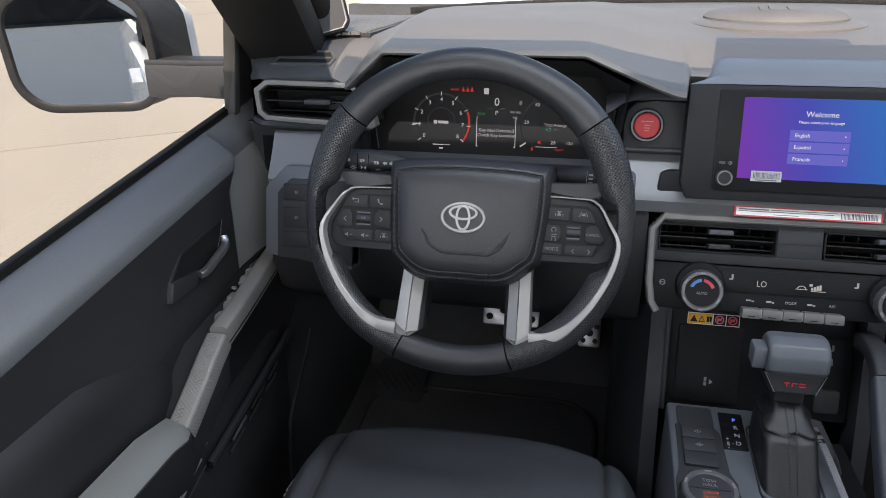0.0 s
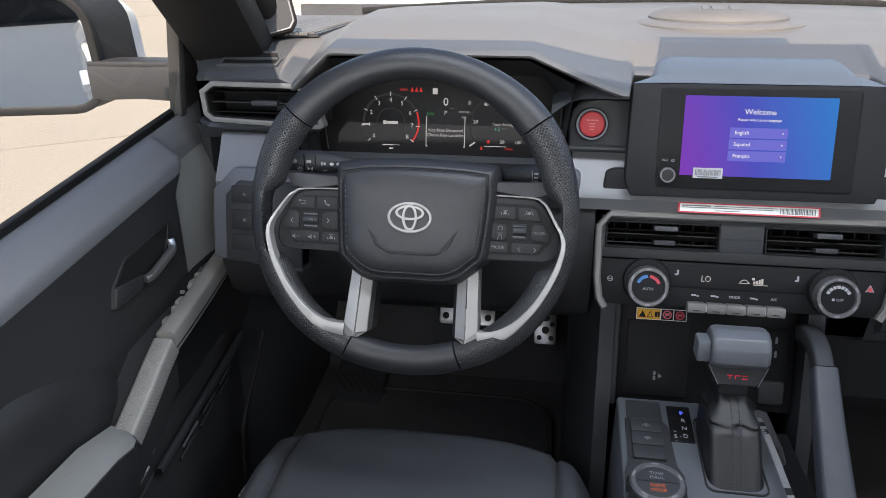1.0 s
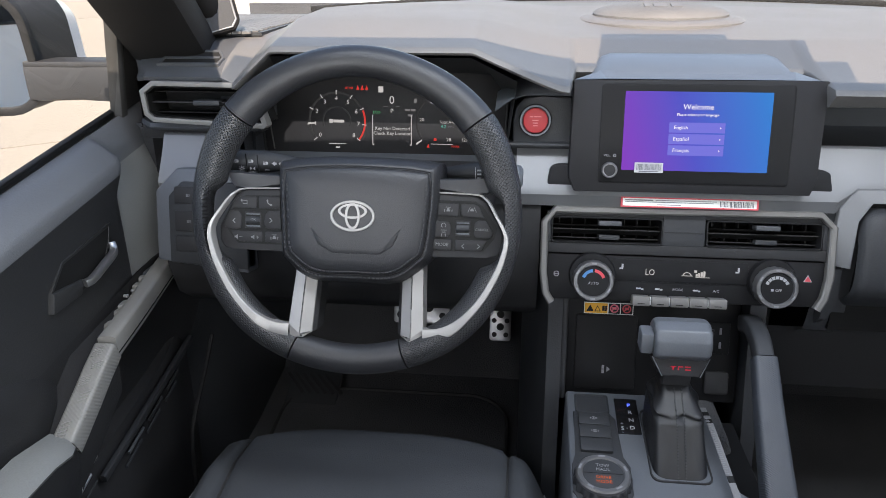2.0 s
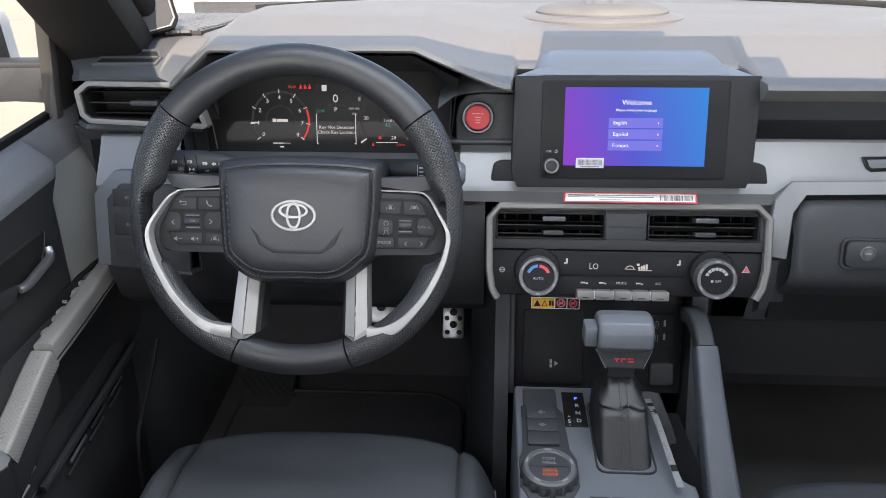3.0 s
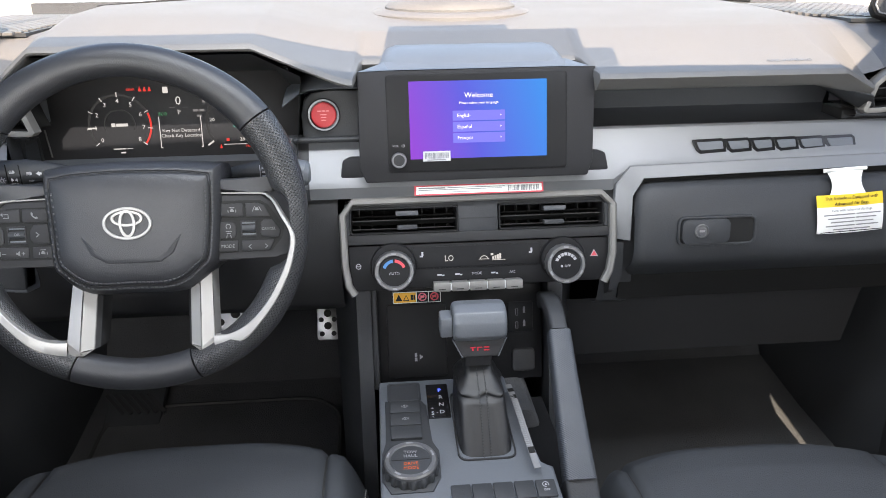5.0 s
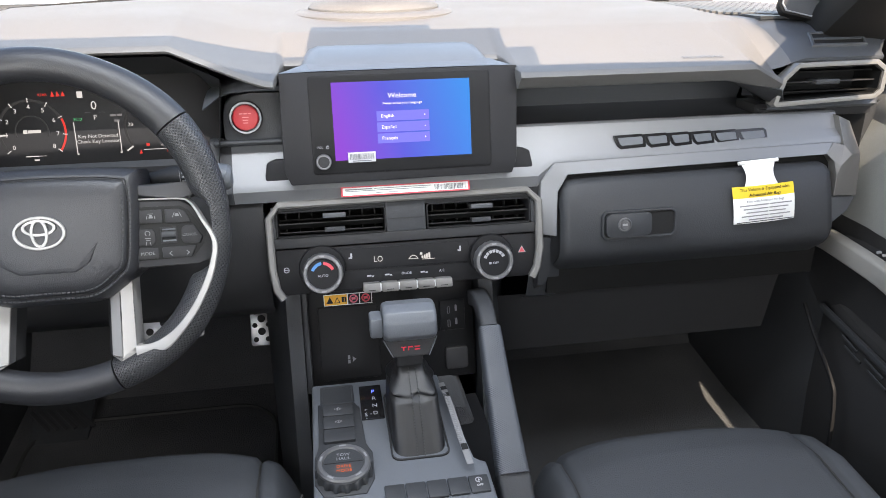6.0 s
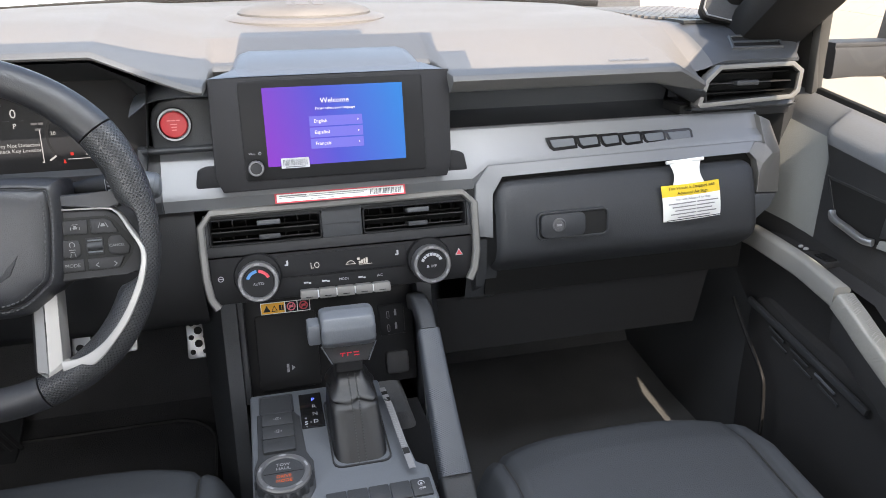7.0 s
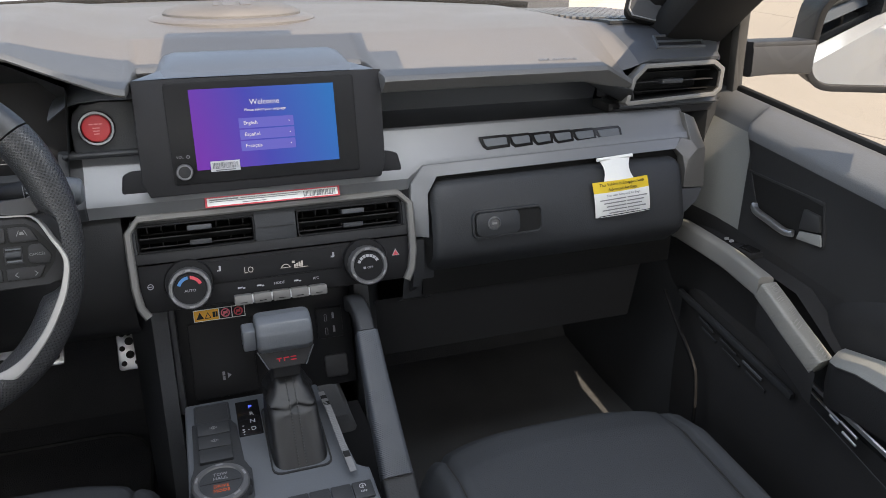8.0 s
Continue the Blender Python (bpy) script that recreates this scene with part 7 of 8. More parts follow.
    # grip rail with the window switches
    rail = [(0.066, 1.0, 1.046), (0.0735, 0.985, 1.0525), (0.078, 0.87, 1.0475), (0.090, 0.81, 1.0465), (0.1014, 0.755, 1.0450)] if side > 0 else [(0.055, 1.005, 1.058), (0.0574, 0.97, 1.0705), (0.066, 0.86, 1.0560), (0.070, 0.81, 1.0500), (0.0743, 0.755, 1.0445)]
    bm = sweep(B(), smooth_path([D(*p) for p in rail], 4), rounded(-0.0115, 0.0115, -0.020, 0.013, 0.005, 3))
    rl = part("grip_rail", bm, RAIL, door, "satin taupe grip rail")
    bm = sweep(B(), smooth_path([D(o - 0.012, y, z - 0.011) if side > 0 else D(o + 0.012, y, z - 0.011) for o, y, z in rail[1:]], 4), circle(0.0008, 6))
    grip = [(0.1014, 0.751, 1.0430), (0.1030, 0.72, 1.0290), (0.1036, 0.69, 1.0128), (0.0991, 0.635, 0.9800)] if side > 0 else [(0.0745, 0.751, 1.0425), (0.0760, 0.72, 1.0285), (0.0770, 0.69, 1.0118), (0.0788, 0.635, 0.9830)]
    part("rail_line", bm, INK, rl)
    bm = sweep(B(), smooth_path([D(*p) for p in grip], 4), rounded(-0.0135, 0.0135, -0.020, 0.010, 0.005, 3))
    pg = part("pull_grip", bm, GRIP, door, "patterned pull grip")
    # short raised dashes pressed into the grip in slanting blocks
    line = smooth_path([D(*p) for p in grip], 12)
    bm = B()
    for blk in range(5):
        for k in range(5 if blk % 2 == 0 else 3):
            i = 3 + blk * 7 + k
            p, q = line[i], line[i + 1]
            d = (q - p).normalized()
            sd = d.cross(V((0, 0, 1))).normalized()
            u = sd.cross(d)
            c = p + u * 0.0102 + sd * (0.004 if blk % 2 else -0.003) * side
            sweep(bm, [c - sd * 0.0052 - d * 0.0024, c + sd * 0.0052 + d * 0.0024], [(-0.0006, -0.0006), (0.0006, -0.0006), (0.0006, 0.0006), (-0.0006, 0.0006)], up=u)
    part("grip_dashes", bm, SPOKE, pg, "pale raised dashes")
    # dark flank that carries the grip, with a fine parting line
    rows = [[D(o + 0.0115, y, z - 0.012), D(o + 0.0135, y - 0.002, z - 0.030), D(o + 0.010, y, z - 0.062)] for o, y, z in grip]
    part("grip_flank", loft(B(), rows), DOOR_DARK, pg, "dark flank below the grip", sharp=60)
    # switch shelf between rail and lining
    bm = B()
    o = [(0.76, 0.03), (0.97, 0.03), (0.97, 0.066), (0.76, 0.066)]
    rows = [[D(0.03, y, z + 0.004), D(0.062, y, z)] for y, z in ((0.98, 1.056), (0.9, 1.052), (0.83, 1.045), (0.735, 1.034), (0.70, 1.012), (0.66, 0.985), (0.62, 0.96))]
    part("switch_shelf", loft(bm, rows), BLACK, door, "black switch shelf")
    if side < 0:
        for y, w, mt in ((0.940, 0.020, SLATE), (0.913, 0.006, RAIL), (0.893, 0.009, RAIL), (0.846, 0.011, RAIL), (0.828, 0.006, RAIL), (0.800, 0.009, RAIL), (0.780, 0.011, DASH_DARK)):
            z = 1.0660 - 0.145 * (0.97 - y)
            o = 0.0560 - 0.085 * (0.97 - y) * -1 - 0.013
            bm = B()
            box(bm, Matrix.Translation(D(o, y, z + 0.004)), -0.0115, 0.0115, -w, w, -0.010, 0.007 if mt is RAIL else 0.004, 0.003, 2, 0.86)
            part("window_switch", bm, mt, door, "small rocker switch")
        lens = [(0.90, 0.045), (0.885, 0.042), (0.868, 0.040)]
    else:
        bm = B()
        box(bm, Matrix.Translation(D(0.046, 0.862, 1.052)), -0.014, 0.014, -0.026, 0.026, -0.004, 0.004, 0.0015)
        ws = part("window_switch", bm, BLACK, door, "black window switch")
        bm = B()
        box(bm, Matrix.Translation(D(0.046, 0.857, 1.056)), -0.009, 0.009, -0.016, 0.012, -0.002, 0.003, 0.0015)
        part("rocker", bm, GLOSS, ws)
        lens = [(0.905, 0.05), (0.893, 0.05)]
    for y, o in lens:
        bm = B()
        box(bm, Matrix.Translation(D(o, y, 1.058)), -0.003, 0.003, -0.002, 0.002, -0.002, 0.0015)
        part("switch_mark", bm, LEGEND, door)
    # release handle in its cup
    cup = [(0.892, 1.176), (0.868, 1.123), (0.842, 1.099), (0.727, 1.103), (0.729, 1.124), (0.738, 1.167)] if side > 0 else [(0.868, 1.166), (0.858, 1.140), (0.836, 1.112), (0.776, 1.103), (0.716, 1.1035), (0.7235, 1.1279), (0.755, 1.1550)]
    mh = Matrix(((0, 0, -side, side_x(side, 0.035)), (1, 0, 0, 0), (0, 1, 0, 0), (0, 0, 0, 1)))
    bm = ring(B(), mh, cup, shrink(cup, 0.004), -0.004, 0.0022, 0.0008)
    hb = part("handle_cup", bm, DOOR_DARK, door, "dark release handle cup")
    # cup floor in black ink, its shade put into the colour
    bm = prism(B(), mh, shrink(cup, 0.003), -0.006, 0.0012)
    part("cup_floor", bm, INK, hb)
    plate = [(0.7695, 1.1487), (0.7409, 1.1467), (0.7354, 1.1234), (0.7731, 1.1175)] if side > 0 else [(0.7237, 1.1279), (0.7861, 1.1198), (0.7745, 1.1031), (0.7161, 1.1035)]
    bm = prism(B(), mh, plate, 0.0, 0.006, 0.0015)
    part("cup_plate", bm, DOOR_MID, hb, "grey plate of the cup")
    if side > 0:
        part("cup_plate", prism(B(), mh, [(0.772, 1.114), (0.735, 1.120), (0.729, 1.104), (0.776, 1.101)], 0.0, 0.005, 0.0015), ARM, hb, "pale grey lower plate of the cup")
        arc = [D(0.046, 0.8600, 1.1290), D(0.050, 0.8500, 1.1220), D(0.050, 0.82, 1.1155), D(0.050, 0.79, 1.1095), D(0.046, 0.776, 1.1100)]
    else:
        arc = [D(0.040, 0.8560, 1.1400), D(0.046, 0.8480, 1.1310), D(0.048, 0.82, 1.1250), D(0.048, 0.79, 1.1180), D(0.044, 0.779, 1.1165)]
    part("release_lever", sweep(B(), smooth_path(arc, 5), rounded(-0.005, 0.005, -0.0052, 0.0052, 0.003, 2)), BRIGHT_METAL, hb, "bright metal release lever")
    # armrest pad
    rows, flank = [], []
    for y, k in ((0.640, 0.55), (0.630, 0.85), (0.612, 0.97), (0.58, 1.0), (0.45, 1.0), (0.25, 1.0), (0.0, 1.0)):
        z = 0.994 + 0.012 * min(1, (0.64 - y) / 0.06)
        rows.append([D(0.054, y, 0.94), D(0.055, y, z - 0.008), D(0.060, y, z), D(0.04 + 0.058 * k, y, z - 0.002), D(0.04 + 0.066 * k, y, z - 0.010)])
        flank.append([D(0.04 + 0.066 * k, y, z - 0.010), D(0.04 + 0.067 * k, y, z - 0.04), D(0.04 + 0.06 * k, y, z - 0.075)])
    ar = part("armrest", loft(B(), rows), ARM, door, "grey stitched armrest pad", sharp=50)
    part("armrest_side", loft(B(), flank), DOOR_DARK, ar, "dark side of the armrest", sharp=50)
    bm = sweep(B(), [D(0.106, y, z) for y, z in ((0.61, 0.990), (0.58, 0.9955), (0.4, 0.9955), (0.1, 0.9955))], circle(0.0012, 6))
    part("armrest_seam", bm, THREAD_DARK, ar)
    # raised swell of the lower door behind the cup
    bm = B()
    rows = []
    for y, k in ((0.715, 0.0), (0.70, 0.4), (0.68, 0.75), (0.65, 0.95), (0.62, 1.0), (0.58, 1.0), (0.54, 1.0), (0.3, 1.0), (0.0, 1.0)):
        top = 1.030 + 0.062 * min(1, max(0, (0.70 - y) / 0.15)) ** 0.7
        rows.append([D(0.030, y, top), D(0.030 + 0.012 * k, y, top - 0.012), D(0.030 + 0.020 * k, y, top - 0.035), D(0.03 + 0.02 * k, y, 0.95)])
    part("door_swell", loft(bm, rows), DOOR_DARK, door, "dark cloth door insert", sharp=60)
    # pocket with slots
    rows = []
    for y in (1.03, 1.0, 0.9, 0.7, 0.5, 0.2, 0.0):
        k = min(1, max(0, (1.03 - y) / 0.1))
        zt = 0.945 - 0.165 * (1 - max(y, 0.5))
        rows.append([D(0.036, y, zt + 0.004), D(0.036 + 0.018 * k, y, zt), D(0.036 + 0.03 * k, y, zt - 0.04), D(0.036 + 0.035 * k, y, 0.75), D(0.036 + 0.02 * k, y, 0.60)])
    pk = part("map_pocket", loft(B(), rows), BLACK, door, "black map pocket", sharp=45)
    bm = sweep(B(), [D(0.064, 0.985, 0.9310), D(0.068, 0.84, 0.908), D(0.070, 0.70, 0.884)], rounded(-0.004, 0.004, -0.0055, 0.0055, 0.002, 2))
    part("pocket_trim", bm, DASH_DARK, pk, "grey pocket trim strip")
    for k, (y, z, w) in enumerate(((0.922, 0.909, 0.040), (0.866, 0.897, 0.044), (0.808, 0.886, 0.046))):
        for r in range(2):
            bm = sweep(B(), [D(0.0685, y - 0.01 * r, z - 0.014 * r), D(0.0700, y - w - 0.01 * r, z - 0.014 * r - 0.19 * w)], rounded(-0.0015, 0.0015, -0.0022, 0.0022, 0.0008, 1))
            part("pocket_rib", bm, SLATE if r == 0 and k == 2 else DASH_DARK, pk)
    bm = sweep(B(), [D(0.080, 0.682, 0.935), D(0.083, 0.606, 0.9195), D(0.084, 0.40, 0.876)], rounded(-0.002, 0.002, -0.0042, 0.0042, 0.0015, 1))
    part("bright_strip", bm, BRIGHT_METAL, pk, "bright strip below the armrest")
    bm = sweep(B(), [D(0.079, 0.676, 0.902), D(0.081, 0.53, 0.860), D(0.081, 0.3, 0.80)], rounded(-0.001, 0.001, -0.0008, 0.0008, 0.0004, 1))
    part("pocket_seam", bm, DASH_DARK, pk)
    for y, z, w in ((0.665, 0.920, 0.031), (0.633, 0.911, 0.026), (0.624, 0.904, 0.016), (0.600, 0.892, 0.024), (0.606, 0.905, 0.030)):
        bm = sweep(B(), [D(0.081, y, z), D(0.082, y - w, z - 0.25 * w)], rounded(-0.0015, 0.0015, -0.0019, 0.0019, 0.0008, 1))
        part("bright_rib", bm, BRIGHT_METAL, pk)
    return door


build_door(-1, "door_1", "driver's")
build_door(1, "door_2", "passenger's")

ARMCOAT = mat("mirror_arm_plastic", (0.042, 0.043, 0.047), 0.55, scale=600, bump=0.3)
for side, nx, nz in ((-1, 0.306, -0.056), (1, -0.5, -0.12)):
    word = "driver's" if side < 0 else "passenger's"
    mo = thing("door_mirror", (side * 0.98, 0.98, 1.29), f"outside {word} mirror with a white cap", "mirror", group="outside mirrors")
    n = V((nx, -math.sqrt(1 - nx * nx), nz)).normalized()
    r = V((0, 0, 1)).cross(n).normalized()
    up = n.cross(r)
    cx, cz = (-1.011, 1.369) if side < 0 else (1.041, 1.354)
    m = Matrix(((r.x, up.x, n.x, cx), (r.y, up.y, n.y, 0.972), (r.z, up.z, n.z, cz), (0, 0, 0, 1)))
    wide = 0.108 if side < 0 else 0.112
    o = rounded(-wide, wide, -0.09, 0.088, 0.055, 6)
    o = [(x + side * 0.10 * y * (1 if y < 0 else 0.3), y) for x, y in o]
    bm = ring(B(), m, o, shrink(o, 0.012), -0.03, 0.006, 0.003)
    part("rim", bm, BLACK, mo, "black mirror rim")
    bm = prism(B(), m, shrink(o, 0.012), -0.004, 0.0, 0.0)
    part("glass", bm, MIRROR, mo, "mirror glass")
    bm = B()
    rows = [[m @ V((x * f - side * s * (2.2 if side < 0 else 1.0), y * f, w)) for x, y in o] for f, s, w in ((0.98, 0.0, -0.006), (0.99, 0.006, -0.035), (0.95, 0.018, -0.075), (0.75, 0.03, -0.105), (0.3, 0.03, -0.12))]
    part("shell", loft(B(), rows[:3], True), DASH_DARK, mo, "dark grey mirror shell", sharp=50)
    loft(bm, rows[2:], True, True)
    part("cap", bm, WHITE, mo, "white painted mirror cap", sharp=50)
    bm = sweep(B(), [V((side * 0.80, 1.03, 1.325)), V((side * 0.85, 1.03, 1.327)), V((side * 0.925, 1.025, 1.325))], rounded(-0.03, 0.03, -0.026, 0.026, 0.008, 2))
    part("arm", bm, ARMCOAT, mo, "dark grey mirror arm")
    bm = sweep(B(), [V((side * 0.80, 1.03, 1.352)), V((side * 0.925, 1.025, 1.352))], rounded(-0.028, 0.028, -0.004, 0.004, 0.002, 2))
    part("arm_cover", bm, ARMCOAT, mo)
    # tweeter plate at the foot of the pillar
    tw = thing("tweeter", (XC + side * 0.665, 1.08, 1.4), "grey tweeter grille at the pillar foot", "speaker", group="tweeters")
    mt = plane_at(XC + side * (0.643 if side < 0 else 0.636), 1.052, 1.418, 0.25, turn=side * -28)
    o = [(-0.022, -0.018), (-0.012, -0.026), (0.022, -0.018), (0.028, -0.008), (0.022, 0.03), (-0.026, 0.03)]
    if side < 0:
        o = [(-a, b) for a, b in o][::-1]
        o = [(-a, b) for a, b in o][::-1]
    else:
        o = [(-a, b) for a, b in o][::-1]
    bm = prism(B(), mt, [(a * 1.28, b * 1.25) for a, b in o], -0.03, 0.0, 0.004)
    part("surround", bm, PILLAR, tw)
    bm = ring(B(), mt, [(a * 1.10, b * 1.08) for a, b in o], o, -0.002, 0.002, 0.0008)
    part("edge", bm, BAND, tw, "pale edge line")
    bm = prism(B(), mt, o, -0.002, 0.0012)
    part("grille", bm, DASH_DARK, tw, "fine grey grille")
    # fairing between pillar and dash
    bm = sweep(B(), [V((XC + side * 0.705, 1.11, 1.36)), V((XC + side * 0.69, 1.08, 1.42)), V((XC + side * 0.672, 0.95, 1.50)), V((XC + side * 0.65, 0.80, 1.58))], rounded(-0.05, 0.05, -0.03, 0.03, 0.02, 3), scales=[1.1, 1.0, 0.9, 0.85])
    part("fairing", bm, PILLAR, tw, "dark pillar fairing")

# ---- seats ----
def build_seat(cx, half, yf, zt, label, lean=0.36, rise=0.42, hooked=0.0):
    st = thing("front_seat", (cx, yf - 0.25, zt - 0.3), label, "seat", group="front seats")

    def surf(u, t):
        """u: -1 to 1 across; t: 0 at the front underside, 1 at the back."""
        a = abs(u)
        front = yf - 0.075 * a ** 3.2
        prof = [(front - 0.035, zt - 0.20), (front - 0.010, zt - 0.12), (front, zt - 0.065), (front - 0.012, zt - 0.028), (front - 0.045, zt - 0.006), (front - 0.10, zt), (front - 0.22, zt - 0.016), (front - 0.36, zt - 0.04), (yf - 0.52, zt - 0.06)]
        k = t * (len(prof) - 1)
        i = min(int(k), len(prof) - 2)
        f = k - i
        y, z = prof[i][0] * (1 - f) + prof[i + 1][0] * f, prof[i][1] * (1 - f) + prof[i + 1][1] * f
        back = max(0, (t - 0.5) / 0.5)
        z += 0.018 * math.exp(-((a - 0.88) / 0.12) ** 2) * back
        z -= 0.10 * max(0, a - 0.86) ** 1.5 * 9 * (1 if t > 0.3 else t / 0.3)
        z -= 0.010 * math.exp(-((a - 0.775) / 0.014) ** 2) * (1 if t > 0.25 else t / 0.25)
        return V((cx + half * u, y, z))
    us_c = [-0.775 + 1.55 * i / 40 for i in range(41)]
    ts = [i / 40 for i in range(41)]
    part("cushion", loft(B(), [[surf(u, t) for t in ts] for u in us_c]), SEAT, st, "black cloth seat cushion", sharp=80)
    for sg in (-1, 1):
        us = [sg * (0.775 + 0.225 * i / 14) for i in range(15)]
        bs = loft(B(), [[surf(u, t) for t in ts] for u in us] + [[surf(sg, t) + V((sg * 0.004, -0.004, -0.03 - 0.15 * t)) for t in ts]])
        bo = part("bolster", bs, SEAT, st, "black cloth side bolster", sharp=80)
        part("seam", sweep(B(), [surf(sg * 0.775, 0.2 + 0.8 * i / 30) + V((0, 0, 0.0005)) for i in range(31)], circle(0.0024, 6)), THREAD_DARK, bo, "dark welted seam")
        bm = B()
        line = smooth_path([surf(sg * 0.985, 0.32 + 0.62 * i / 20) + V((sg * 0.001, 0, 0.001)) for i in range(21)], 6)
        for a, b in zip(line[::2], line[1::2]):
            sweep(bm, [a, b], circle(0.0011, 5))
        part("stitching", bm, THREAD, bo, "pale grey stitching")
    # base and reclined backrest
    bm = B()
    box(bm, flat_at(cx, yf - 0.27, zt - 0.28), -half * 0.85, half * 0.85, -0.22, 0.22, -0.1, 0.12, 0.02)
    part("base", bm, BLACK, st, "black seat base")
    rows = []
    for f, w in ((0.0, 0.92), (0.06, 1.0), (0.5, 1.0), (0.85, 0.9), (0.97, 0.8), (1.0, 0.7)):
        y, z = yf - 0.53 - lean * f - hooked * 4 * f * (1 - f), zt - 0.06 + rise * f
        th = 0.06 * (1 if f < 0.9 else 0.6)
        rows.append([V((cx - half * w, y - 0.03, z)), V((cx - half * w * 0.8, y + th * 0.4, z + th * 0.4)), V((cx, y + th * 0.2, z + th * 0.2)), V((cx + half * w * 0.8, y + th * 0.4, z + th * 0.4)), V((cx + half * w, y - 0.03, z)), V((cx + half * w * 0.8, y - 0.12, z - 0.06)), V((cx - half * w * 0.8, y - 0.12, z - 0.06))])
    part("backrest", loft(B(), rows, True, True), SEAT, st, "black cloth reclined backrest", sharp=60)


build_seat(-0.403, 0.240, 0.926, 0.855, "black cloth driver's seat with pale stitching")
build_seat(0.386, 0.236, 0.903, 0.813, "black cloth passenger seat with pale stitching", 0.33, 0.6, 0.06)

# ---- pedals and mats ----
def pedal(x, y, z, w, h, dots, label):
    pd = thing("pedal", (x, y, z - h), label, "pedal", group="foot pedals")
    m = plane_at(x, y, z, 0.55)
    o = rounded(-w / 2, w / 2, -h / 2, h / 2, 0.006, 3)
    part("plate", prism(B(), m, o, -0.006, 0.0, 0.0015), STEEL, pd, "drilled steel pedal plate")
    for dx, dy, r in dots:
        part("rubber_stud", lathe(B(), m @ Matrix.Translation((dx * w, dy * h, 0)), [(r, -0.002), (r, 0.002), (r * 0.7, 0.003), (0.0, 0.003)], 18), RUBBER, pd, "black rubber stud")
    part("arm", sweep(B(), [V((x, y + 0.01, z)), V((x, y + 0.06, z + 0.1)), V((x, y + 0.1, z + 0.3))], rounded(-0.008, 0.008, -0.005, 0.005, 0.002, 2), up=V((1, 0, 0))), BLACK, pd)


pedal(-0.246, 1.335, 0.806, 0.043, 0.078, ((-0.27, 0.36, 0.005), (0.27, 0.36, 0.005), (0.0, 0.18, 0.0075), (-0.3, 0.02, 0.005), (0.3, 0.02, 0.005), (0.0, -0.14, 0.0075), (-0.27, -0.34, 0.005), (0.27, -0.34, 0.005)), "upright steel accelerator pedal with rubber studs")
pedal(-0.397, 1.275, 0.860, 0.108, 0.062, ((-0.38, 0.25, 0.0065), (-0.38, -0.25, 0.0065), (-0.13, 0.0, 0.009), (0.13, 0.0, 0.009), (0.38, 0.25, 0.0065), (0.38, -0.25, 0.0065)), "wide steel brake pedal with rubber studs")
bm = prism(B(), flat_at(-0.625, 1.285, 0.660, 0.45), rounded(-0.053, 0.053, -0.055, 0.055, 0.008, 3), 0.0, 0.012, 0.003)
ft = thing("footrest", (-0.625, 1.285, 0.65), "ribbed black rubber footrest", "footrest")
part("plate", bm, DASH_DARK, ft)
for k in range(6):
    bm = B()
    box(bm, flat_at(-0.625, 1.285, 0.660, 0.45) @ Matrix.Translation((-0.04 + 0.016 * k, 0.0, 0.012)) @ Matrix.Rotation(radians(-48), 4, "Z"), -0.030, 0.030, -0.003, 0.004, 0, 0.003, 0.001)
    part("rib", bm, BLACK, ft)
for cx, w in ((-0.45, 0.225),):
    m = flat_at(0, 0, 0.487, 0.123)
    bm = prism(B(), m, [(cx + a, b) for a, b in rounded(-w, w, 0.42, 1.30, 0.08, 6)], 0.0, 0.012, 0.004)
    ob = solo("floor_mat", bm, CARPET, "black carpet floor mat with a bound edge", "floor mat")
    bm = B()
    pts = [m @ V((cx + a, b, 0.012)) for a, b in rounded(-w, w, 0.42, 1.30, 0.08, 6)]
    sweep(bm, pts, circle(0.004, 6), loop=True)
    part("binding", bm, RUBBER, ob)

# ---- hang tag on the glovebox ----
tag = thing("airbag_tag", (0.505, 0.90, 1.13), "white and yellow airbag hang tag on the glovebox", "tag")
def sheet(x_mid, half, y_of, zs, lean=0.0):
    rows = []
    for z in zs:
        xm = x_mid(z)
        h = half(z)
        rows.append([V((xm - h + 2 * h * i / 6, y_of(z) - 0.003 * math.sin(math.pi * i / 6), z + lean * (-h + 2 * h * i / 6))) for i in range(7)])
    bm = loft(B(), rows)
    for g in bmesh.ops.extrude_face_region(bm, geom=bm.faces[:])["geom"]:
        if isinstance(g, bmesh.types.BMVert):
            g.co.y += 0.0006
    return bm


def ty(z):
    return 0.9155 - 0.018 * math.sin(min(1, max(0, (1.212 - z) / 0.09)) * math.pi * 0.6)


part("hook", sheet(lambda z: 0.4975 + 0.004 * (1.208 - z) / 0.03, lambda z: 0.0265 - 0.006 * math.sin(math.pi * min(1, max(0, (1.209 - z) / 0.034))), ty, [1.2095 - 0.0058 * i for i in range(7)], 0.05), PAPER, tag, "white paper hook")
part("hook_fold", sweep(B(), [V((0.468, 0.914, 1.2075)), V((0.527, 0.914, 1.2105))], circle(0.0028, 8)), PAPER, tag)
part("card", sheet(lambda z: 0.503 + 0.13 * (1.177 - z), lambda z: 0.0465, lambda z: ty(z) - 0.001, [1.1625 - 0.0062 * i for i in range(7)], 0.045), PAPER, tag, "white card")
part("yellow_band", sheet(lambda z: 0.503 + 0.13 * (1.177 - z), lambda z: 0.0465, lambda z: ty(z) - 0.001, [1.1785 - 0.004 * i for i in range(5)], 0.045), YELLOW, tag, "yellow band")


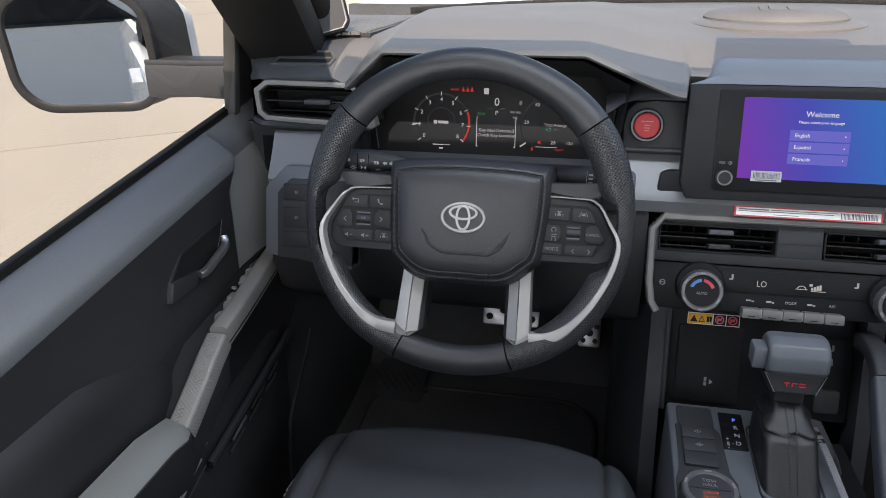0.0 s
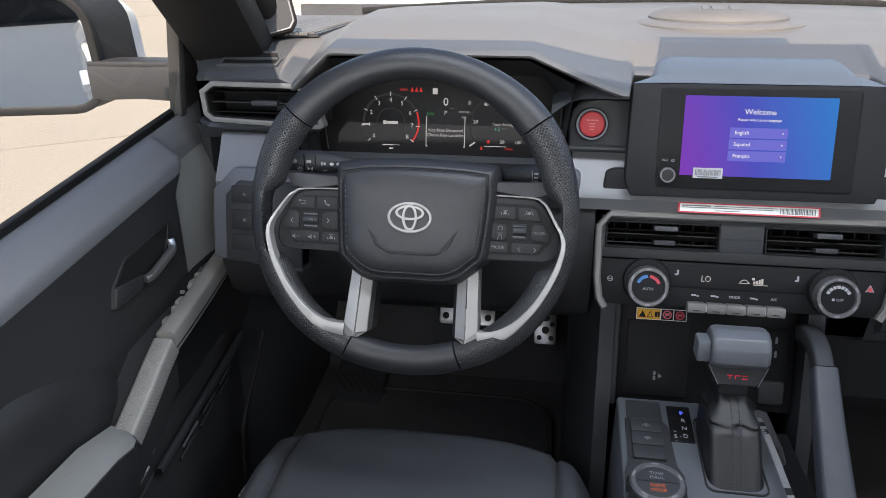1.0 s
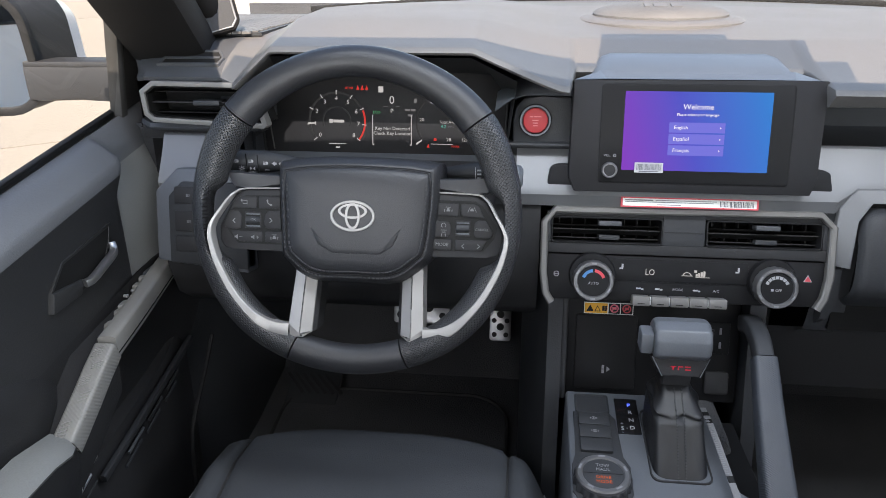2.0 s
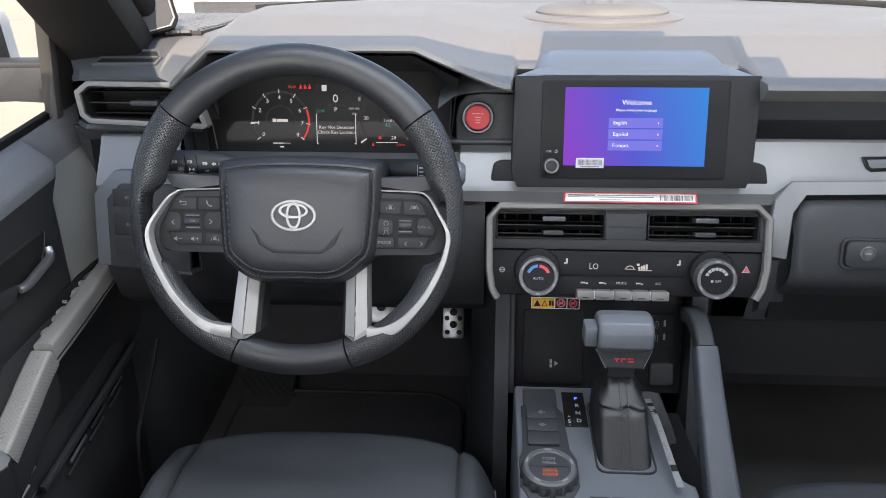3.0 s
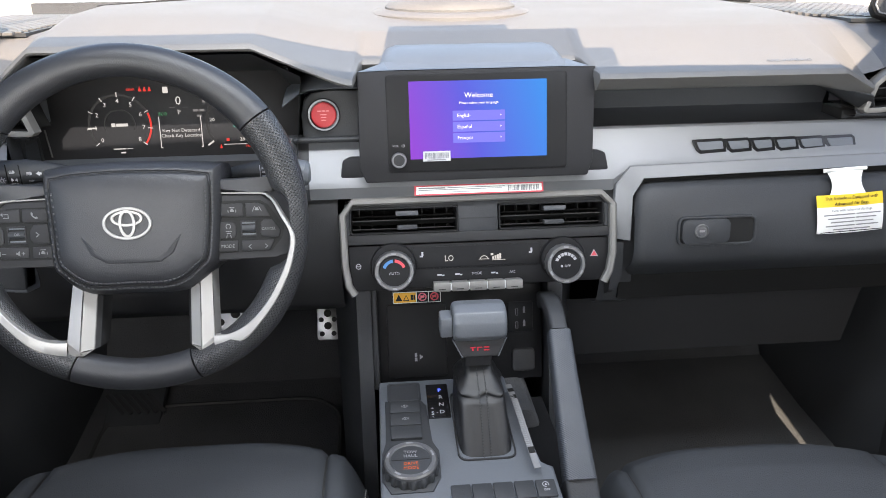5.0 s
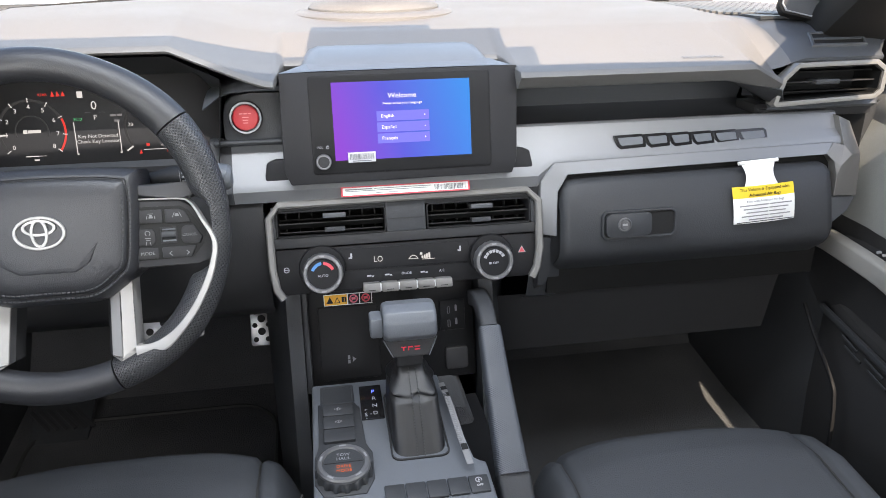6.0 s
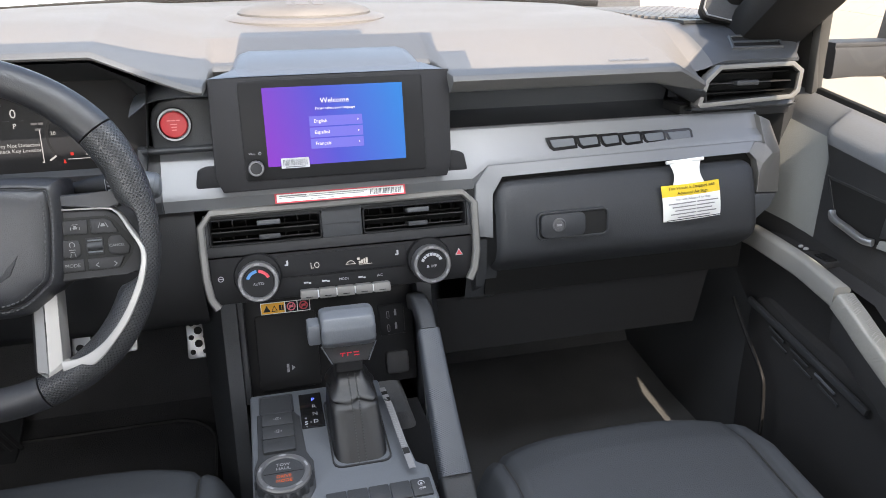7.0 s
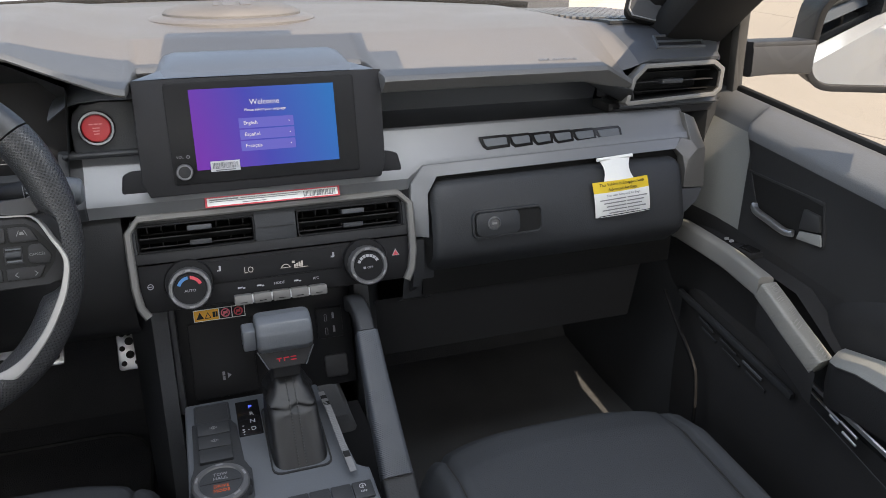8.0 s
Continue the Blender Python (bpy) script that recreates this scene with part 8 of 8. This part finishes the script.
def on_tag(dx, z):
    m = plane_at(0.503 + 0.13 * (1.177 - z) + dx, ty(z) - 0.0050, z, 0.17)
    return m @ Matrix.Rotation(radians(2.6), 4, "Z")


writing("This Vehicle is Equipped with", on_tag(0, 1.1745), 0.0064, INK, tag, "heading")
writing("Advanced Air Bags", on_tag(0, 1.1670), 0.0064, INK, tag, "heading")
writing("Even with Advanced Air Bags", on_tag(0, 1.1583), 0.0048, GREY_INK, tag, "line")
for k, w in enumerate((0.040, 0.034, 0.030, 0.037, 0.026)):
    marks("line", on_tag(0, 1.1525 - 0.0052 * k), [bar(-w, w * 0.1, -0.0008, 0.0008), bar(w * 0.15, w, -0.0008, 0.0008)], GREY_INK, tag)
marks("rule", on_tag(0, 1.1282), [bar(-0.044, 0.044, -0.0005, 0.0005)], INK, tag)


# ---- white car that the driver's mirror shows ----
def build_parked_car(x0, y0):
    car = thing("parked_car", (x0, y0 - 0.9, 0), "white parked car with dark windows behind the truck", "car", cab=False)

    def P(name, bm, material, parent=car, label=""):
        return part(name, bm, material, parent, label, cab=False)
    m = Matrix(((1, 0, 0, x0), (0, 0, -1, y0), (0, 1, 0, 0), (0, 0, 0, 1)))
    low = [(-2.25, 0.30), (2.15, 0.30), (2.3, 0.55), (2.26, 0.86), (1.25, 1.03), (-2.2, 1.05), (-2.36, 0.8)]
    P("body", prism(B(), m, low, 0.0, 1.8, 0.05, 3), WHITE, car, "white painted body")
    cabin = [(-2.12, 1.03), (1.3, 1.02), (0.55, 1.58), (-1.85, 1.60)]
    P("window", prism(B(), m, cabin, 0.06, 1.74, 0.03), TINT, car, "dark tinted windows")
    P("roof", prism(B(), m, [(-1.92, 1.585), (0.62, 1.565), (0.45, 1.62), (-0.6, 1.66), (-1.8, 1.64)], 0.10, 1.70, 0.03), WHITE, car, "white roof")
    for a, b in (((-2.12, 1.03), (-1.85, 1.6)), ((-1.15, 1.03), (-1.1, 1.6)), ((0.05, 1.03), (0.0, 1.6)), ((1.28, 1.02), (0.55, 1.58))):
        for w in (0.058, 1.742):
            P("pillar", sweep(B(), [m @ V((a[0], a[1], w)), m @ V((b[0], b[1], w))], rounded(-0.035, 0.035, -0.01, 0.01, 0.004, 1), up=V((0, 1, 0))), BLACK if -1.5 < a[0] < 1 else WHITE)
    for w in (-0.004, 1.804):
        P("belt_strip", sweep(B(), [m @ V((-2.1, 1.045, w + 0.02)), m @ V((1.25, 1.03, w + 0.02))], rounded(-0.03, 0.03, -0.012, 0.012, 0.004, 1)), BLACK, car, "black belt strip")
    for x in (-1.18, 0.02, 1.12):
        P("door_seam", sweep(B(), [m @ V((x, 0.42, 0.0)), m @ V((x, 0.99, 0.0))], rounded(-0.003, 0.003, -0.003, 0.003, 0.001, 1), up=V((0, 1, 0))), INK)
    for x in (-0.95, 0.28):
        bm = B()
        box(bm, m, x - 0.09, x + 0.09, 0.88, 0.91, -0.03, 0.0, 0.01)
        P("door_pull", bm, WHITE)
    for x in (-1.42, 1.38):
        for w, f in ((-0.005, 1), (1.805, -1)):
            mw = m @ Matrix.Translation((x, 0.34, w)) @ Matrix.Diagonal((1, 1, f, 1))
            wh = P("wheel", lathe(B(), mw, [(0.0, 0.16), (0.20, 0.16), (0.21, 0.012), (0.0, 0.03)], 24), STEEL, car, "grey alloy wheel")
            P("tyre", lathe(B(), mw, [(0.21, 0.2), (0.33, 0.2), (0.34, 0.18), (0.34, 0.02), (0.325, 0.0), (0.22, 0.005), (0.21, 0.02)], 32), RUBBER, wh, "black tyre")
    for x, nm, mt in ((2.24, "headlight", STEEL), (-2.3, "tail_light", RED)):
        for w in (0.06, 1.5):
            bm = B()
            box(bm, m, x - 0.05, x + 0.05, 0.68, 0.84, w, w + 0.24, 0.02)
            P(nm, bm, mt)
    return car


build_parked_car(-1.9, -5.4)
